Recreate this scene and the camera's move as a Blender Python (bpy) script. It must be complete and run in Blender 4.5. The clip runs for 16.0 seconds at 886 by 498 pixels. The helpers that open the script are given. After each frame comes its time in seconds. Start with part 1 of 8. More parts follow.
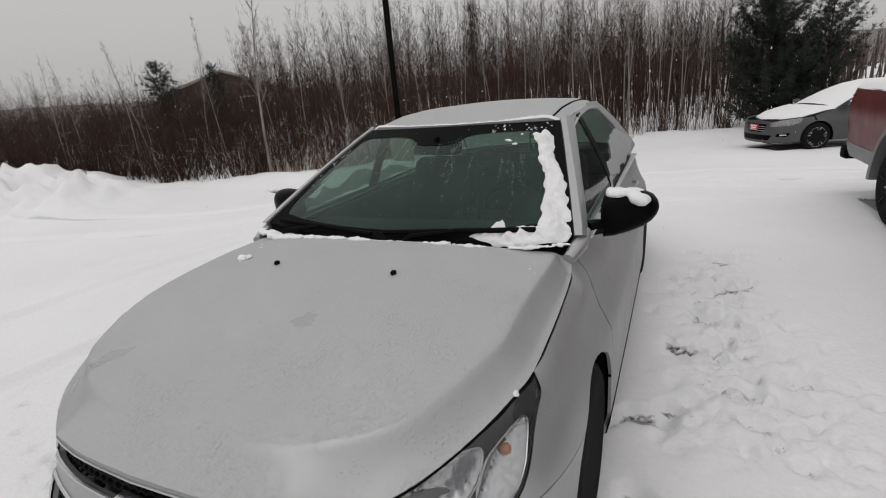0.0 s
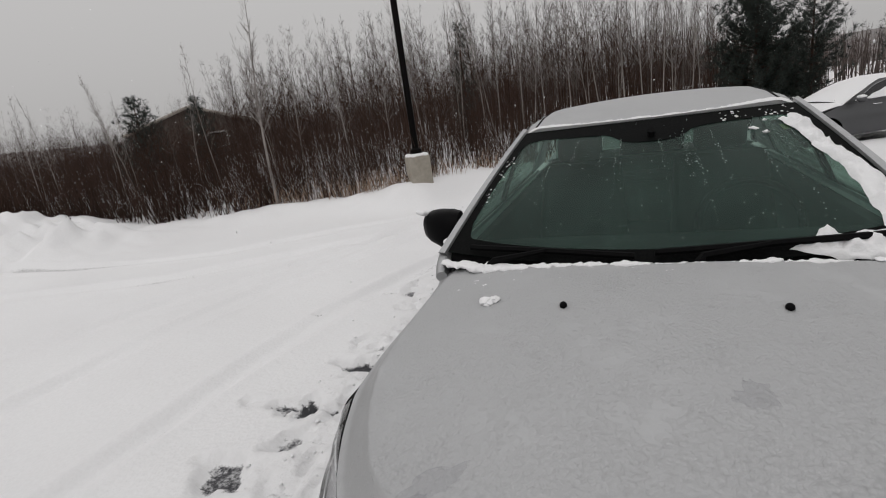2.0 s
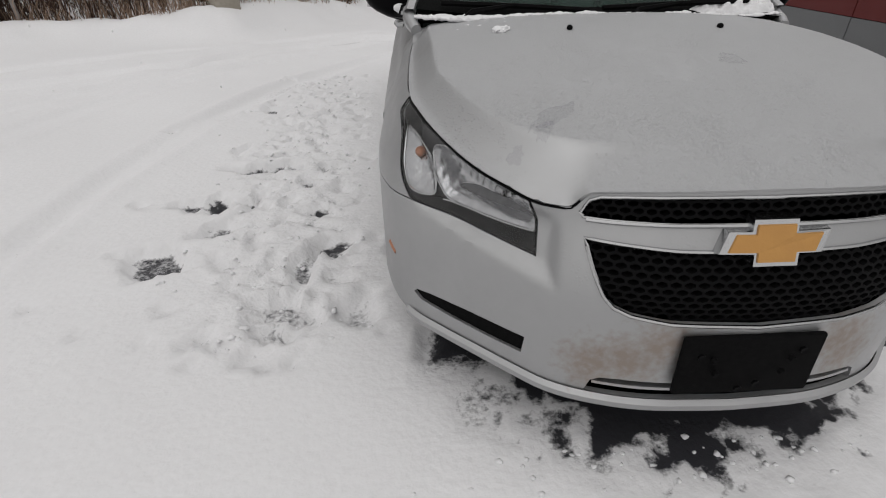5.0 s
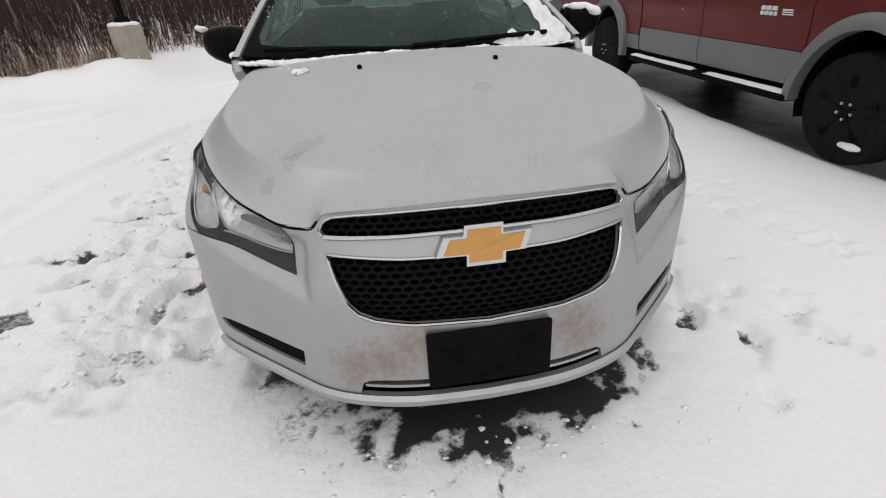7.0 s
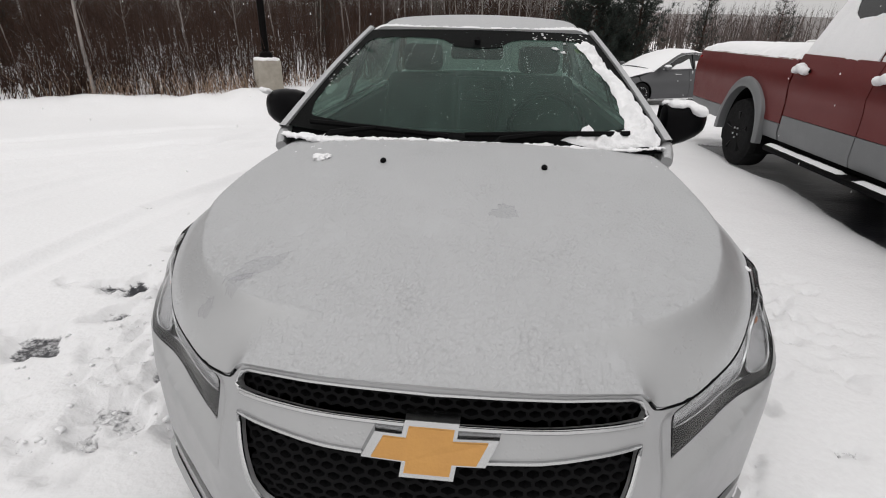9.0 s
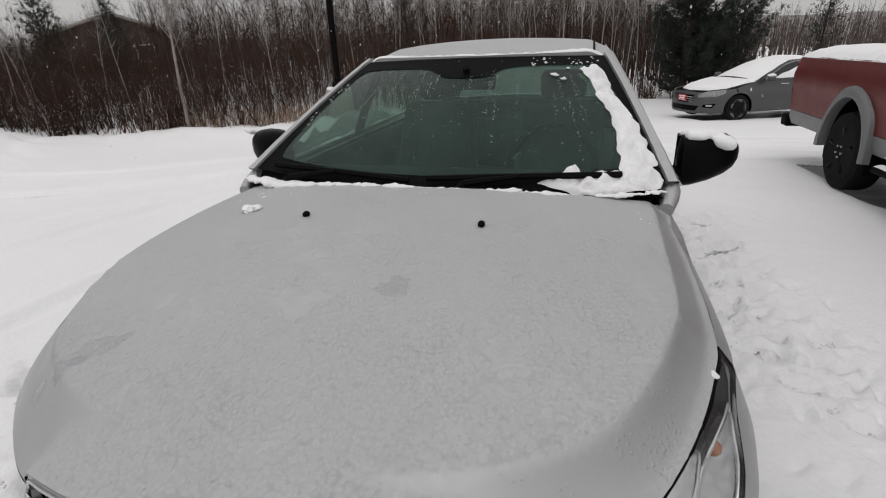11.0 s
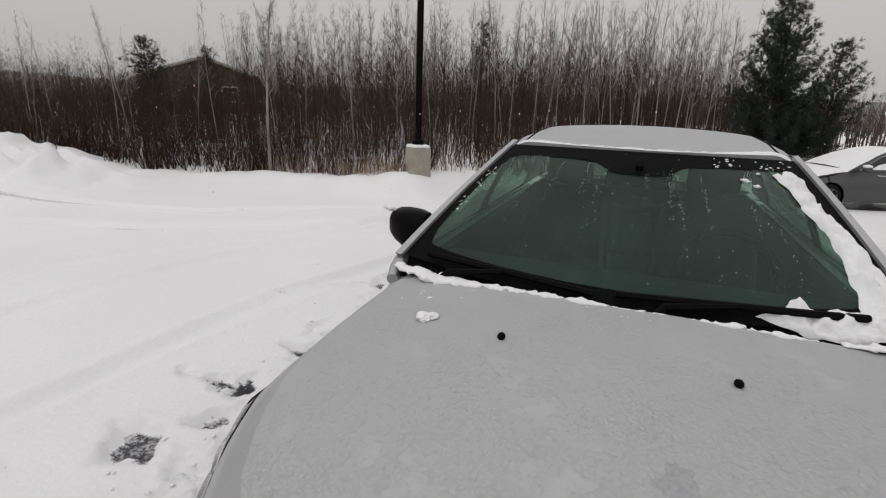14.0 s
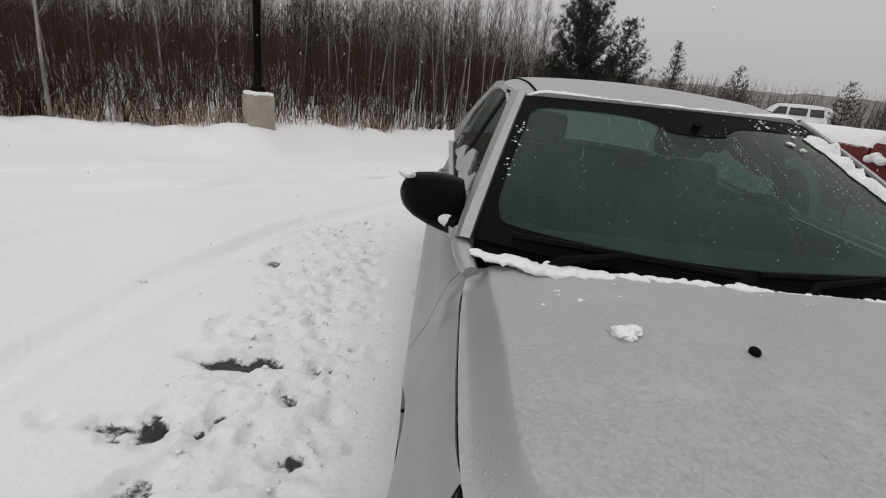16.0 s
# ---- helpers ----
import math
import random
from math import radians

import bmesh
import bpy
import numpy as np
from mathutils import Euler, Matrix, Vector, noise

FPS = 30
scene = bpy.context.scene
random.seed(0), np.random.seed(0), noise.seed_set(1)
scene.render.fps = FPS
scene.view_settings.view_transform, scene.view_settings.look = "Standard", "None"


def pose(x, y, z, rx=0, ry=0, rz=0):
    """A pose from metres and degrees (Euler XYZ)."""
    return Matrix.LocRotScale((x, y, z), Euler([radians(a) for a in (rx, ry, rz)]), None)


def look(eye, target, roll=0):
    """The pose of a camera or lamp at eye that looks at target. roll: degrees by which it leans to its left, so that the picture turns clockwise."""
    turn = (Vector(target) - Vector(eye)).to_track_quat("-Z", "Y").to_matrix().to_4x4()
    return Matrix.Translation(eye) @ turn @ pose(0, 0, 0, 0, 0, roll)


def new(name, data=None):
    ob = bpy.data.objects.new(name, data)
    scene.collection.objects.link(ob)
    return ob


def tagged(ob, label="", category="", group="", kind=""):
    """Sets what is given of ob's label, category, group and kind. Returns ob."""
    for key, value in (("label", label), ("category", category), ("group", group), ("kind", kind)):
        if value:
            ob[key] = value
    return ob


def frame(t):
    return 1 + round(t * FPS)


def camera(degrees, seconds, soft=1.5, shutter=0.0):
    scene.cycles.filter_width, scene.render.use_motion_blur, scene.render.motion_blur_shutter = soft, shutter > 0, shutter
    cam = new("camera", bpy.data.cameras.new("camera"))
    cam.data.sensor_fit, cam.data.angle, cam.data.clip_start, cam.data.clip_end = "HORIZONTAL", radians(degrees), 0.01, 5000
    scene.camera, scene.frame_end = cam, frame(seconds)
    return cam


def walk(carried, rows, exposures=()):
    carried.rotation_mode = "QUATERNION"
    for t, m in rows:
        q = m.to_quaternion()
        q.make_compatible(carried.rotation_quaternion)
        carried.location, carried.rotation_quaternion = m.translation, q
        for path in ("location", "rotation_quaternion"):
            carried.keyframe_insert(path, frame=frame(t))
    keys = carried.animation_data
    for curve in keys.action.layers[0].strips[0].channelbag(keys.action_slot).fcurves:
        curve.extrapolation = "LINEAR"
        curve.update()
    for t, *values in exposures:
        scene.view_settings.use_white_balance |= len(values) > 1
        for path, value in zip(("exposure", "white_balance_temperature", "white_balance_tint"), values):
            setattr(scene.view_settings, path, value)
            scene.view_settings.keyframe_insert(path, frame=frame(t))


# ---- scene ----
cam = camera(83.4, 16.0, soft=1.1)
PATH = [
    (0, (1.088, -0.411, 1.549), (0.251, 1.299, 0.936), -5.2),
    (0.5, (0.843, -0.356, 1.525), (0.108, 1.404, 0.923), -0.8),
    (1, (0.561, -0.323, 1.559), (-0.207, 1.43, 0.976), -5.4),
    (1.5, (0.225, -0.314, 1.52), (-0.485, 1.471, 0.967), -6.5),
    (2, (-0.066, -0.322, 1.517), (-0.794, 1.463, 0.981), -8.2),
    (2.5, (-0.337, -0.217, 1.491), (-0.951, 1.617, 0.98), -5.4),
    (3, (-0.56, -0.244, 1.432), (-1.058, 1.607, 0.863), -3.8),
    (3.5, (-0.772, -0.388, 1.38), (-1.031, 1.487, 0.734), -2.0),
    (4, (-0.802, -0.568, 1.289), (-1.023, 1.232, 0.447), 1.5),
    (4.5, (-0.758, -0.731, 1.23), (-0.92, 0.975, 0.198), -1.9),
    (5, (-0.764, -0.82, 1.234), (-0.67, 0.871, 0.171), -0.2),
    (5.2, (-0.751, -0.858, 1.228), (-0.579, 0.843, 0.19), 0.2),
    (7.3, (-0.19, -1.003, 1.276), (0.069, 0.748, 0.344), -3.1),
    (7.5, (-0.157, -0.97, 1.287), (0.121, 0.798, 0.394), -2.9),
    (8, (-0.083, -0.751, 1.328), (0.032, 1.053, 0.472), -3.0),
    (8.5, (-0.034, -0.656, 1.36), (-0.014, 1.171, 0.548), -2.0),
    (9, (0.073, -0.617, 1.375), (-0.081, 1.201, 0.556), 1.3),
    (9.2, (0.171, -0.604, 1.372), (-0.133, 1.187, 0.535), -2.0),
    (11.3, (0.557, -0.175, 1.427), (-0.045, 1.587, 0.697), -2.8),
    (11.5, (0.614, -0.106, 1.461), (-0.084, 1.631, 0.755), -4.2),
    (12, (0.672, -0.059, 1.52), (0.007, 1.727, 0.913), 1.0),
    (12.5, (0.616, -0.063, 1.538), (-0.145, 1.71, 1.009), 1.3),
    (13, (0.444, -0.088, 1.555), (-0.322, 1.699, 1.088), 3.0),
    (13.5, (0.206, -0.161, 1.555), (-0.527, 1.634, 1.065), -0.2),
    (14, (0.006, -0.164, 1.512), (-0.69, 1.627, 0.956), 2.0),
    (14.5, (-0.188, -0.088, 1.509), (-0.738, 1.766, 0.998), 2.8),
    (15, (-0.42, -0.088, 1.464), (-0.769, 1.807, 0.929), 2.2),
    (15.5, (-0.688, -0.067, 1.454), (-0.826, 1.83, 0.836), 4.3),
    (16, (-0.857, 0.113, 1.401), (-0.808, 1.997, 0.733), 6.3),
]
walk(cam, [(t, look(eye, target, roll)) for t, eye, target, roll in PATH],
     [(0, -0.03), (1.5, -0.04), (2.6, -0.25), (3.8, -0.28), (4.5, -0.20), (5.2, -0.14), (7.3, 0.25), (8.5, 0.28), (9.2, 0.25), (11.4, 0.01), (16, -0.04)])

# ---- light ----
SUN_EL, SUN_AZ = radians(62), radians(200)
world = bpy.data.worlds.new("overcast_sky")
scene.world = world
world.use_nodes = True
wn, wl = world.node_tree.nodes, world.node_tree.links
wn.clear()
w_out, w_bg = wn.new("ShaderNodeOutputWorld"), wn.new("ShaderNodeBackground")
w_sky = wn.new("ShaderNodeTexSky")
w_sky.sky_type, w_sky.sun_disc = "NISHITA", False
w_sky.sun_elevation, w_sky.sun_rotation = SUN_EL, SUN_AZ
w_sky.air_density, w_sky.dust_density = 1.0, 6.0
w_hsv = wn.new("ShaderNodeHueSaturation")
w_hsv.inputs["Saturation"].default_value = 0.06
w_mix = wn.new("ShaderNodeMix")
w_mix.data_type = "RGBA"
w_mix.inputs[0].default_value = 0.82
w_mix.inputs[7].default_value = (5.86, 5.74, 5.70, 1)
wl.new(w_sky.outputs[0], w_hsv.inputs["Color"])
wl.new(w_hsv.outputs[0], w_mix.inputs[6])
# a clouded sky is brighter overhead than at the horizon
w_geo, w_xyz, w_up, w_mul = wn.new("ShaderNodeTexCoord"), wn.new("ShaderNodeSeparateXYZ"), wn.new("ShaderNodeMapRange"), wn.new("ShaderNodeMix")
w_up.inputs[1].default_value, w_up.inputs[2].default_value, w_up.inputs[3].default_value, w_up.inputs[4].default_value = 0.0, 1.0, 0.86, 1.36
w_mul.data_type, w_mul.blend_type = "RGBA", "MULTIPLY"
w_mul.inputs[0].default_value = 1.0
wl.new(w_geo.outputs["Generated"], w_xyz.inputs[0])
wl.new(w_xyz.outputs["Z"], w_up.inputs[0])
wl.new(w_mix.outputs[2], w_mul.inputs[6])
wl.new(w_up.outputs[0], w_mul.inputs[7])
wl.new(w_mul.outputs[2], w_bg.inputs["Color"])
w_bg.inputs["Strength"].default_value = 0.107
wl.new(w_bg.outputs[0], w_out.inputs["Surface"])

sun_data = bpy.data.lights.new("sun", "SUN")
sun_data.energy, sun_data.angle, sun_data.color = 0.5, radians(130), (1.0, 0.97, 0.94)
sun = new("sun", sun_data)
sun.matrix_world = look((-3.4, -7.3, 17.5), (0, 2, 0))


# ---- materials ----
def material(name, colour, rough=0.5, metal=0.0, grain=0.0, grain_size=30.0, stain=0.0, stain_size=2.0, bump=0.0, bump_size=60.0,
             tint=None, coat=0.0, random_value=0.0, specular=0.5):
    """Principled material with two scales of colour variation and a fine relief."""
    m = bpy.data.materials.new(name)
    m.use_nodes = True
    n, l = m.node_tree.nodes, m.node_tree.links
    b = n["Principled BSDF"]
    b.inputs["Roughness"].default_value, b.inputs["Metallic"].default_value = rough, metal
    b.inputs["Coat Weight"].default_value = coat
    b.inputs["Coat Roughness"].default_value = 0.12
    b.inputs["Specular IOR Level"].default_value = specular
    tint = tint or tuple(c * 0.5 for c in colour)
    place = n.new("ShaderNodeNewGeometry")
    last = n.new("ShaderNodeRGB")
    last.outputs[0].default_value = (*colour, 1)
    out = last.outputs[0]
    for amount, size, detail in ((grain, grain_size, 6), (stain, stain_size, 4)):
        if amount:
            t = n.new("ShaderNodeTexNoise")
            t.inputs["Scale"].default_value, t.inputs["Detail"].default_value = size, detail
            l.new(place.outputs["Position"], t.inputs["Vector"])
            r = n.new("ShaderNodeMapRange")
            r.inputs[1].default_value, r.inputs[2].default_value = 0.35, 0.7
            r.inputs[4].default_value = amount
            l.new(t.outputs[0], r.inputs[0])
            x = n.new("ShaderNodeMix")
            x.data_type = "RGBA"
            x.inputs[7].default_value = (*tint, 1)
            l.new(r.outputs[0], x.inputs[0])
            l.new(out, x.inputs[6])
            out = x.outputs[2]
    if random_value:
        info, hsv = n.new("ShaderNodeNewGeometry"), n.new("ShaderNodeHueSaturation")
        r = n.new("ShaderNodeMapRange")
        r.inputs[3].default_value, r.inputs[4].default_value = 1 - random_value, 1 + random_value
        l.new(info.outputs["Random Per Island"], r.inputs[0])
        l.new(r.outputs[0], hsv.inputs["Value"])
        l.new(out, hsv.inputs["Color"])
        out = hsv.outputs[0]
    l.new(out, b.inputs["Base Color"])
    if bump:
        t = n.new("ShaderNodeTexNoise")
        t.inputs["Scale"].default_value, t.inputs["Detail"].default_value = bump_size, 5
        l.new(place.outputs["Position"], t.inputs["Vector"])
        k = n.new("ShaderNodeBump")
        k.inputs["Strength"].default_value, k.inputs["Distance"].default_value = bump, 0.01
        l.new(t.outputs[0], k.inputs["Height"])
        l.new(k.outputs[0], b.inputs["Normal"])
    return m


def glass_material(name, colour, rough=0.0, ior=1.45, mist=0.0, mist_colour=(0.5, 0.55, 0.53)):
    """Thin tinted pane: clear part, mirror sheen and a film of mist."""
    m = bpy.data.materials.new(name)
    m.use_nodes = True
    n, l = m.node_tree.nodes, m.node_tree.links
    out = n["Material Output"]
    n.remove(n["Principled BSDF"])
    clear, gloss, film = n.new("ShaderNodeBsdfTransparent"), n.new("ShaderNodeBsdfGlossy"), n.new("ShaderNodeBsdfDiffuse")
    clear.inputs[0].default_value = (*colour, 1)
    gloss.inputs["Roughness"].default_value = rough
    film.inputs[0].default_value = (*mist_colour, 1)
    # the same sheen from both sides of a thin pane
    facing, power, fresnel = n.new("ShaderNodeLayerWeight"), n.new("ShaderNodeMath"), n.new("ShaderNodeMapRange")
    facing.inputs["Blend"].default_value = 0.5
    power.operation = "POWER"
    power.inputs[1].default_value = 5.0
    fresnel.inputs[3].default_value, fresnel.inputs[4].default_value = ((ior - 1) / (ior + 1)) ** 2, 0.9
    l.new(facing.outputs["Facing"], power.inputs[0])
    l.new(power.outputs[0], fresnel.inputs[0])
    a, b = n.new("ShaderNodeMixShader"), n.new("ShaderNodeMixShader")
    place, t, r = n.new("ShaderNodeNewGeometry"), n.new("ShaderNodeTexNoise"), n.new("ShaderNodeMapRange")
    t.inputs["Scale"].default_value, t.inputs["Detail"].default_value = 3.0, 6
    l.new(place.outputs["Position"], t.inputs["Vector"])
    r.inputs[1].default_value, r.inputs[2].default_value, r.inputs[3].default_value, r.inputs[4].default_value = 0.3, 0.75, mist * 0.5, mist
    l.new(t.outputs[0], r.inputs[0])
    l.new(r.outputs[0], a.inputs[0])
    l.new(clear.outputs[0], a.inputs[1])
    l.new(film.outputs[0], a.inputs[2])
    l.new(fresnel.outputs[0], b.inputs[0])
    l.new(a.outputs[0], b.inputs[1])
    l.new(gloss.outputs[0], b.inputs[2])
    l.new(b.outputs[0], out.inputs["Surface"])
    return m


def ground_material():
    """Snow that gives way to wet dark asphalt where the attribute "bare" says so."""
    m = material("trodden_snow", (0.775, 0.775, 0.785), 0.75, grain=0.25, grain_size=45, stain=0.3, stain_size=0.6, bump=0.5, bump_size=35, tint=(0.65, 0.645, 0.655), specular=0.2)
    n, l = m.node_tree.nodes, m.node_tree.links
    b = n["Principled BSDF"]
    att, t, add, r = n.new("ShaderNodeAttribute"), n.new("ShaderNodeTexNoise"), n.new("ShaderNodeMath"), n.new("ShaderNodeMapRange")
    att.attribute_name = "bare"
    t.inputs["Scale"].default_value, t.inputs["Detail"].default_value, t.inputs["Roughness"].default_value = 42, 8, 0.72
    place = n.new("ShaderNodeNewGeometry")
    l.new(place.outputs["Position"], t.inputs["Vector"])
    l.new(att.outputs["Fac"], add.inputs[0])
    l.new(t.outputs[0], add.inputs[1])
    r.inputs[1].default_value, r.inputs[2].default_value = 0.97, 1.24
    l.new(add.outputs[0], r.inputs[0])
    x = n.new("ShaderNodeMix")
    x.data_type = "RGBA"
    x.inputs[7].default_value = (0.035, 0.035, 0.04, 1)
    old = b.inputs["Base Color"].links[0].from_socket
    l.new(r.outputs[0], x.inputs[0])
    l.new(old, x.inputs[6])
    l.new(x.outputs[2], b.inputs["Base Color"])
    rough = n.new("ShaderNodeMapRange")
    rough.inputs[3].default_value, rough.inputs[4].default_value = 0.75, 0.35
    l.new(r.outputs[0], rough.inputs[0])
    l.new(rough.outputs[0], b.inputs["Roughness"])
    # lumps of trodden snow, only where the attribute "churn" says so
    mark, lumps, fine, mix, amount = n.new("ShaderNodeAttribute"), n.new("ShaderNodeTexVoronoi"), n.new("ShaderNodeTexNoise"), n.new("ShaderNodeMath"), n.new("ShaderNodeMath")
    mark.attribute_name = "churn"
    lumps.feature, lumps.inputs["Scale"].default_value = "SMOOTH_F1", 9
    fine.inputs["Scale"].default_value, fine.inputs["Detail"].default_value = 30, 6
    for t in (lumps, fine):
        l.new(place.outputs["Position"], t.inputs["Vector"])
    mix.operation, amount.operation = "SUBTRACT", "MULTIPLY"
    l.new(fine.outputs[0], mix.inputs[0])
    l.new(lumps.outputs["Distance"], mix.inputs[1])
    l.new(mix.outputs[0], amount.inputs[0])
    l.new(mark.outputs["Fac"], amount.inputs[1])
    k = n.new("ShaderNodeBump")
    k.inputs["Strength"].default_value, k.inputs["Distance"].default_value = 0.4, 0.022
    l.new(amount.outputs[0], k.inputs["Height"])
    l.new(b.inputs["Normal"].links[0].from_socket, k.inputs["Normal"])
    l.new(k.outputs[0], b.inputs["Normal"])
    return m


def paint_material(name, colour, rough=0.34, metal=0.75, beads=1.0, frost=0.25):
    """Car paint under a thin wet and icy film: patches of frost, drops and fine ripples."""
    m = material(name, colour, rough, metal, grain=0.12, grain_size=9, stain=frost, stain_size=2.2, tint=tuple(min(1, c * 1.12) for c in colour))
    n, l = m.node_tree.nodes, m.node_tree.links
    b = n["Principled BSDF"]
    place = n.new("ShaderNodeNewGeometry")
    drops, where, gate = n.new("ShaderNodeTexVoronoi"), n.new("ShaderNodeTexNoise"), n.new("ShaderNodeMapRange")
    drops.inputs["Scale"].default_value = 105
    where.inputs["Scale"].default_value, where.inputs["Detail"].default_value, where.inputs["Roughness"].default_value = 3.2, 12, 0.78
    for t in (drops, where):
        l.new(place.outputs["Position"], t.inputs["Vector"])
    gate.inputs[1].default_value, gate.inputs[2].default_value = 0.49, 0.60
    l.new(where.outputs[0], gate.inputs[0])
    cap, times = n.new("ShaderNodeMapRange"), n.new("ShaderNodeMath")
    cap.inputs[1].default_value, cap.inputs[2].default_value, cap.inputs[3].default_value, cap.inputs[4].default_value = 0.16, 0.40, 1, 0
    l.new(drops.outputs[0], cap.inputs[0])
    times.operation = "MULTIPLY"
    l.new(cap.outputs[0], times.inputs[0])
    l.new(gate.outputs[0], times.inputs[1])
    k = n.new("ShaderNodeBump")
    k.inputs["Strength"].default_value, k.inputs["Distance"].default_value = 0.5 * beads, 0.003
    l.new(times.outputs[0], k.inputs["Height"])
    l.new(k.outputs[0], b.inputs["Normal"])
    ruff = n.new("ShaderNodeMapRange")
    ruff.inputs[1].default_value, ruff.inputs[2].default_value, ruff.inputs[3].default_value, ruff.inputs[4].default_value = 0.4, 0.65, rough, rough + 0.16
    l.new(where.outputs[0], ruff.inputs[0])
    l.new(ruff.outputs[0], b.inputs["Roughness"])
    return m


SNOW = material("fresh_snow", (0.77, 0.77, 0.78), 0.7, grain=0.2, grain_size=60, bump=0.45, bump_size=70, tint=(0.66, 0.66, 0.675), specular=0.2)
GROUND = ground_material()
SILVER = paint_material("silver_paint", (0.385, 0.388, 0.393), 0.40, 0.74)
SILVER_LOW = paint_material("silver_paint_salted", (0.39, 0.393, 0.398), 0.40, 0.75, beads=0.35)


def spatter(m, places, reach, colour):
    """Dried brown salt spatter round some places."""
    n, l = m.node_tree.nodes, m.node_tree.links
    b = n["Principled BSDF"]
    geo, fine = n.new("ShaderNodeNewGeometry"), n.new("ShaderNodeTexNoise")
    fine.inputs["Scale"].default_value, fine.inputs["Detail"].default_value = 55, 8
    l.new(geo.outputs["Position"], fine.inputs["Vector"])
    most = None
    for p in places:
        d, r = n.new("ShaderNodeVectorMath"), n.new("ShaderNodeMapRange")
        d.operation = "DISTANCE"
        d.inputs[1].default_value = p
        l.new(geo.outputs["Position"], d.inputs[0])
        r.inputs[1].default_value, r.inputs[2].default_value, r.inputs[3].default_value, r.inputs[4].default_value = 0.02, reach, 0.75, 0.0
        l.new(d.outputs["Value"], r.inputs[0])
        if most is None:
            most = r.outputs[0]
        else:
            x = n.new("ShaderNodeMath")
            x.operation = "MAXIMUM"
            l.new(most, x.inputs[0])
            l.new(r.outputs[0], x.inputs[1])
            most = x.outputs[0]
    k, g = n.new("ShaderNodeMath"), n.new("ShaderNodeMapRange")
    k.operation = "ADD"
    l.new(most, k.inputs[0])
    l.new(fine.outputs[0], k.inputs[1])
    g.inputs[1].default_value, g.inputs[2].default_value, g.inputs[4].default_value = 0.74, 1.3, 0.55
    l.new(k.outputs[0], g.inputs[0])
    mix = n.new("ShaderNodeMix")
    mix.data_type = "RGBA"
    mix.inputs[7].default_value = (*colour, 1)
    l.new(g.outputs[0], mix.inputs[0])
    l.new(b.inputs["Base Color"].links[0].from_socket, mix.inputs[6])
    l.new(mix.outputs[2], b.inputs["Base Color"])


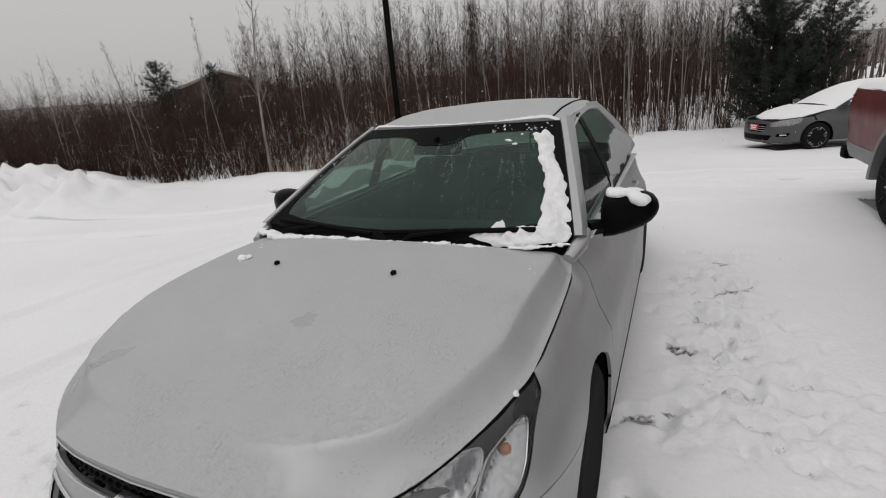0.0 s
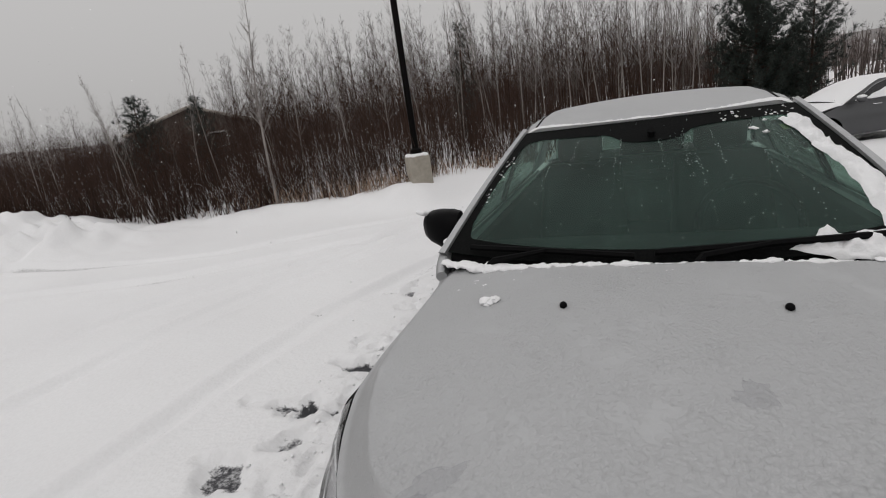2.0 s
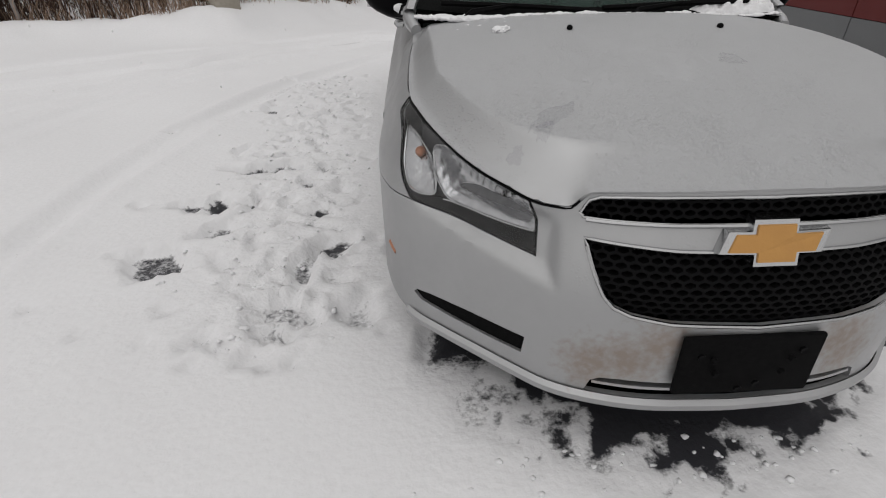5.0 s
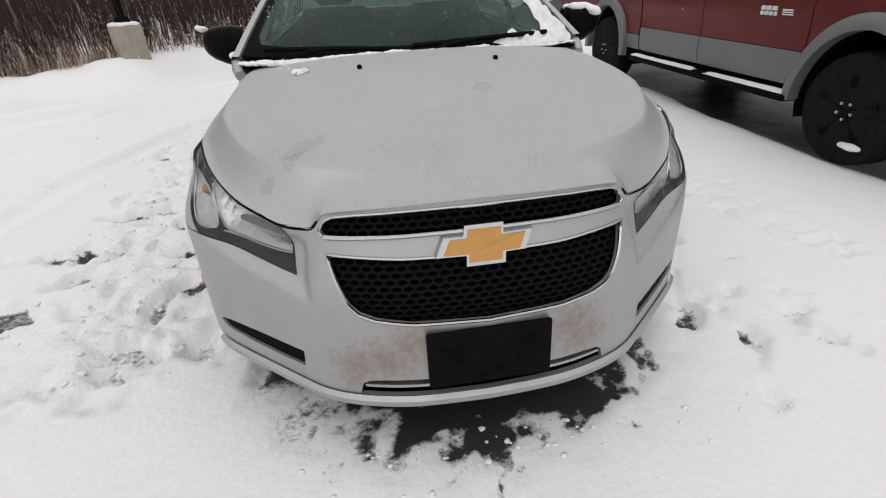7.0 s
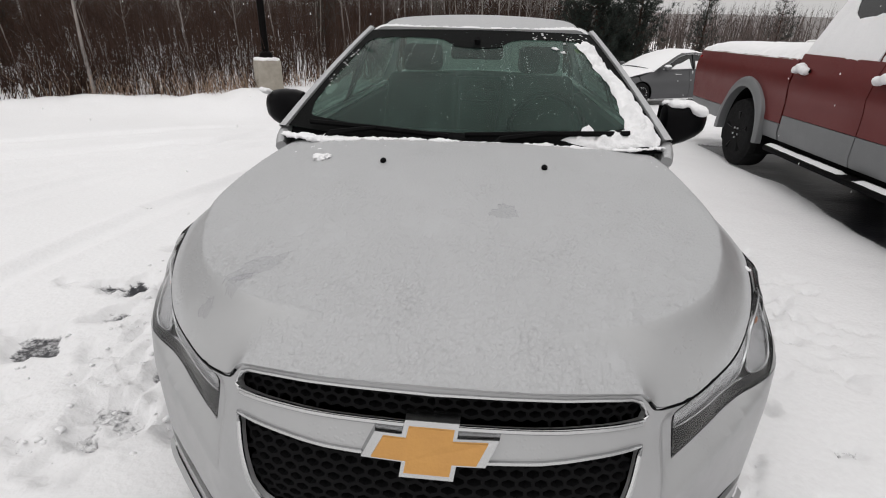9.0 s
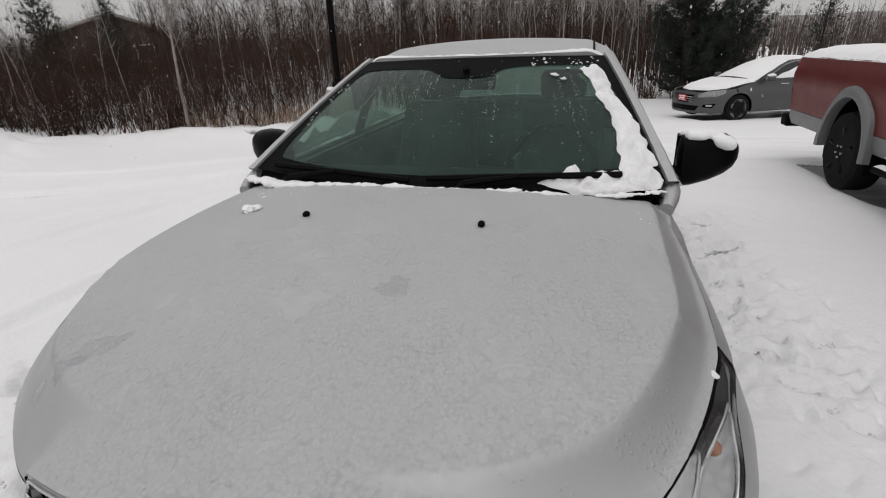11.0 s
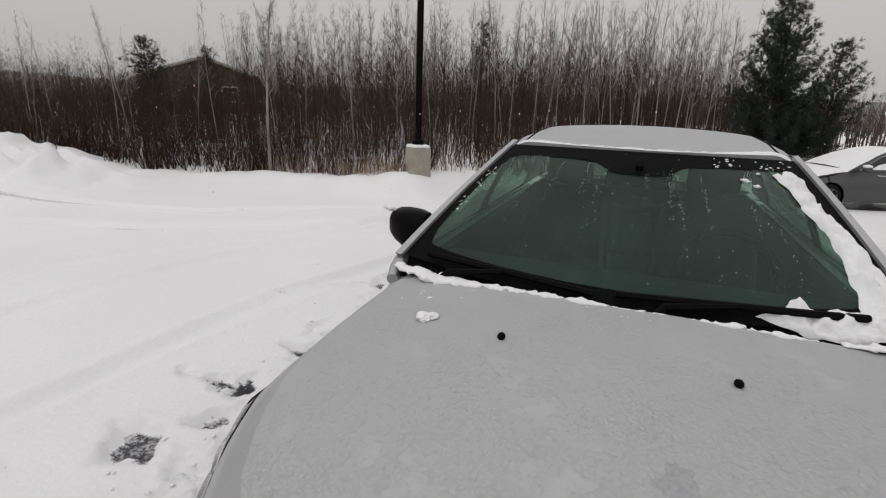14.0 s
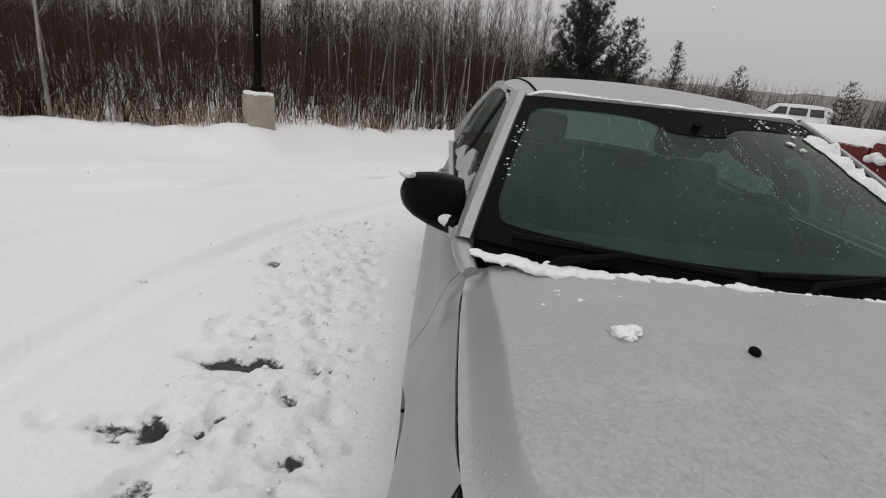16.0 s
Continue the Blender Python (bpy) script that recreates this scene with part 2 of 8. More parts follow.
def frosted(m, colour, amount):
    """A rough film of ice and frost on the faces that look up, torn open in places."""
    n, l = m.node_tree.nodes, m.node_tree.links
    b = n["Principled BSDF"]
    out = n["Material Output"]
    geo, xyz = n.new("ShaderNodeNewGeometry"), n.new("ShaderNodeSeparateXYZ")
    l.new(geo.outputs["Normal"], xyz.inputs[0])
    up = n.new("ShaderNodeMapRange")
    up.inputs[1].default_value, up.inputs[2].default_value, up.inputs[4].default_value = 0.76, 0.85, amount
    ragged, add = n.new("ShaderNodeTexNoise"), n.new("ShaderNodeMath")
    ragged.inputs["Scale"].default_value, ragged.inputs["Detail"].default_value, ragged.inputs["Roughness"].default_value = 26, 8, 0.7
    l.new(geo.outputs["Position"], ragged.inputs["Vector"])
    add.operation = "MULTIPLY_ADD"
    add.inputs[1].default_value = 0.10
    l.new(ragged.outputs[0], add.inputs[0])
    shift = n.new("ShaderNodeMath")
    shift.operation = "SUBTRACT"
    shift.inputs[1].default_value = 0.05
    l.new(xyz.outputs["Z"], shift.inputs[0])
    l.new(shift.outputs[0], add.inputs[2])
    l.new(add.outputs[0], up.inputs[0])
    # thinner, half thawed places
    holes, gate = n.new("ShaderNodeTexNoise"), n.new("ShaderNodeMapRange")
    holes.inputs["Scale"].default_value, holes.inputs["Detail"].default_value, holes.inputs["Roughness"].default_value = 5.5, 10, 0.68
    l.new(geo.outputs["Position"], holes.inputs["Vector"])
    gate.inputs[1].default_value, gate.inputs[2].default_value, gate.inputs[3].default_value, gate.inputs[4].default_value = 0.56, 0.70, 1.0, 0.96
    l.new(holes.outputs[0], gate.inputs[0])
    amount_out = n.new("ShaderNodeMath")
    amount_out.operation = "MULTIPLY"
    l.new(up.outputs[0], amount_out.inputs[0])
    l.new(gate.outputs[0], amount_out.inputs[1])
    film = n.new("ShaderNodeBsdfPrincipled")
    film.inputs["Roughness"].default_value, film.inputs["Specular IOR Level"].default_value = 0.55, 0.3
    tone, mix = n.new("ShaderNodeTexNoise"), n.new("ShaderNodeMix")
    tone.inputs["Scale"].default_value, tone.inputs["Detail"].default_value = 3.5, 9
    l.new(geo.outputs["Position"], tone.inputs["Vector"])
    mix.data_type = "RGBA"
    mix.inputs[6].default_value, mix.inputs[7].default_value = (*colour, 1), (*[c * 0.93 for c in colour], 1)
    l.new(tone.outputs[0], mix.inputs[0])
    # frozen beads and ripples
    beads, where, open_at, relief = n.new("ShaderNodeTexVoronoi"), n.new("ShaderNodeTexNoise"), n.new("ShaderNodeMapRange"), n.new("ShaderNodeMath")
    beads.inputs["Scale"].default_value = 115
    where.inputs["Scale"].default_value, where.inputs["Detail"].default_value, where.inputs["Roughness"].default_value = 4.2, 12, 0.8
    ripple = n.new("ShaderNodeTexNoise")
    ripple.inputs["Scale"].default_value, ripple.inputs["Detail"].default_value = 85, 4
    for t in (beads, where, ripple):
        l.new(geo.outputs["Position"], t.inputs["Vector"])
    open_at.inputs[1].default_value, open_at.inputs[2].default_value = 0.42, 0.68
    l.new(where.outputs[0], open_at.inputs[0])
    relief.operation = "MULTIPLY"
    l.new(beads.outputs["Distance"], relief.inputs[0])
    l.new(open_at.outputs[0], relief.inputs[1])
    # shade of the relief painted in: a darker colour between the beads
    gap, darker = n.new("ShaderNodeMapRange"), n.new("ShaderNodeMix")
    gap.inputs[1].default_value, gap.inputs[2].default_value, gap.inputs[4].default_value = 0.28, 0.54, 0.19
    l.new(relief.outputs[0], gap.inputs[0])
    darker.data_type = "RGBA"
    darker.inputs[7].default_value = (*[c * 0.7 for c in colour], 1)
    l.new(gap.outputs[0], darker.inputs[0])
    l.new(mix.outputs[2], darker.inputs[6])
    l.new(darker.outputs[2], film.inputs["Base Color"])
    total = n.new("ShaderNodeMath")
    total.operation = "MULTIPLY_ADD"
    total.inputs[1].default_value = 0.35
    l.new(ripple.outputs[0], total.inputs[0])
    l.new(relief.outputs[0], total.inputs[2])
    k = n.new("ShaderNodeBump")
    k.inputs["Strength"].default_value, k.inputs["Distance"].default_value = 0.80, 0.006
    l.new(total.outputs[0], k.inputs["Height"])
    l.new(k.outputs[0], film.inputs["Normal"])
    both_shaders = n.new("ShaderNodeMixShader")
    l.new(amount_out.outputs[0], both_shaders.inputs[0])
    l.new(b.outputs[0], both_shaders.inputs[1])
    l.new(film.outputs[0], both_shaders.inputs[2])
    l.new(both_shaders.outputs[0], out.inputs["Surface"])


frosted(SILVER, (0.425, 0.43, 0.44), 0.88)


def thin_snow():
    """A thin crust of snow that lets daylight through."""
    m = bpy.data.materials.new("thin_snow_crust")
    m.use_nodes = True
    n, l = m.node_tree.nodes, m.node_tree.links
    n.remove(n["Principled BSDF"])
    skin_side, through_it, mix = n.new("ShaderNodeBsdfDiffuse"), n.new("ShaderNodeBsdfTranslucent"), n.new("ShaderNodeMixShader")
    geo, t, tone = n.new("ShaderNodeNewGeometry"), n.new("ShaderNodeTexNoise"), n.new("ShaderNodeMix")
    t.inputs["Scale"].default_value, t.inputs["Detail"].default_value = 14, 8
    l.new(geo.outputs["Position"], t.inputs["Vector"])
    tone.data_type = "RGBA"
    tone.inputs[6].default_value, tone.inputs[7].default_value = (0.80, 0.80, 0.81, 1), (0.64, 0.64, 0.655, 1)
    l.new(t.outputs[0], tone.inputs[0])
    l.new(tone.outputs[2], skin_side.inputs[0])
    through_it.inputs[0].default_value = (0.50, 0.52, 0.52, 1)
    k = n.new("ShaderNodeBump")
    k.inputs["Strength"].default_value, k.inputs["Distance"].default_value = 0.5, 0.02
    l.new(t.outputs[0], k.inputs["Height"])
    l.new(k.outputs[0], skin_side.inputs["Normal"])
    mix.inputs[0].default_value = 0.5
    l.new(skin_side.outputs[0], mix.inputs[1])
    l.new(through_it.outputs[0], mix.inputs[2])
    l.new(mix.outputs[0], n["Material Output"].inputs["Surface"])
    return m


THIN_SNOW = thin_snow()
spatter(SILVER_LOW, [(-0.27, 0.03, 0.37), (0.27, 0.03, 0.37), (-0.20, 0.02, 0.42), (0.24, 0.02, 0.42), (-0.35, 0.05, 0.34)], 0.14, (0.23, 0.15, 0.09))
BLACK_PLASTIC = material("black_plastic", (0.005, 0.005, 0.0053), 0.6, grain=0.4, grain_size=80, tint=(0.011, 0.011, 0.011), bump=0.2, bump_size=300, specular=0.02)
GLOSS_BLACK = material("gloss_black", (0.0035, 0.0035, 0.004), 0.3, grain=0.3, grain_size=14, tint=(0.007, 0.007, 0.007), specular=0.03)
RUBBER = material("tyre_rubber", (0.008, 0.008, 0.0085), 0.9, grain=0.5, grain_size=25, tint=(0.02, 0.02, 0.02), bump=0.4, bump_size=90, specular=0.08)
CHROME = material("chrome_trim", (0.50, 0.505, 0.51), 0.18, 1.0, grain=0.2, grain_size=40, tint=(0.4, 0.4, 0.4))
RIM_METAL = material("alloy_rim", (0.55, 0.55, 0.56), 0.3, 0.9, grain=0.3, grain_size=30)
GOLD = material("gold_badge", (0.48, 0.25, 0.07), 0.38, 0.35, grain=0.35, grain_size=22, tint=(0.4, 0.2, 0.06), bump=0.15, bump_size=120)
LAMP_CLEAR = glass_material("lamp_lens", (0.93, 0.935, 0.94), 0.06, 1.28, mist=0.12, mist_colour=(0.40, 0.40, 0.40))
REFLECTOR = material("lamp_reflector", (0.46, 0.46, 0.47), 0.2, 1.0, grain=0.4, grain_size=60, bump=0.3, bump_size=45)
LAMP_SHADE = material("lamp_grey", (0.15, 0.15, 0.155), 0.35, 0.5, grain=0.5, grain_size=60, tint=(0.07, 0.07, 0.07))
AMBER = material("amber_plastic", (0.40, 0.17, 0.09), 0.3, grain=0.3, grain_size=50)
SCREEN_GLASS = glass_material("windscreen_glass", (0.36, 0.52, 0.45), 0.06, 1.2, mist=0.36, mist_colour=(0.075, 0.12, 0.105))
def streaked(m, across, along, amount, specks):
    """Adds run-down streaks and clinging flakes to a pane's film of mist."""
    n, l = m.node_tree.nodes, m.node_tree.links
    film = [x for x in n if x.bl_idname == "ShaderNodeMixShader" and x.inputs[2].links[0].from_node.bl_idname == "ShaderNodeBsdfDiffuse"][0]
    old = film.inputs[0].links[0].from_socket
    geo, scale, t, r = n.new("ShaderNodeNewGeometry"), n.new("ShaderNodeVectorMath"), n.new("ShaderNodeTexNoise"), n.new("ShaderNodeMapRange")
    scale.operation = "MULTIPLY"
    scale.inputs[1].default_value = (across, along, along)
    l.new(geo.outputs["Position"], scale.inputs[0])
    l.new(scale.outputs[0], t.inputs["Vector"])
    t.inputs["Scale"].default_value, t.inputs["Detail"].default_value = 1.0, 6
    r.inputs[1].default_value, r.inputs[2].default_value, r.inputs[4].default_value = 0.52, 0.72, amount
    l.new(t.outputs[0], r.inputs[0])
    dots, q = n.new("ShaderNodeTexVoronoi"), n.new("ShaderNodeMapRange")
    dots.inputs["Scale"].default_value = 26
    l.new(geo.outputs["Position"], dots.inputs["Vector"])
    q.inputs[1].default_value, q.inputs[2].default_value, q.inputs[3].default_value, q.inputs[4].default_value = 0.05, 0.09, specks, 0
    l.new(dots.outputs["Distance"], q.inputs[0])
    a, b = n.new("ShaderNodeMath"), n.new("ShaderNodeMath")
    l.new(old, a.inputs[0])
    l.new(r.outputs[0], a.inputs[1])
    l.new(a.outputs[0], b.inputs[0])
    l.new(q.outputs[0], b.inputs[1])
    l.new(b.outputs[0], film.inputs[0])


streaked(SCREEN_GLASS, 55, 4.0, 0.13, 0.5)
SIDE_GLASS = glass_material("side_glass", (0.58, 0.66, 0.62), 0.06, 1.4, mist=0.05)
FRIT = material("black_glass_edge", (0.003, 0.0035, 0.0035), 0.5, grain=0.5, grain_size=120, tint=(0.012, 0.012, 0.012), specular=0.02)
CABIN = material("dark_grey_fabric", (0.022, 0.0225, 0.023), 0.9, grain=0.5, grain_size=90, bump=0.3, bump_size=200)
CABIN_LIGHT = material("grey_headliner", (0.30, 0.30, 0.285), 0.9, grain=0.3, grain_size=50)
ICE = glass_material("ice_film", (0.96, 0.96, 0.965), 0.3, 1.08, mist=0.08, mist_colour=(0.45, 0.45, 0.45))
MESH_BLACK = material("black_grille_mesh", (0.004, 0.004, 0.0045), 0.55, grain=0.4, grain_size=60, tint=(0.008, 0.008, 0.008), specular=0.06)
DROPLET = material("frozen_drop", (0.26, 0.33, 0.31), 0.2, grain=0.2, grain_size=90)


# ---- mesh helpers ----
def mesh_object(name, verts, faces, mat, smooth=True):
    me = bpy.data.meshes.new(name)
    me.from_pydata([tuple(v) for v in verts], [], [tuple(f) for f in faces])
    me.materials.append(mat)
    if smooth:
        me.polygons.foreach_set("use_smooth", [True] * len(me.polygons))
    me.update()
    return new(name, me)


def to_mesh(name, bm, mat, smooth=True, sharp=40):
    bm.normal_update()
    if smooth:
        for f in bm.faces:
            f.smooth = True
        for e in bm.edges:
            if len(e.link_faces) == 2 and e.calc_face_angle(0) > radians(sharp):
                e.smooth = False
    me = bpy.data.meshes.new(name)
    bm.to_mesh(me)
    bm.free()
    me.materials.append(mat)
    return new(name, me)


def part(name, bm, mat, parent, label="", smooth=True, sharp=40):
    """Links a bmesh (or a finished object) as one part of a thing; its mesh is in the thing's own coordinates."""
    ob = to_mesh(name, bm, mat, smooth, sharp) if isinstance(bm, bmesh.types.BMesh) else bm
    ob.parent = parent
    return tagged(ob, label)


def thing(name, label, category, m=None, group="", kind=""):
    ob = new(name)
    ob.empty_display_size = 0.2
    if m:
        ob.matrix_basis = m
    return tagged(ob, label, category, group, kind)


def inside(poly, p):
    """Which of the points p (n, 2) lie in the polygon."""
    poly = np.asarray(poly, float)
    x, y = p[:, 0], p[:, 1]
    hit = np.zeros(len(p), bool)
    j = len(poly) - 1
    for i in range(len(poly)):
        (xi, yi), (xj, yj) = poly[i], poly[j]
        if yi != yj:
            hit ^= ((yi > y) != (yj > y)) & (x < (xj - xi) * (y - yi) / (yj - yi) + xi)
        j = i
    return hit


def resample(pts, step, closed=True):
    pts = [np.array(p, float) for p in pts]
    out = []
    for i in range(len(pts) if closed else len(pts) - 1):
        a, b = pts[i], pts[(i + 1) % len(pts)]
        k = max(1, int(np.ceil(np.linalg.norm(b - a) / step)))
        out += [a + (b - a) * j / k for j in range(k)]
    if not closed:
        out.append(pts[-1])
    return np.array(out)


def smooth_loop(pts, step, closed=True):
    """A Catmull-Rom curve through the points, at even steps."""
    pts = np.array(pts, float)
    n, out = len(pts), []
    for i in range(n if closed else n - 1):
        p = [pts[(i + k) % n] if closed else pts[min(max(i + k, 0), n - 1)] for k in (-1, 0, 1, 2)]
        k = max(2, int(np.ceil(np.linalg.norm(p[2] - p[1]) / step)))
        for j in range(k):
            t = j / k
            out.append(0.5 * (2 * p[1] + (p[2] - p[0]) * t + (2 * p[0] - 5 * p[1] + 4 * p[2] - p[3]) * t * t + (3 * p[1] - p[0] - 3 * p[2] + p[3]) * t ** 3))
    if not closed:
        out.append(pts[-1])
    return np.array(out)


from mathutils.geometry import delaunay_2d_cdt


def patch(outline, shape, step, out, holes=(), rim=0.0, lift=0.0):
    """A skin cut to an outline in two coordinates (a, b) and bent into space by shape(a, b). out: which way it faces.
    holes: outlines cut out of it. rim: how far its edges are folded back. lift: how far it stands proud."""
    loops = [resample(outline, step)] + [resample(h, step) for h in holes]
    pts, edges = [], []
    for loop in loops:
        k = len(pts)
        pts += [tuple(p) for p in loop]
        edges += [(k + i, k + (i + 1) % len(loop)) for i in range(len(loop))]
    rim_pts = np.array(pts)
    lo, hi = loops[0].min(0), loops[0].max(0)
    nx, ny = (max(2, int(np.ceil(d / step))) for d in hi - lo)
    grid = np.array([(lo[0] + (hi[0] - lo[0]) * (i + 0.5 * (j % 2)) / nx, lo[1] + (hi[1] - lo[1]) * j / ny) for i in range(nx + 1) for j in range(ny + 1)])
    keep = inside(loops[0], grid)
    for h in loops[1:]:
        keep &= ~inside(h, grid)
    grid = grid[keep]
    if len(grid):
        near = np.array([np.min(((rim_pts - g) ** 2).sum(1)) for g in grid])
        grid = grid[near > (0.45 * step) ** 2]
    pts += [tuple(p) for p in grid]
    v, _, faces, *_ = delaunay_2d_cdt([Vector(p) for p in pts], edges, [], 0, 1e-6)
    v = np.array([tuple(p) for p in v])
    mid = np.array([v[list(f)].mean(0) for f in faces])
    good = inside(loops[0], mid)
    for h in loops[1:]:
        good &= ~inside(h, mid)
    faces = [f for f, g in zip(faces, good) if g]
    bm = bmesh.new()
    bv = [bm.verts.new(shape(*p)) for p in v]
    for f in faces:
        try:
            bm.faces.new([bv[i] for i in f])
        except ValueError:
            pass
    bm.normal_update()
    total = sum((f.normal * f.calc_area() for f in bm.faces), Vector())
    if total.dot(Vector(out)) < 0:
        for f in bm.faces:
            f.normal_flip()
    bm.normal_update()
    for x in [x for x in bm.verts if not x.link_faces]:
        bm.verts.remove(x)
    if lift:
        for x in bm.verts:
            x.co += x.normal * lift
    if rim:
        border = [e for e in bm.edges if len(e.link_faces) == 1]
        ends = {}
        for e in border:
            for x in e.verts:
                if x not in ends:
                    ends[x] = bm.verts.new(x.co - x.normal * rim)
        for e in border:
            a, b = [l.vert for l in e.link_faces[0].loops if l.edge == e][0], None
            b = e.other_vert(a)
            bm.faces.new((b, a, ends[a], ends[b]))
    return bm


def tube(points, radius, sides=6, closed=False, bm=None, radii=None):
    """A round bar along points."""
    bm = bm or bmesh.new()
    pts = [Vector(p) for p in points]
    rings = []
    for i, p in enumerate(pts):
        a = pts[(i - 1) % len(pts)] if closed or i else p
        b = pts[(i + 1) % len(pts)] if closed or i < len(pts) - 1 else p
        d = (b - a).normalized()
        side = d.cross(Vector((0, 0, 1)))
        side = side.normalized() if side.length > 0.1 else d.cross(Vector((1, 0, 0))).normalized()
        up = side.cross(d)
        r = radii[i] if radii is not None else radius
        rings.append([bm.verts.new(p + (side * math.cos(2 * math.pi * k / sides) + up * math.sin(2 * math.pi * k / sides)) * r) for k in range(sides)])
    for i in range(len(rings) if closed else len(rings) - 1):
        a, b = rings[i], rings[(i + 1) % len(rings)]
        for k in range(sides):
            bm.faces.new((a[k], b[k], b[(k + 1) % sides], a[(k + 1) % sides]))
    if not closed:
        bm.faces.new(rings[0])
        bm.faces.new(rings[-1][::-1])
    bmesh.ops.recalc_face_normals(bm, faces=bm.faces)
    return bm


def box(lo, hi, bevel=0.0, bm=None, segments=2):
    """A box between two corners with rounded edges."""
    one = bmesh.new()
    bmesh.ops.create_cube(one, size=1)
    lo, hi = Vector(lo), Vector(hi)
    for v in one.verts:
        v.co = Vector([(lo[k] + hi[k]) / 2 + v.co[k] * (hi[k] - lo[k]) for k in range(3)])
    if bevel:
        bmesh.ops.bevel(one, geom=one.edges[:], offset=bevel, segments=segments, profile=0.5, affect="EDGES")
    if bm is None:
        return one
    tmp = bpy.data.meshes.new("tmp")
    one.to_mesh(tmp)
    one.free()
    bm.from_mesh(tmp)
    bpy.data.meshes.remove(tmp)
    return bm


def lathe(profile, axis="x", steps=40, centre=(0, 0, 0)):
    """A turned body: profile of (along, radius)."""
    bm = bmesh.new()
    rings = []
    for a, r in profile:
        ring = []
        for k in range(steps):
            c, s = math.cos(2 * math.pi * k / steps) * r, math.sin(2 * math.pi * k / steps) * r
            p = (a, c, s) if axis == "x" else (c, a, s) if axis == "y" else (c, s, a)
            ring.append(bm.verts.new(Vector(p) + Vector(centre)))
        rings.append(ring)
    for a, b in zip(rings, rings[1:]):
        for k in range(steps):
            bm.faces.new((a[k], a[(k + 1) % steps], b[(k + 1) % steps], b[k]))
    for ring in (rings[0], rings[-1]):
        try:
            bm.faces.new(ring)
        except ValueError:
            pass
    bmesh.ops.recalc_face_normals(bm, faces=bm.faces)
    return bm


def loft(sections, closed=False, cap=False):
    """A skin through rows of points of equal number."""
    bm = bmesh.new()
    rows = [[bm.verts.new(p) for p in s] for s in sections]
    for a, b in zip(rows, rows[1:]):
        n = len(a)
        for k in range(n if closed else n - 1):
            bm.faces.new((a[k], a[(k + 1) % n], b[(k + 1) % n], b[k]))
    if cap:
        bm.faces.new(rows[0])
        bm.faces.new(rows[-1][::-1])
    bmesh.ops.recalc_face_normals(bm, faces=bm.faces)
    return bm


def smoothstep(x):
    x = min(max(x, 0.0), 1.0)
    return x * x * (3 - 2 * x)


def lump(points, radius, seed, flat=0.6, rough=0.35, detail=2):
    """Snow heaped along points: joined uneven balls, remade as one skin by their union's outline."""
    rng = random.Random(seed)
    bm = bmesh.new()
    for p, r in zip(points, radius):
        k = bmesh.ops.create_icosphere(bm, subdivisions=detail, radius=r)["verts"]
        off = Vector((rng.random() * 50, rng.random() * 50, rng.random() * 50))
        for v in k:
            d = v.co.normalized()
            v.co *= 1 + rough * noise.noise(d * 1.6 + off) + 0.4 * rough * noise.noise(d * 4 + off)
            v.co.z *= flat
            v.co += Vector(p)
    return bm


# ---- ground: one sheet of snow over the car park and beyond ----
def lattice(v, seed):
    """Random numbers at whole-number places (vectorised)."""
    i = np.sin(v[..., 0] * 127.1 + v[..., 1] * 311.7 + seed * 74.7) * 43758.5453
    return i - np.floor(i)


def field(x, y, size, seed=0):
    """Smooth random field between -1 and 1, with bumps of a size in metres."""
    p = np.stack([x / size, y / size], -1)
    i = np.floor(p)
    f = p - i
    f = f * f * (3 - 2 * f)
    a, b = lattice(i, seed), lattice(i + (1, 0), seed)
    c, d = lattice(i + (0, 1), seed), lattice(i + (1, 1), seed)
    return 2 * ((a * (1 - f[..., 0]) + b * f[..., 0]) * (1 - f[..., 1]) + (c * (1 - f[..., 0]) + d * f[..., 0]) * f[..., 1]) - 1


def from_line(x, y, line):
    """Distance from a line of points, and on which side (left of its way: plus)."""
    best, side = np.full(x.shape, 1e9), np.zeros(x.shape)
    for (ax, ay), (bx, by) in zip(line, line[1:]):
        dx, dy = bx - ax, by - ay
        t = np.clip(((x - ax) * dx + (y - ay) * dy) / (dx * dx + dy * dy), 0, 1)
        ox, oy = x - ax - t * dx, y - ay - t * dy
        d = np.hypot(ox, oy)
        near = d < best
        best = np.where(near, d, best)
        side = np.where(near, np.sign(dx * oy - dy * ox), side)
    return best, side


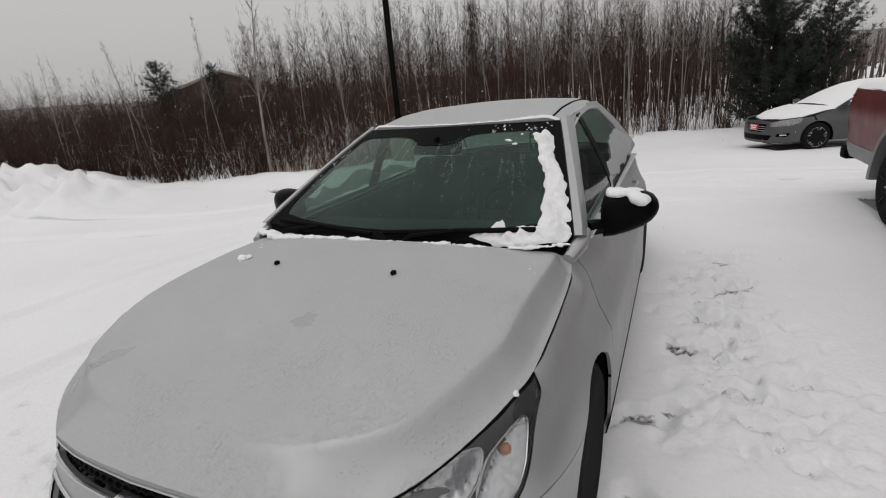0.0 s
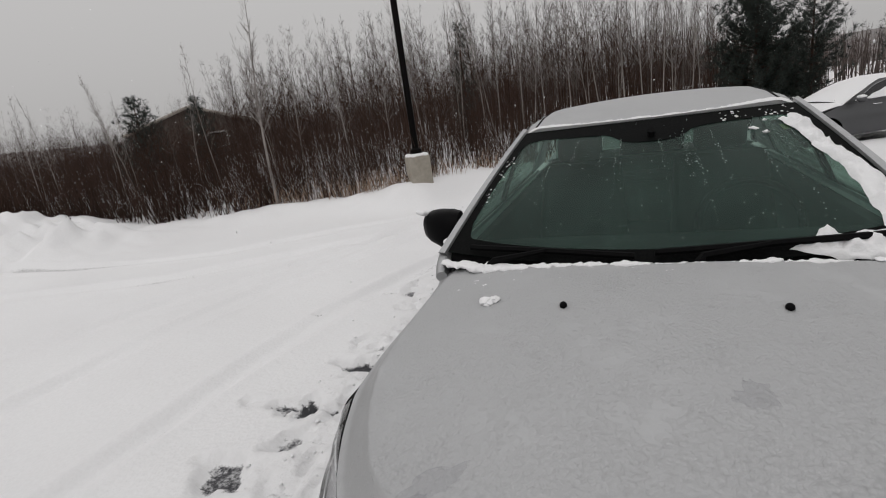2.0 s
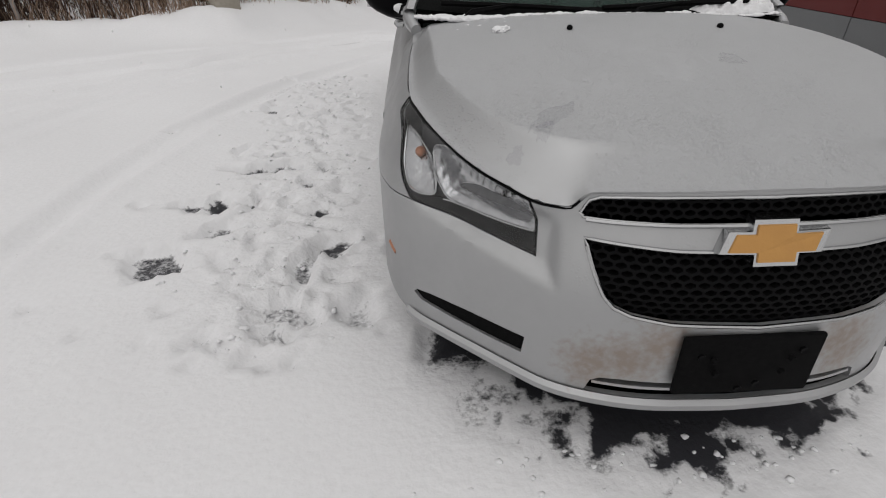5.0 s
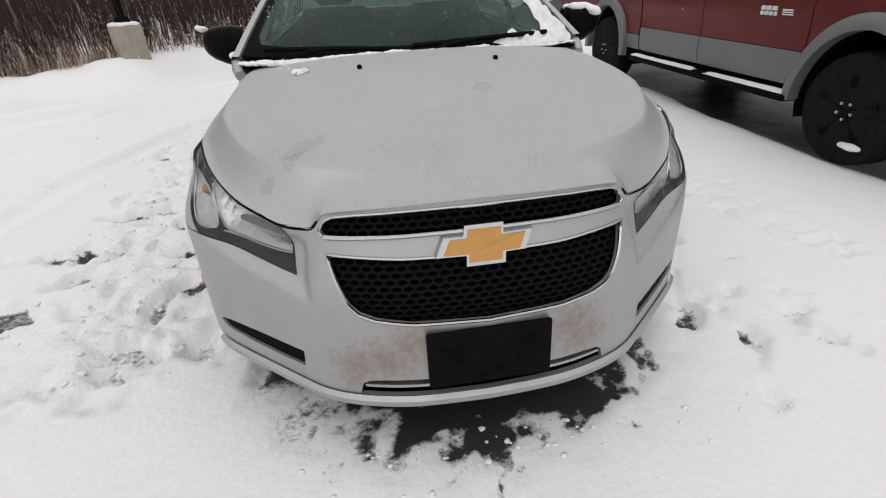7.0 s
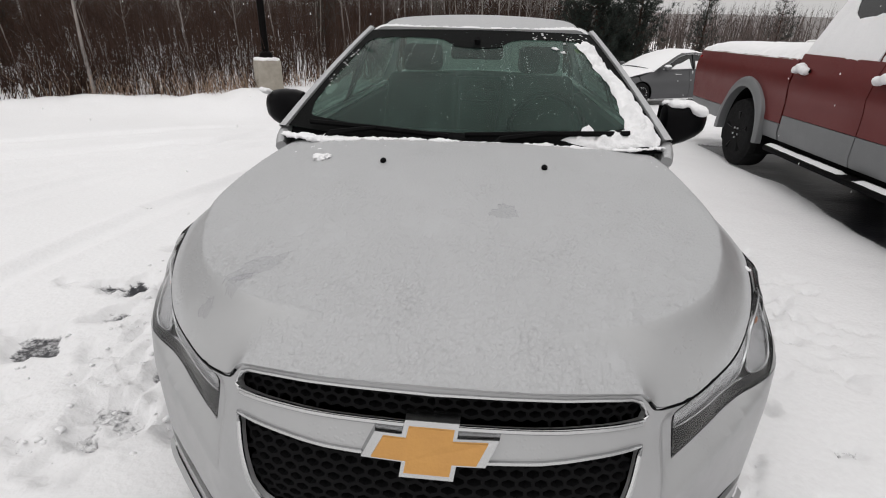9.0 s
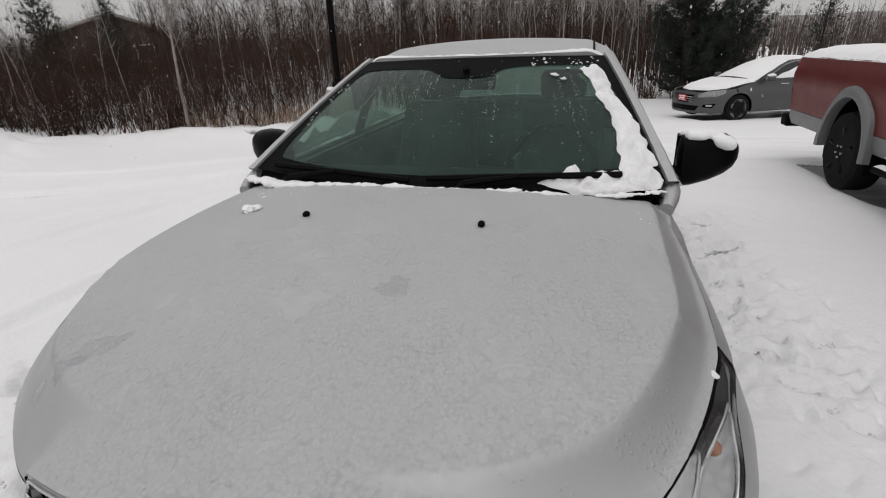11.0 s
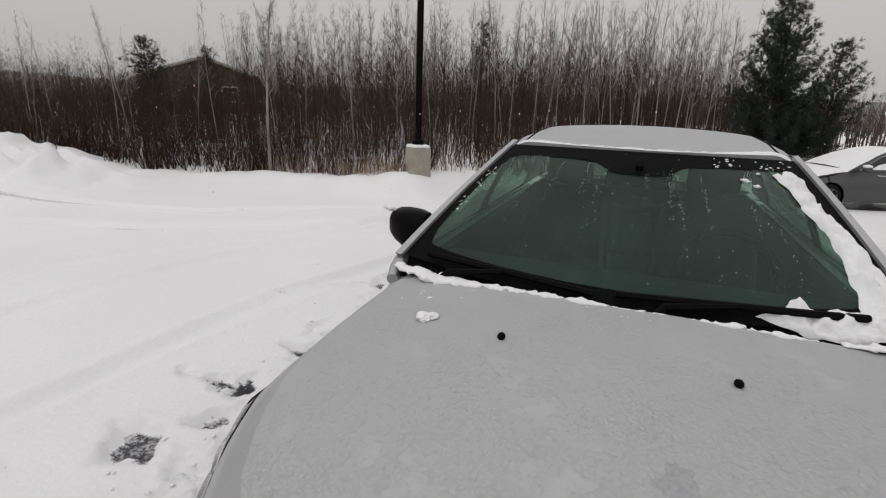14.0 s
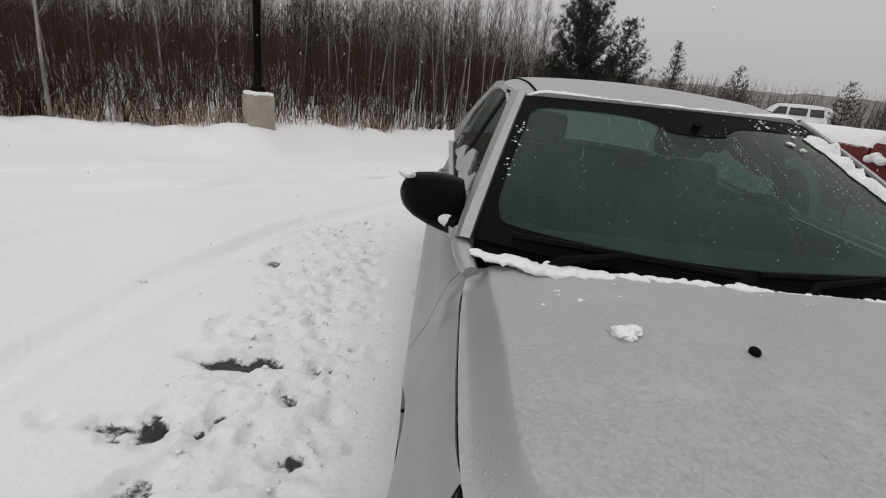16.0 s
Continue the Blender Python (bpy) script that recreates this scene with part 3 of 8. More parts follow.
BANK = [(-40, 0.5), (-18, 3.6), (-12.5, 5.0), (-9, 5.9), (-6, 7.1), (-3.7, 7.75), (-2.5, 10.4), (-1.5, 13.0), (0.1, 15.2), (3.2, 16.4), (9, 16.9), (20, 17.6), (60, 23)]
TRACKS = [
    [(-3.1, -4), (-2.75, 0), (-2.6, 2.2), (-2.45, 3.1), (-2.1, 4.1), (-1.2, 5.6), (0.6, 7.4), (3.5, 8.6), (9, 9.0)],
    [(-4.5, -4), (-4.2, 0), (-4.0, 2.0), (-3.6, 3.6), (-2.7, 5.3), (-1.0, 7.0), (1.6, 8.3), (5, 8.9), (12, 9.0)],
    [(-14, 1.8), (-8, 3.0), (-5.5, 3.8), (-3.2, 5.5), (-1.5, 7.1), (1.5, 8.0), (5, 8.2), (12, 8.2)],
    [(-14, 3.1), (-8, 4.2), (-5.5, 4.9), (-3.6, 6.4), (-1.6, 8.2), (1.6, 9.0), (5, 9.3)],
    [(-12, -3), (-7, 0.5), (-5.2, 2.0), (-4.0, 4.0), (-3.0, 5.9), (-1.4, 7.6), (2, 7.4), (9, 7.3)],
    [(0.8, 6.2), (2.0, 6.6), (4.0, 7.0), (8.0, 7.1)],
]
PRINTS = [(-1.745, 2.19, 0.17, 0.9), (-1.88, 1.12, 0.16, 0.75), (-1.28, 1.02, 0.13, 0.72), (-1.19, 1.26, 0.10, 0.8), (-1.24, 0.74, 0.16, 0.6), (-1.03, 0.71, 0.12, 0.55),
          (-1.85, 1.68, 0.07, 0.9), (-1.69, 1.72, 0.08, 0.95), (-1.98, 1.67, 0.07, 0.8), (-1.30, 1.60, 0.07, 0.95), (-1.43, 1.99, 0.09, 0.7), (-1.33, 2.16, 0.06, 0.9), (-1.75, 1.39, 0.10, 0.7),
          (-1.27, 0.62, 0.10, 0.6), (-1.10, 0.95, 0.07, 0.5), (-1.95, 2.55, 0.08, 0.5), (-2.0, 3.48, 0.11, 0.75), (-1.75, 3.1, 0.10, 0.5), (-1.3, 3.4, 0.10, 0.6),
          (1.47, 4.06, 0.13, 0.62), (1.51, 3.44, 0.11, 0.66), (1.16, 2.49, 0.07, 0.75), (1.30, 2.95, 0.09, 0.6), (1.115, 0.34, 0.10, 0.9), (0.97, 0.48, 0.07, 0.8), (1.02, 1.75, 0.12, 0.7), (1.06, 1.2, 0.12, 0.6), (1.4, 0.25, 0.07, 0.6),
          (-2.62, 2.95, 0.04, 0.9), (-2.35, 3.35, 0.04, 0.8), (-2.3, 0.8, 0.03, 0.9)]
PRINTS = [(x, y, 1.3 * r, min(1.0, 1.1 * d)) for x, y, r, d in PRINTS]
rng = random.Random(5)
for k in range(330):
    y = rng.uniform(0.45, 4.6)
    PRINTS.append((-1.47 - 0.06 * (y - 2) + rng.gauss(0, 0.22), y, rng.uniform(0.02, 0.075), rng.choice((0.0, 0.1, 0.2, 0.3, 0.55))))
for k in range(200):
    y = rng.uniform(1.5, 4.3)
    PRINTS.append((1.28 + 0.1 * (y - 2) + rng.gauss(0, 0.15), y, rng.uniform(0.02, 0.075), rng.choice((0.0, 0.1, 0.2, 0.3, 0.55))))
for k in range(34):
    t = k / 33
    PRINTS.append((1.35 + 0.9 * t + rng.gauss(0, 0.09), 2.6 - 2.1 * t + rng.gauss(0, 0.1), rng.uniform(0.05, 0.09), rng.uniform(0.0, 0.3)))
for k in range(230):
    t = rng.random()
    PRINTS.append((1.30 + 0.40 * t + rng.gauss(0, 0.17), 3.6 - 1.9 * t + rng.gauss(0, 0.25), rng.uniform(0.025, 0.075), rng.choice((0.0, 0.1, 0.2, 0.3, 0.6))))
for k in range(16):
    PRINTS.append((rng.uniform(0.95, 1.7), rng.uniform(0.0, 0.9), rng.uniform(0.03, 0.07), rng.uniform(0.2, 0.7)))
TRUCK_M = pose(2.88, 1.78, 0, 0, 0, 0.8)
GREY_M = pose(2.57, 12.45, -0.33, 0, 0, -64) @ Matrix.Scale(0.87, 4)


def ground_z(x, y):
    """Height of the snow, and how bare the asphalt is (0 to 1)."""
    x, y = np.asarray(x, float), np.asarray(y, float)
    z = 0.012 * field(x, y, 0.9, 1) + 0.005 * field(x, y, 0.25, 2) + 0.002 * field(x, y, 0.09, 3)
    churn = np.exp(-((x + 1.47) / 0.36) ** 2) * np.clip((y - 0.3) / 0.4, 0, 1) * np.clip((4.9 - y) / 0.6, 0, 1) + np.exp(-((x - 1.28) / 0.25) ** 2) * np.clip((y - 1.3) / 0.4, 0, 1) * np.clip((4.5 - y) / 0.5, 0, 1)
    z += churn * (0.010 * field(x, y, 0.11, 4) + 0.007 * field(x, y, 0.055, 5))
    bare = np.full(x.shape, 0.0)
    for k, line in enumerate(TRACKS):
        bend = 0.05 * field(x, y, 1.5, 20 + k)
        d, _ = from_line(x, y, line)
        for off in (0.0,):
            e = d + bend - off
            z -= 0.046 * np.exp(-(e / 0.13) ** 4) * (0.7 + 0.5 * field(x, y, 0.6, 30 + k))
            z += 0.014 * np.exp(-((np.abs(e) - 0.17) / 0.06) ** 2)
            bare += 0.55 * np.exp(-(e / 0.11) ** 4) * np.clip(0.3 + field(x, y, 1.4, 40 + k), 0, 1)
    for n, (px, py, r, dark) in enumerate(PRINTS):
        near = (np.abs(x - px) < 4 * r) & (np.abs(y - py) < 4 * r)
        if not near.any():
            continue
        a = (n * 2.399) % math.pi
        u, v = x[near] - px, y[near] - py
        u, v = u * math.cos(a) + v * math.sin(a), -u * math.sin(a) + v * math.cos(a)
        d = np.hypot(u / r, v / ((0.35 + 0.35 * ((n * 0.618) % 1)) * r)) + 0.8 * field(x[near], y[near], r * 0.8, n) + 0.35 * field(x[near], y[near], r * 0.3, n + 3)
        deep = 1.0 if r > 0.065 and dark > 0.55 else 0.75
        z[near] -= deep * (0.016 + 0.14 * r) * np.exp(-d ** 6)
        z[near] += deep * 0.006 * np.exp(-((d - 1.2) / 0.22) ** 2) * (1 + field(x[near], y[near], 0.05, n + 7))
        bare[near] = np.maximum(bare[near], dark * 0.86 * np.exp(-(d / 0.80) ** 6))
    # thawed under the nose of the car, and with no snow below the vehicles
    d = np.hypot((x - 0.05) / 0.64, (y - 0.42) / 0.47) + 0.20 * field(x, y, 0.16, 60) + 0.26 * field(x, y, 0.045, 61) + 0.16 * field(x, y, 0.026, 64)
    bare = np.maximum(bare, np.clip(1.7 * (1.22 - d), 0, 1.0))
    d = np.hypot((x + 0.52) / 0.26, (y - 0.28) / 0.20) + 0.5 * field(x, y, 0.09, 62)
    bare = np.maximum(bare, np.clip(1.2 * (0.8 - d), 0, 0.5))
    under = np.clip(np.minimum((0.80 + 0.03 * field(x, y, 0.2, 63) - np.abs(x)) / 0.1, np.minimum((y - 0.3) / 0.2, (4.4 - y) / 0.2)), 0, 1)
    bare = np.maximum(bare, 0.9 * under)
    z -= 0.016 * np.clip(bare * 1.4, 0, 1)
    for m, lo, hi in ((TRUCK_M, (0.06, -0.8), (1.9, 4.9)), (GREY_M, (-0.75, 0.15), (0.72, 4.6))):
        inv = m.inverted()
        u = inv[0][0] * x + inv[0][1] * y + inv[0][3]
        v = inv[1][0] * x + inv[1][1] * y + inv[1][3]
        w = 0.08 * field(x, y, 0.5, 70)
        e = np.minimum(np.minimum(u - lo[0], hi[0] - u), np.minimum(v - lo[1], hi[1] - v)) + w
        k = np.clip(e / 0.12, 0, 1)
        bare = np.maximum(bare, 0.9 * k)
        z -= 0.03 * k
    # ploughed bank and the ground behind it
    d, side = from_line(x, y, BANK)
    s = d * side
    rise = 0.5 + 0.5 * np.tanh((s + 0.25) / 0.35)
    z += rise * (0.17 + 0.06 * field(x, y, 1.3, 80) + 0.03 * field(x, y, 0.4, 81)) + (np.clip(s, 0, 7) * 0.028 + np.clip(s - 7, 0, 33) * 0.008) * rise
    z += 0.10 * np.exp(-(s / 0.5) ** 2) * (0.7 + 0.6 * field(x, y, 1.1, 82)) + 0.04 * np.exp(-(s / 0.4) ** 2) * field(x, y, 0.3, 83)
    z += 0.22 * np.exp(-((x + 3.6) / 1.2) ** 2) * np.exp(-(np.clip(s, -2, 0) / 0.45) ** 2) * np.clip((s + 1.2) / 0.8, 0, 1)
    # the heap pushed up at the end of the lot
    for cx, cy, rx, h in ((-10.3, 4.7, 1.5, 0.55), (-8.9, 5.1, 0.6, 0.33), (-12.6, 3.9, 1.7, 0.62), (-8.1, 5.6, 0.7, 0.16)):
        d = np.hypot(x - cx, (y - cy) * 1.2) / rx
        z += h * np.exp(-d ** 2) * (1 + 0.35 * field(x, y, 0.35, 84) + 0.2 * field(x, y, 0.14, 85))
    # the lot falls a little towards its far edge
    z -= 0.045 * np.clip(y - 5.6, 0, 11) * np.clip((x + 9) / 6, 0, 1)
    far = np.hypot(x, y)
    z *= np.clip((140 - far) / 100, 0, 1)
    return z, bare, np.clip(churn, 0, 1)


def steps(*spans):
    out = []
    for a, b, n in spans:
        out += list(np.linspace(a, b, n, endpoint=False))
    return np.array(out + [spans[-1][1]])


gx = steps((-1500, -120, 8), (-120, -30, 14), (-30, -14, 32), (-14, -5, 90), (-5, -2.6, 60), (-2.6, 2.6, 210), (2.6, 6, 60), (6, 14, 40), (14, 60, 20), (60, 1500, 10))
gy = steps((-1500, -60, 8), (-60, -6, 16), (-6, -0.8, 40), (-0.8, 4.8, 220), (4.8, 8, 70), (8, 15, 90), (15, 40, 40), (40, 160, 12), (160, 1500, 8))
GX, GY = np.meshgrid(gx, gy, indexing="ij")
gz, gbare, gchurn = ground_z(GX.ravel(), GY.ravel())
gv = np.stack([GX.ravel(), GY.ravel(), gz], -1)
ni, nj = len(gx), len(gy)
idx = np.arange(ni * nj).reshape(ni, nj)
gf = np.stack([idx[:-1, :-1], idx[1:, :-1], idx[1:, 1:], idx[:-1, 1:]], -1).reshape(-1, 4)
gm = bpy.data.meshes.new("ground")
gm.from_pydata(gv.tolist(), [], gf.tolist())
gm.polygons.foreach_set("use_smooth", [True] * len(gm.polygons))
att = gm.attributes.new("bare", "FLOAT", "POINT")
att.data.foreach_set("value", gbare.astype(np.float32))
att = gm.attributes.new("churn", "FLOAT", "POINT")
att.data.foreach_set("value", gchurn.astype(np.float32))
gm.materials.append(GROUND)
tagged(new("ground", gm), "snow-covered car park with tyre tracks, footprints and thawed asphalt", "ground", kind="structure")


def snow_at(x, y):
    z, *_ = ground_z(np.array([x]), np.array([y]))
    return float(z[0])


# ---- the silver saloon: nose at y = 0, driving towards -y ----
PLAN = smooth_loop([(0, 0), (0.2, 0.012), (0.34, 0.045), (0.44, 0.09), (0.52, 0.155), (0.62, 0.245), (0.70, 0.318), (0.785, 0.405), (0.847, 0.52),
                    (0.880, 0.66), (0.892, 0.80), (0.896, 0.95), (0.898, 1.3), (0.898, 2.2), (0.895, 3.0), (0.885, 3.6), (0.865, 4.0), (0.82, 4.3),
                    (0.72, 4.46), (0.5, 4.55), (0.25, 4.585), (0, 4.597)], 0.02, closed=False)
PLAN_S = np.r_[0, np.cumsum(np.hypot(*np.diff(PLAN, axis=0).T))]
PLAN_T = np.gradient(PLAN, PLAN_S, axis=0)
PLAN_T /= np.linalg.norm(PLAN_T, axis=1)[:, None]
S_END = PLAN_S[-1]


# the edge of the bonnet, from the nose round the lamp to the windscreen's foot
RIM = smooth_loop([(0, 0.099, 0.777), (0.2, 0.109, 0.772), (0.33, 0.131, 0.766), (0.385, 0.147, 0.758), (0.405, 0.153, 0.742), (0.42, 0.158, 0.722), (0.45, 0.170, 0.719), (0.497, 0.196, 0.721), (0.555, 0.240, 0.739), (0.62, 0.305, 0.759), (0.68, 0.40, 0.783),
                   (0.725, 0.50, 0.803), (0.757, 0.60, 0.819), (0.776, 0.685, 0.830), (0.780, 0.85, 0.846), (0.776, 1.05, 0.858), (0.769, 1.2, 0.867), (0.764, 1.27, 0.873)], 0.02, False)
RIM_S, RIM_D = [], []
for p in RIM:
    off = p[:2] - PLAN
    along, across = (off * PLAN_T).sum(1), np.abs(off[:, 0] * PLAN_T[:, 1] - off[:, 1] * PLAN_T[:, 0])
    k = int(np.argmin(np.abs(along) + (across > 0.4)))
    RIM_S.append(PLAN_S[k])
    RIM_D.append(across[k])
RIM_S, RIM_D, RIM_Z = np.maximum.accumulate(RIM_S), np.array(RIM_D), RIM[:, 2]


def rim_at(y):
    """s and height of the bonnet's edge at y."""
    return float(np.interp(y, RIM[:, 1], RIM_S)), float(np.interp(y, RIM[:, 1], RIM_Z))


def inset(s, z):
    """How far the body leans in at a height: it meets the bonnet's edge in front, and a shoulder behind."""
    k = smoothstep((s - 0.80) / 0.25)
    ze, de = np.interp(s, RIM_S, RIM_Z), np.interp(s, RIM_S, RIM_D)
    u = (z - 0.52) / (ze - 0.52)
    w = (z - 0.60) / (ze - 0.60)
    d = de * ((1 - k) * smoothstep(u) + k * (0.66 * smoothstep(w / 0.90) + 0.34 * min(max((w - 0.88) / 0.12, 0), 1)))
    d += 0.3 * max(0, z - ze) * k + 0.05 * smoothstep((0.24 - z) / 0.12)
    # the pocket that each lamp sits in, with a sharp lower edge
    if 0.44 < s < 1.0 and z > 0.5:
        up, low = 0.577 + 0.08 * (s - 0.525), 0.521 + 0.19 * (s - 0.452)
        e = min((z - low) / max(up - low, 0.006), (s - 0.452 - 0.25 * (z - 0.521)) / 0.05)
        d += 0.032 * min(max(e, 0), 1) * smoothstep((ze - z) / 0.07) * smoothstep((0.98 - s) / 0.25)
    # waist crease along the doors
    if s > 1.5:
        d += 0.012 * math.exp(-((z - 0.70) / 0.05) ** 2) * smoothstep((s - 1.5) / 0.4)
    return d


def skin(s, z, out=0.0):
    """A point of the car's outer skin, s metres round from the nose (minus: the other side) at height z."""
    g = -1 if s < 0 else 1
    s = abs(s)
    x, y = np.interp(s, PLAN_S, PLAN[:, 0]), np.interp(s, PLAN_S, PLAN[:, 1])
    tx, ty = np.interp(s, PLAN_S, PLAN_T[:, 0]), np.interp(s, PLAN_S, PLAN_T[:, 1])
    d = inset(s, z) - out
    return Vector((g * max(0.0, x - ty * d), y + tx * d, z))


def at_x(x, z):
    """s of the skin's front where it is x from the middle."""
    lo, hi = 0.0, 1.15
    for _ in range(30):
        mid = (lo + hi) / 2
        lo, hi = (mid, hi) if skin(mid, z).x < x else (lo, mid)
    return lo


def at_y(y, z):
    """s of the skin's side at y."""
    lo, hi = 0.3, 5.3
    for _ in range(30):
        mid = (lo + hi) / 2
        lo, hi = (mid, hi) if skin(mid, z).y < y else (lo, mid)
    return lo


def fx(*rows):
    return [(at_x(x, z), z) for x, z in rows]


def fy(*rows):
    return [(at_y(y, z), z) for y, z in rows]


def flip(rows):
    return [(-s, z) for s, z in rows]


def both(half):
    """A whole outline from its right half, given from the top middle down to the bottom middle."""
    return half + flip(half)[::-1]


def arc(cy, cz, r, a0, a1, n=18):
    return [(cy + r * math.cos(radians(a0 + (a1 - a0) * k / n)), cz + r * math.sin(radians(a0 + (a1 - a0) * k / n))) for k in range(n + 1)]


WHEEL_F, WHEEL_R, WHEEL_Z, TYRE_R, ARCH_R = 1.03, 3.63, 0.315, 0.318, 0.355
LAMP_A, LAMP_G = np.array((at_x(0.483, 0.577), 0.577)), np.array((at_x(0.785, 0.617), 0.617))
LAMP_RIM_Y = np.array((0.196, 0.24, 0.305, 0.40, 0.50, 0.60, 0.685))
LAMP_TOP = np.array([(a, b - 0.003) for a, b in map(rim_at, LAMP_RIM_Y)])


def lamp_at(u, v):
    """A place in the lamp's face: u from its inner to its outer side, v from its lower to its upper edge."""
    low = LAMP_A + (LAMP_G - LAMP_A) * u
    k = np.linspace(0, 1, len(LAMP_TOP)) ** 0.8
    high = np.array((np.interp(u, k, LAMP_TOP[:, 0]), np.interp(u, k, LAMP_TOP[:, 1])))
    return tuple(low + (high - low) * v)


LAMP_SIDE = [lamp_at(1, v) for v in (0.8, 0.6, 0.4, 0.2)]
LAMP = [tuple(LAMP_A), lamp_at(0, 0.5)] + [tuple(p) for p in LAMP_TOP] + LAMP_SIDE + [tuple(LAMP_G), lamp_at(0.66, 0), lamp_at(0.33, 0)]
UPPER = both(fx((0, 0.762), (0.2, 0.760), (0.31, 0.756), (0.365, 0.751), (0.385, 0.742), (0.402, 0.713), (0.396, 0.704), (0.2, 0.704), (0, 0.706)))
LOWER = both(fx((0, 0.65), (0.2, 0.652), (0.392, 0.662), (0.376, 0.60), (0.352, 0.545), (0.33, 0.52), (0.29, 0.503), (0.2, 0.489), (0, 0.482)))
SLOT = fx((0.505, 0.298), (0.50, 0.354), (0.57, 0.352), (0.65, 0.350), (0.74, 0.343), (0.775, 0.333), (0.784, 0.318), (0.765, 0.303), (0.70, 0.298), (0.60, 0.295))
INTAKE = both(fx((0, 0.302), (0.28, 0.302), (0.325, 0.298), (0.345, 0.285), (0.356, 0.247), (0, 0.247)))

car = thing("parked_car", "silver four-door saloon car, partly cleared of snow, on the lot", "car")
OFFSET = 0.003

# front bumper, with its openings
top = [(a, b - 0.004) for a, b in map(rim_at, (0.0991, 0.109, 0.131, 0.146, 0.157, 0.175, 0.196))]
lamp_low = [lamp_at(0, 0.5), lamp_at(0, 0), lamp_at(0.33, 0), lamp_at(0.66, 0), lamp_at(1, 0)] + fy((0.55, 0.612), (0.80, 0.585))
arch_f = [(y, z) for y, z in arc(WHEEL_F, WHEEL_Z, ARCH_R, 127, 197)]
half = top + lamp_low + fy(*arch_f[1:]) + fy((0.58, 0.195)) + fx((0.70, 0.19), (0.35, 0.195), (0, 0.195))
bumper_outline = both(half)
part("front_bumper", patch(bumper_outline, skin, 0.012, (0, -1, 0), [UPPER, LOWER, SLOT, flip(SLOT), INTAKE], rim=0.014), SILVER_LOW, car, "silver bumper with brown salt spatter")
part("bumper_lip", loft([[skin(s, z, o) for z, o in ((0.247, 0.004), (0.236, 0.016), (0.216, 0.018), (0.198, 0.006), (0.19, -0.02))] for s in np.linspace(-0.95, 0.95, 70)]), SILVER_LOW, car)
part("splitter", loft([[skin(s, z, o) for z, o in ((0.2, -0.006), (0.165, 0.0), (0.15, -0.03), (0.15, -0.2))] for s in np.linspace(-0.98, 0.98, 60)]), BLACK_PLASTIC, car, "black plastic underside edge")


def recessed(outline, depth, name, mat, step=0.04):
    return part(name, patch(outline, lambda s, z: skin(s, z, -depth), step, (0, -1, 0)), mat, car)


def honeycomb(outline, size, depth, name):
    """Bars of a honeycomb mesh that fills an outline."""
    bm = bmesh.new()
    poly = np.array(outline)
    lo, hi = poly.min(0), poly.max(0)
    w, h = size
    rows = int((hi[1] - lo[1]) / (h * 0.75)) + 2
    cols = int((hi[0] - lo[0]) / w) + 2
    for r in range(rows):
        for c in range(cols):
            cx, cz = lo[0] + (c + 0.5 * (r % 2)) * w, lo[1] + r * h * 0.75
            ring = [(cx + w / 2 * a, cz + h / 2 * b) for a, b in ((-1, -0.5), (-1, 0.5), (0, 1), (1, 0.5))]
            for p, q in zip(ring, ring[1:]):
                if not inside(poly, np.array([[(p[0] + q[0]) / 2, (p[1] + q[1]) / 2]]))[0]:
                    continue
                d = np.array(q) - p
                n = np.array([-d[1], d[0]]) / np.hypot(*d) * 0.0032
                corners = [(p + n, 0.0), (q + n, 0.0), (np.array(q) - n, 0.0), (np.array(p) - n, 0.0)]
                f = [bm.verts.new(skin(*k, -depth)) for k, _ in corners]
                b = [bm.verts.new(skin(*k, -depth - 0.022)) for k, _ in corners]
                bm.faces.new(f)
                for i in range(4):
                    bm.faces.new((f[i], b[i], b[(i + 1) % 4], f[(i + 1) % 4]))
    bmesh.ops.recalc_face_normals(bm, faces=bm.faces)
    return part(name, bm, MESH_BLACK, car, "black honeycomb grille mesh", smooth=False)


for outline, name in ((UPPER, "upper_grille_back"), (LOWER, "lower_grille_back"), (INTAKE, "intake_back")):
    recessed(outline, 0.045, name, MESH_BLACK)
for g, outline in ((1, SLOT), (-1, flip(SLOT))):
    part("fog_slot", patch(outline, lambda s, z: skin(s, z, -0.009), 0.04, (0, -1, 0)), BLACK_PLASTIC, car, "black plastic fog lamp blank")
honeycomb(UPPER, (0.032, 0.021), 0.016, "upper_grille_mesh")
honeycomb(LOWER, (0.032, 0.021), 0.016, "lower_grille_mesh")


def trim(outline, radius, name, out=0.002, closed=True, mat=CHROME):
    pts = resample(outline, 0.02, closed)
    return part(name, tube([skin(*p, out) for p in pts], radius, 6, closed), mat, car, "chrome trim")


trim(UPPER, 0.004, "upper_grille_trim")
trim(LOWER, 0.005, "lower_grille_trim")
trim(fx((0.39, 0.7), (0.2, 0.702), (0, 0.704)) + flip(fx((0.2, 0.702), (0.39, 0.7))), 0.0055, "grille_bar_trim", 0.003, False)
part("intake_fin", loft([[skin(s, z, o) for z, o in ((0.279, -0.03), (0.281, -0.004), (0.274, -0.002), (0.27, -0.03))] for s in np.linspace(-0.345, 0.345, 24)]), SILVER_LOW, car)

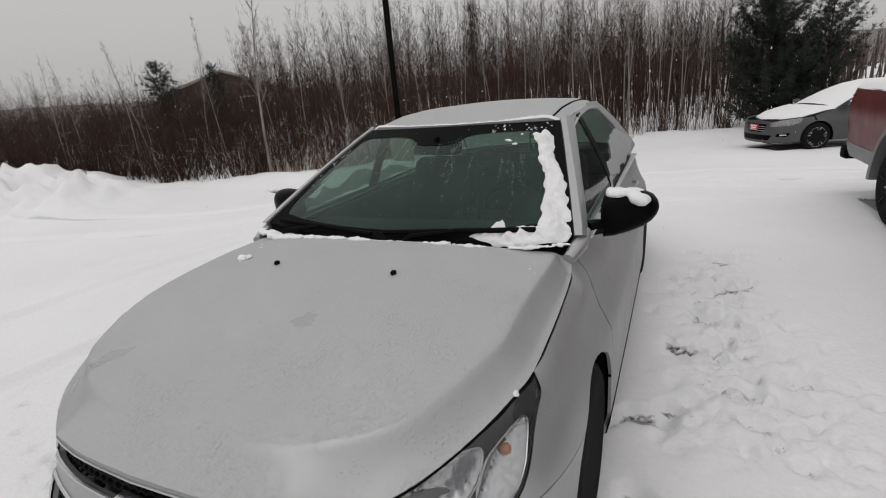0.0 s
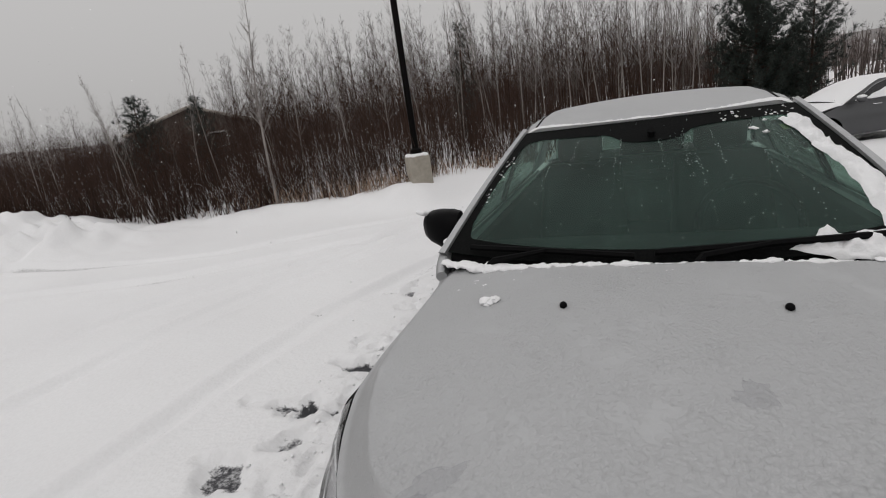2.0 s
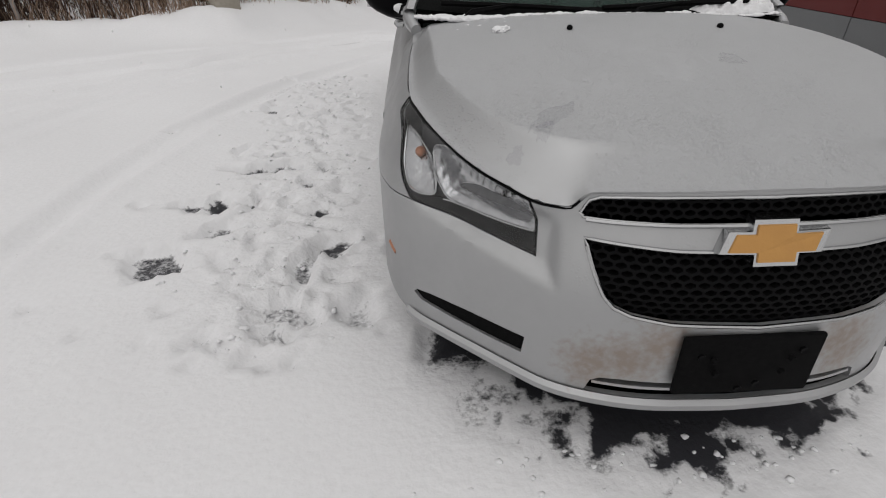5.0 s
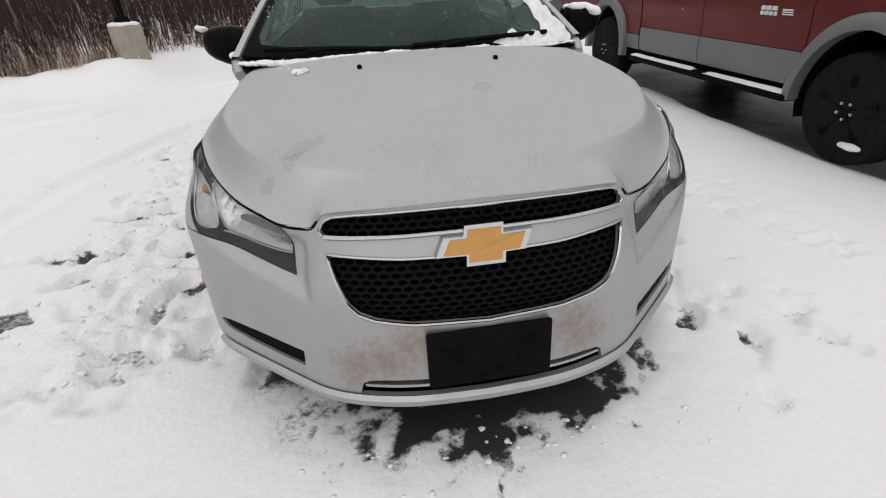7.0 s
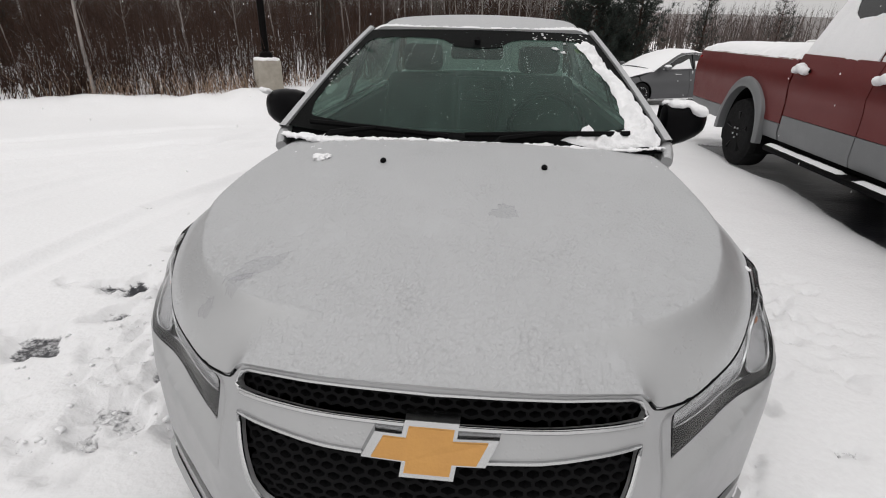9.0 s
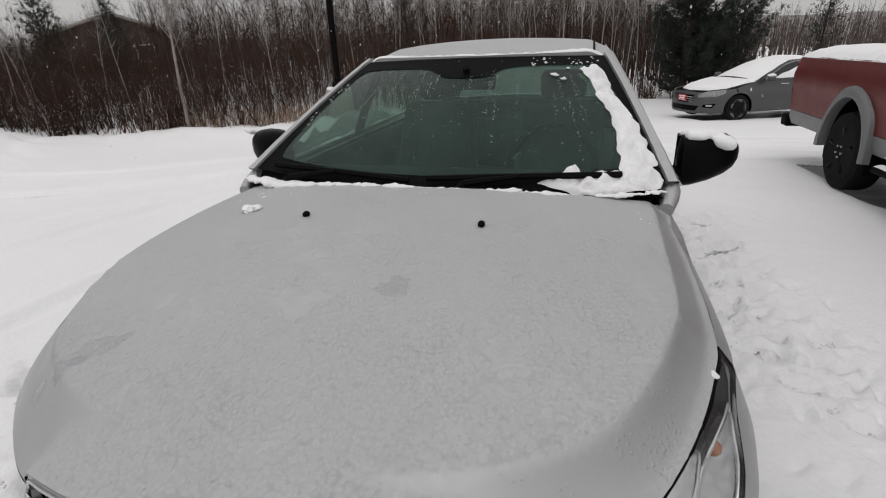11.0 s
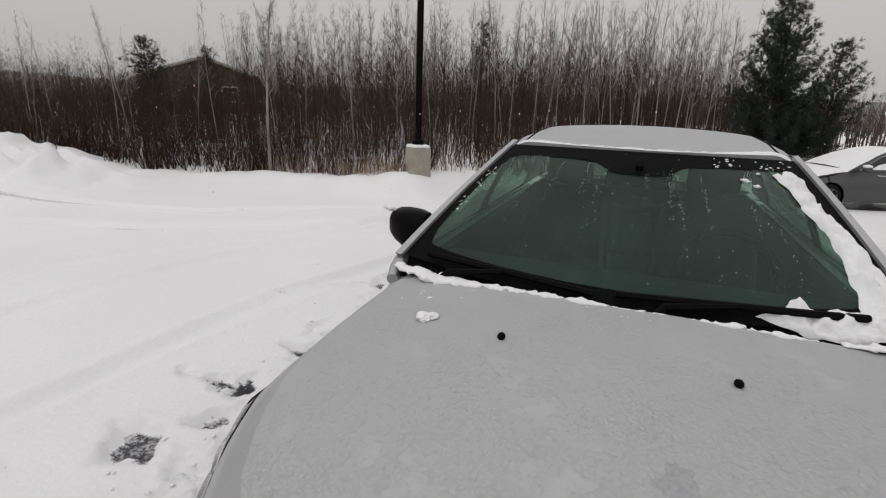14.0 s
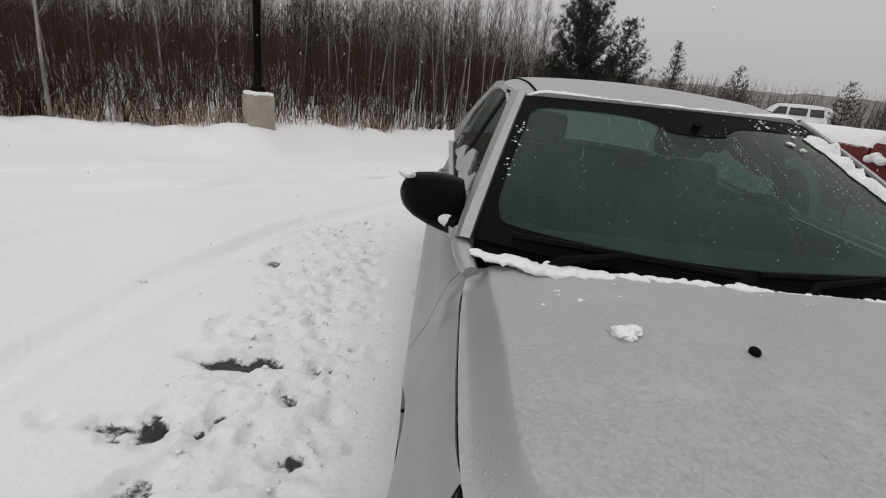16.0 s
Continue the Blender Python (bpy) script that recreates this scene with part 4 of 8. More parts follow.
# badge: plain cross with slanted arms
def badge(scale, z0, front, name, mat, label):
    pts = [(-0.125, -0.021), (-0.102, 0.021), (-0.052, 0.021), (-0.047, 0.044), (0.052, 0.044), (0.049, 0.021), (0.125, 0.021), (0.102, -0.021), (0.050, -0.021), (0.046, -0.044), (-0.052, -0.044), (-0.049, -0.021)]
    bm = bmesh.new()
    flat = [((x * scale[0]), z0 + z * scale[1]) for x, z in pts]
    top_ring = [bm.verts.new(Vector((x, 0.052 - front + 0.55 * (z - z0) + 0.35 * x * x, z))) for x, z in flat]
    low_ring = [bm.verts.new(Vector((x * 1.03, 0.075 + 0.55 * (z - z0), z0 + (z - z0) * 1.05))) for x, z in flat]
    bm.faces.new(top_ring[::-1])
    for i in range(12):
        bm.faces.new((top_ring[i], top_ring[(i + 1) % 12], low_ring[(i + 1) % 12], low_ring[i]))
    bmesh.ops.recalc_face_normals(bm, faces=bm.faces)
    bm.normal_update()
    bmesh.ops.triangulate(bm, faces=[f for f in bm.faces if len(f.verts) > 4], ngon_method="EAR_CLIP")
    return part(name, bm, mat, car, label, smooth=False)


badge((1.0, 1.0), 0.677, 0.006, "badge_frame", CHROME, "polished cross-shaped badge frame")
badge((0.84, 0.79), 0.677, 0.010, "badge", GOLD, "worn gold cross-shaped badge")

# number plate bracket
bm = box((-0.168, -0.022, 0.292), (0.168, -0.006, 0.462), 0.006)
for v in bm.verts:
    v.co.y += -0.014 - 0.06 * (0.462 - v.co.z) + 0.9 * v.co.x ** 2
bracket = part("plate_bracket", bm, BLACK_PLASTIC, car, "empty black number plate bracket")
for x, z in ((-0.095, 0.405), (-0.085, 0.368), (0.09, 0.405), (0.075, 0.367)):
    part("bolt", lathe([(-0.006, 0.001), (-0.006, 0.006), (0.0, 0.008), (0.004, 0.008)], "y", 12, (x, -0.016 - 0.06 * (0.462 - z) - 0.014 + 0.9 * x * x, z)), BLACK_PLASTIC, bracket, "small dark bolt")
for x, z in ((-0.122, 0.41), (0.118, 0.42), (0.02, 0.335), (-0.02, 0.32)):
    part("hole", lathe([(-0.001, 0.001), (-0.002, 0.009), (0.004, 0.009)], "y", 12, (x, -0.014 - 0.06 * (0.462 - z) - 0.014 + 0.9 * x * x, z)), GLOSS_BLACK, bracket)


# headlamps
def headlamp(g):
    f = (lambda s, z, o=0.0: skin(g * s, z, o))
    lamp = part("headlamp", patch([(s, z) for s, z in LAMP], lambda s, z: f(s, z, -0.075), 0.04, (g * 0.6, -1, 0.3)), BLACK_PLASTIC, car, "headlamp with clear lens, black housing and amber bulb")
    mid = np.mean(LAMP, axis=0)
    part("lens", patch(LAMP, f, 0.03, (g * 0.6, -1, 0.3), rim=0.0, lift=0.001), LAMP_CLEAR, lamp, "clear headlamp lens").visible_shadow = False
    inner = [tuple(mid + (np.array(p) - mid) * 0.985) for p in LAMP]
    part("bezel", tube([f(*p, -0.004) for p in resample(inner, 0.02)], 0.0055, 5, True), GLOSS_BLACK, lamp, "black lamp bezel")
    # two bright bowls with upright ribs, over a dark lower strip
    bowls = (("main_reflector", [(0.035, 0.38), (0.03, 0.65), (0.05, 0.90), (0.25, 0.96), (0.45, 0.96), (0.60, 0.92), (0.69, 0.80), (0.715, 0.56), (0.70, 0.32), (0.64, 0.18), (0.35, 0.24)], 0.045, 260),
             ("turn_reflector", [(0.98, 0.14), (0.98, 0.50), (0.955, 0.68), (0.90, 0.80), (0.81, 0.82), (0.745, 0.72), (0.725, 0.52), (0.73, 0.30), (0.79, 0.15)], 0.034, 420))
    for name, rows, deep, ribs in bowls:
        edge = smooth_loop([lamp_at(*p) for p in rows], 0.008)
        edge = [tuple(p) for p in edge]
        poly = np.array(edge)

        def bowl(s, z):
            d = float(np.min(np.hypot(poly[:, 0] - s, poly[:, 1] - z)))
            return f(s, z, -0.010 - deep * smoothstep(d / 0.05) ** 0.8 + 0.0022 * math.sin(s * ribs) * smoothstep(d / 0.02))

        part(name, patch(edge, bowl, 0.007, (g * 0.6, -1, 0.3)), REFLECTOR, lamp, "ribbed bright reflector bowl")
        part("ring", tube([f(*p, -0.009) for p in edge], 0.0032, 6, True), CHROME, lamp, "bright lip")
    bulb = bmesh.new()
    bmesh.ops.create_uvsphere(bulb, u_segments=14, v_segments=8, radius=0.015, matrix=Matrix.Translation(f(*lamp_at(0.86, 0.55), -0.030)))
    part("bulb", bulb, AMBER, lamp, "amber indicator bulb")
    bulb = bmesh.new()
    bmesh.ops.create_uvsphere(bulb, u_segments=14, v_segments=8, radius=0.016, matrix=Matrix.Translation(f(*lamp_at(0.36, 0.62), -0.04)))
    part("bulb", bulb, REFLECTOR, lamp)
    shade = smooth_loop([lamp_at(u, v) for u, v in ((0.08, 0.50), (0.2, 0.54), (0.36, 0.54), (0.52, 0.48), (0.62, 0.36), (0.60, 0.24), (0.4, 0.28), (0.1, 0.40))], 0.02)
    part("lower_shade", patch([tuple(p) for p in shade], lambda s, z: f(s, z, -0.036), 0.02, (g * 0.6, -1, 0.3)), LAMP_SHADE, lamp, "grey lower shade of the lamp")
    part("panel", patch([lamp_at(*p) for p in ((0.03, 0.03), (0.03, 0.95), (0.5, 0.965), (0.985, 0.97), (0.985, 0.5), (0.985, 0.03), (0.5, 0.03))], lambda s, z: f(s, z, -0.060), 0.04, (g * 0.6, -1, 0.3)), LAMP_SHADE, lamp, "grey inner panel")
    part("lower_strip", patch([lamp_at(*p) for p in ((0.01, 0.02), (0.01, 0.36), (0.35, 0.22), (0.7, 0.16), (0.99, 0.12), (0.99, 0.02), (0.66, 0.02), (0.33, 0.02))], lambda s, z: f(s, z, -0.006), 0.03, (g * 0.6, -1, 0.3)), GLOSS_BLACK, lamp, "black lower strip")
    part("chrome_line", tube([f(*lamp_at(u, 0.375 - 0.40 * u + 0.13 * u * u), -0.005) for u in np.linspace(0.04, 0.70, 14)], 0.003, 6), CHROME, lamp)


for g in (1, -1):
    headlamp(g)


# ---- bonnet ----
HOOD_EDGE = [tuple(p) for p in RIM]
HOOD_REAR = [(0.755, 1.33, 0.93), (0.73, 1.335, 0.966), (0.62, 1.285, 0.978), (0.4, 1.235, 0.984), (0, 1.21, 0.987)]
EDGE3 = np.array(HOOD_EDGE + HOOD_REAR[:1])
EDGE3 = np.array(resample(EDGE3, 0.01, False))


def hood_z(x, y):
    """Height of the bonnet: a broad plateau that falls to its edges."""
    x = abs(x)
    v = min(max((y - 0.099) / 1.111, 0), 1)
    plateau = 0.779 + 0.208 * (1 - (1 - v) ** 2.5) - 0.048 * (x / 0.7) ** 2.6
    d = np.hypot(EDGE3[:, 0] - x, EDGE3[:, 1] - y)
    i = int(np.argmin(d))
    reach = 0.135 - 0.053 * smoothstep((y - 0.12) / 0.30) - 0.02 * smoothstep((y - 0.9) / 0.4)
    k = d[i] / reach
    soft = 0.92 * smoothstep((y - 0.10) / 0.26)
    w = (1 - soft) * (1 - (1 - min(1, k)) ** 2.2) + soft * min(1, k) ** 1.35
    if d[i] < 1e-4:
        w = 0
    near = 1 / (d * d + 2e-5) ** 2
    edge = float((EDGE3[:, 2] * near).sum() / near.sum())
    return float(edge * (1 - w) + max(plateau, edge) * w)


hood_outline = [(x, y) for x, y, z in HOOD_EDGE] + [(x, y) for x, y, z in HOOD_REAR]
hood_outline = hood_outline[:-1] + [(0, 1.21)] + [(-x, y) for x, y in hood_outline[:-1][::-1]][:-1]
part("bonnet", patch(hood_outline, lambda x, y: Vector((x, y, hood_z(x, y))), 0.0125, (0, 0, 1), rim=0.012, lift=0.002), SILVER, car, "silver bonnet under an icy film")
# dark gap under the bonnet's edge
for g in (1, -1):
    part("bonnet_gap", tube([Vector((g * x, y, z - 0.005)) for x, y, z in HOOD_EDGE if x > 0.40], 0.0032, 5), GLOSS_BLACK, car, "dark gap along the bonnet")

# ---- sides ----
BELT = 0.945


def side_panel(name, rows, g, holes=(), mat=SILVER, step=0.05):
    pts = [(g * s, z) for s, z in rows]
    return part(name, patch(pts, skin, step, (g, 0, 0), holes, rim=0.012), mat, car)


for g in (1, -1):
    low = 0.2
    seam = fy((0.803, 0.588), (0.55, 0.615)) + [(LAMP_G[0] + 0.003, LAMP_G[1] + 0.003)] + [(a + 0.004, b) for a, b in LAMP_SIDE[::-1]] + [rim_at(0.689)]
    up = [(a, b - 0.004) for a, b in map(rim_at, (0.76, 0.85, 0.95, 1.05, 1.2, 1.27))] + fy((1.345, 0.93), (1.40, 0.945))
    fender = seam + up + fy((1.385, 0.8), (1.37, 0.5), (1.36, low), (1.30, low)) + fy(*arc(WHEEL_F, WHEEL_Z, ARCH_R, -18, 127))
    side_panel("fender", fender, g)
    door = fy((1.408, BELT), (1.8, 0.952), (2.2, 0.957), (2.44, 0.96), (2.44, 0.6), (2.40, low), (1.368, low), (1.378, 0.5), (1.393, 0.8))
    front_door = side_panel("front_door", door, g)
    door = fy((2.448, 0.96), (2.9, 0.968), (3.30, 0.975), (3.30, 0.75)) + fy(*arc(WHEEL_R, WHEEL_Z, ARCH_R, 140, 198)) + fy((3.2, low), (2.408, low), (2.448, 0.6))
    rear_door = side_panel("rear_door", door, g)
    quarter = fy((3.308, 0.975), (3.7, 0.985), (4.2, 0.99)) + [(S_END, 0.99), (S_END, 0.24)] + fy((4.1, 0.24)) + fy(*arc(WHEEL_R, WHEEL_Z, ARCH_R, -12, 140)) + fy((3.308, 0.76))
    side_panel("rear_quarter", quarter, g)
    for y, d in ((2.28, front_door), (3.14, rear_door)):
        pts = [skin(g * at_y(y + k, 0.82), 0.82, o) for k, o in ((-0.11, 0.0), (-0.10, 0.03), (-0.03, 0.042), (0.05, 0.042), (0.10, 0.03), (0.11, 0.0))]
        part("door_handle", tube(pts, 0.012, 8), SILVER, d, "silver pull handle")
    part("sill", loft([[skin(g * at_y(y, z), z, o) for z, o in ((0.25, 0.004), (0.2, 0.006), (0.17, -0.02), (0.17, -0.15))] for y in np.linspace(1.31, 3.26, 12)]), BLACK_PLASTIC, car)
    part("side_marker", tube([skin(g * at_y(y, 0.41), 0.41 + 0.25 * (y - 0.545), -0.004) for y in (0.50, 0.525, 0.55)], 0.009, 6), AMBER, car, "small amber side marker lamp")


def glass_x(z):
    return 0.778 - 0.205 * (max(z - 0.95, 0) / 0.43) ** 1.15


def wing(rows, name, mat, g, lift=0.0, rim=0.008, step=0.06, parent=None):
    return part(name, patch(rows, lambda y, z: Vector((g * glass_x(z), y, z)), step, (g, 0, 0.3), rim=rim, lift=lift), mat, parent or car)


for g in (1, -1):
    rows = [[skin(g * at_y(y, 0.944), 0.944), Vector((g * 0.81, y, 0.962)), Vector((g * 0.768, y, 0.962)), Vector((g * 0.74, y, 0.90))] for y in np.linspace(1.45, 3.6, 16)]
    part("window_ledge", loft(rows), SILVER, car)
    wing([(1.52, 0.957), (1.80, 1.10), (2.06, 1.245), (2.25, 1.335), (2.36, 1.352), (2.36, 0.964)], "front_side_glass", SIDE_GLASS, g)
    wing([(2.46, 0.966), (2.46, 1.355), (2.8, 1.357), (3.05, 1.335), (3.33, 1.20), (3.36, 0.982)], "rear_side_glass", SIDE_GLASS, g)
    wing([(2.36, 0.962), (2.36, 1.356), (2.46, 1.358), (2.46, 0.964)], "door_pillar", GLOSS_BLACK, g, 0.004)
    wing([(3.36, 0.975), (3.33, 1.2), (3.05, 1.335), (2.8, 1.357), (2.8, 1.39), (3.15, 1.38), (3.5, 1.24), (3.9, 1.01), (3.9, 0.985)], "rear_pillar", SILVER, g, 0.004)
    wing([(1.40, 0.946), (1.52, 0.957), (1.80, 1.10), (1.62, 1.05)], "mirror_triangle", GLOSS_BLACK, g, 0.003)
    part("window_trim", tube([Vector((g * (glass_x(z) + 0.006), y, z)) for y, z in ((1.44, 0.95), (1.9, 0.957), (2.4, 0.963), (2.9, 0.971), (3.36, 0.979))], 0.007, 6), GLOSS_BLACK, car)


# ---- windscreen, pillars, roof ----
def screen(x, v, out=0.0):
    """Windscreen: x as a share of its half width (-1 to 1), v from its foot to its head."""
    a = x * x
    foot = Vector((0.748 * x, 1.285 + 0.115 * a, 0.958 + 0.028 * a))
    head = Vector((0.548 * x, 1.985 + 0.155 * a, 1.357 - 0.010 * a))
    p = foot.lerp(head, v)
    n = Vector((0.25 * x, -0.5, 0.86)).normalized()
    return p + n * (0.022 * 4 * v * (1 - v) * (1 - 0.5 * a) + out)


def screen_patch(rows, name, mat, out=0.0, step=0.07, label="", rim=0.0, holes=()):
    k = 0.65
    return part(name, patch([(x * k, v * 0.8) for x, v in rows], lambda a, b: screen(a / k, b / 0.8, out), step, (0, -0.5, 0.8), [[(x * k, v * 0.8) for x, v in h] for h in holes], rim=rim), mat, car, label)


screen_patch([(-1, 0), (1, 0), (1, 1), (-1, 1)], "windscreen", SCREEN_GLASS, label="green-tinted windscreen misted inside").visible_shadow = False
inner_edge = smooth_loop([(-0.93, 0.14), (-0.95, 0.35), (-0.935, 0.7), (-0.90, 0.87), (-0.6, 0.895), (-0.30, 0.875), (-0.17, 0.80), (0.0, 0.785), (0.17, 0.80), (0.30, 0.875), (0.6, 0.895), (0.90, 0.87), (0.935, 0.7), (0.95, 0.35), (0.93, 0.14), (0.8, 0.09), (0, 0.075), (-0.8, 0.09)], 0.05)
screen_patch([(-1, 0), (1, 0), (1, 1), (-1, 1)], "windscreen_border", FRIT, 0.003, 0.08, "black dotted glass border", holes=[list(inner_edge)])

screen_patch([(0.775, 0.77), (0.845, 0.77), (0.835, 0.82), (0.768, 0.82)], "sticker", material("yellow_green_sticker", (0.30, 0.33, 0.12), 0.6, grain=0.3, grain_size=60), -0.004, 0.03, "small yellow-green sticker behind the glass")
for g in (1, -1):
    rows = []
    for v in np.linspace(-0.02, 1.02, 16):
        a = screen(g, v, 0.004)
        z = 0.957 + (1.352 - 0.957) * v
        y = float(np.interp(v, [-0.02, 0, 0.37, 0.73, 0.96, 1.02], [1.46, 1.50, 1.78, 2.05, 2.235, 2.30]))
        b = Vector((g * (glass_x(z) + 0.004), y, z))
        m = (a + b) / 2 + Vector((g * 0.026, -0.012, 0.016)) * (1 - 0.75 * max(v, 0))
        q = Vector((g * 0.018, -0.016, 0.016))
        rows.append([a - Vector((g * 0.002, -0.012, 0.012)), a + Vector((g * 0.004, 0, 0.008)), a.lerp(m, 0.5) + q * 0.6, m, m.lerp(b, 0.5) + Vector((g * 0.006, 0, 0.004)), b, b - Vector((g * 0.014, 0, 0))])
    part("front_pillar", loft(rows), SILVER, car)

ROOF_Y, ROOF_Z = [1.95, 2.0, 2.15, 2.4, 2.7, 3.0, 3.2, 3.35], [1.352, 1.366, 1.394, 1.425, 1.438, 1.434, 1.418, 1.398]


def roof_z(x, y):
    x = abs(x)
    crown = float(np.interp(y, ROOF_Y, ROOF_Z)) - 0.030 * (x / 0.56) ** 2
    return crown - 0.030 * smoothstep((x - 0.47) / 0.11)


roof_front = [(x * 0.555, 1.992 + 0.155 * x * x) for x in np.linspace(-1, 1, 17)]
roof_outline = roof_front + [(0.578, 2.5), (0.575, 2.9), (0.57, 3.15), (0.55, 3.25), (0.3, 3.31), (0, 3.33), (-0.3, 3.31), (-0.55, 3.25), (-0.57, 3.15), (-0.575, 2.9), (-0.578, 2.5)]
part("roof", patch(roof_outline, lambda x, y: Vector((x, y, roof_z(x, y))), 0.05, (0, 0, 1), rim=0.02, lift=0.002), SILVER, car)
for g in (1, -1):
    part("roof_ditch", tube([Vector((g * 0.505, y, roof_z(0.505, y) + 0.001)) for y in np.linspace(2.14, 3.2, 14)], 0.006, 5), BLACK_PLASTIC, car)
    rows = []
    for y in np.linspace(2.16, 3.2, 14):
        z = roof_z(0.575, y)
        zb = min(1.36, z - 0.02)
        rows.append([Vector((g * x, y, zz)) for x, zz in ((0.574, z), (0.586, z - 0.008), (glass_x(zb) + 0.008, zb), (glass_x(zb) - 0.01, zb - 0.004))])
    part("roof_rail", loft(rows), SILVER, car)
rear = [[Vector((x * (0.55 + 0.12 * v), 3.26 + 0.07 * (1 - x * x) + 0.62 * v, 1.40 - 0.035 * x * x - 0.02 - 0.365 * v + 0.03 * 4 * v * (1 - v))) for x in np.linspace(-1, 1, 15)] for v in np.linspace(0, 1, 8)]
part("rear_window", loft(rear), SIDE_GLASS, car)
sheet = [[p + Vector((0, 0.014 + 0.006 * noise.noise(p * 9), 0.022 + 0.008 * noise.noise(p * 11))) for p in row] for row in rear]
tagged(to_mesh("snow_sheet", loft(sheet), THIN_SNOW), "sheet of snow lying on the silver car's rear window", "snow")
part("boot_lid", patch([(-0.70, 3.86), (-0.4, 3.92), (0, 3.94), (0.4, 3.92), (0.70, 3.86), (0.72, 4.2), (0.66, 4.40), (0.4, 4.5), (0, 4.53), (-0.4, 4.5), (-0.66, 4.40), (-0.72, 4.2)],
                       lambda x, y: Vector((x, y, 1.03 - 0.03 * (x / 0.7) ** 2 - 0.02 * (y - 3.9))), 0.07, (0, 0, 1), rim=0.03), SILVER, car)
for g in (1, -1):
    part("rear_shoulder", loft([[Vector((g * x, y, z)) for x, z in ((0.70, 1.005), (0.73, 1.0), (skin(at_y(y, 0.985), 0.985).x, 0.985))] for y in np.linspace(3.80, 4.40, 8)]), SILVER, car)

# the fender's end runs up into the pillar's foot
for g in (1, -1):
    part("pillar_foot", tube([Vector((g * 0.748, 1.300, 0.922)), Vector((g * 0.762, 1.36, 0.938)), Vector((g * 0.772, 1.42, 0.950)), Vector((g * 0.776, 1.49, 0.972))], 0.026, 10, radii=[0.022, 0.028, 0.030, 0.026]), SILVER, car)

# scuttle below the windscreen
part("scuttle", loft([[Vector((x, 1.205 + 0.12 * (x / 0.75) ** 2, 0.968 - 0.01 * (x / 0.75) ** 2)), Vector((x, 1.23 + 0.12 * (x / 0.75) ** 2, 0.945)), Vector((x, 1.27 + 0.12 * (x / 0.75) ** 2, 0.938)), Vector((x, 1.31 + 0.115 * (x / 0.75) ** 2, 0.965 + 0.026 * (x / 0.75) ** 2))] for x in np.linspace(-0.74, 0.74, 24)]), BLACK_PLASTIC, car, "black plastic scuttle panel")


def wiper(x0, x1, v0, v1, arm_x):
    w = part("wiper", tube([screen(x0 + (x1 - x0) * k, v0 + (v1 - v0) * k + 0.015 * math.sin(math.pi * k), 0.026) for k in np.linspace(0, 1, 14)], 0.011, 6), BLACK_PLASTIC, car, "black wiper blade")
    mid = screen((x0 + x1) / 2, (v0 + v1) / 2, 0.04)
    part("wiper_arm", tube([Vector((arm_x, 1.25 + 0.1 * arm_x * arm_x, 0.965)), Vector((arm_x * 0.9 + mid.x * 0.1, 1.27, 0.99)), mid], 0.010, 6, radii=[0.018, 0.013, 0.008]), BLACK_PLASTIC, w)


wiper(-0.02, 0.82, 0.035, 0.03, 0.10)
wiper(-0.86, -0.10, 0.025, 0.02, -0.55)

for g in (1, -1):
    bm = bmesh.new()
    bmesh.ops.create_uvsphere(bm, u_segments=12, v_segments=8, radius=0.0105)
    for v in bm.verts:
        v.co = Vector((v.co.x * 0.95, v.co.y * 1.25, v.co.z * 0.9)) + Vector((g * 0.252, 0.908, hood_z(0.252, 0.908) + 0.007))
    part("washer_nozzle", bm, GLOSS_BLACK, car, "small black washer nozzle")


# door mirrors
def door_mirror(g):
    rows = []
    for k, (x, zc, hz, yc, hy) in enumerate(((0.790, 1.0, 0.050, 1.665, 0.040), (0.800, 1.005, 0.082, 1.675, 0.070), (0.84, 1.010, 0.085, 1.685, 0.085), (0.90, 1.016, 0.080, 1.70, 0.086), (0.95, 1.020, 0.068, 1.715, 0.076), (0.98, 1.020, 0.051, 1.728, 0.060), (0.997, 1.018, 0.029, 1.738, 0.036), (1.004, 1.016, 0.008, 1.742, 0.010))):
        ring = []
        for a in np.linspace(0, 2 * math.pi, 22, endpoint=False):
            c, s = math.cos(a), math.sin(a)
            c, s = math.copysign(abs(c) ** 0.75, c), math.copysign(abs(s) ** 0.75, s)
            ring.append(Vector((g * x + 0.026, yc + hy * c * (0.55 if c > 0 else 1.0), zc + hz * s - 0.02 * (1 - (x - 0.79) / 0.22) * (s < 0))))
        rows.append(ring)
    m = part("door_mirror", loft(rows, closed=True, cap=True), GLOSS_BLACK, car, "black door mirror housing")
    part("mirror_foot", tube([Vector((g * 0.765, 1.56, 0.965)), Vector((g * 0.80, 1.62, 0.955)), Vector((g * 0.85, 1.66, 0.95))], 0.03, 8, radii=[0.034, 0.034, 0.026]), GLOSS_BLACK, m)
    part("mirror_glass", loft([[Vector((g * x, y, z)) for x, y, z in ((0.82, 1.735, 0.935), (0.82, 1.735, 1.085))], [Vector((g * x, y, z)) for x, y, z in ((0.97, 1.765, 0.96), (0.97, 1.765, 1.07))]]), CHROME, m)


for g in (1, -1):
    door_mirror(g)


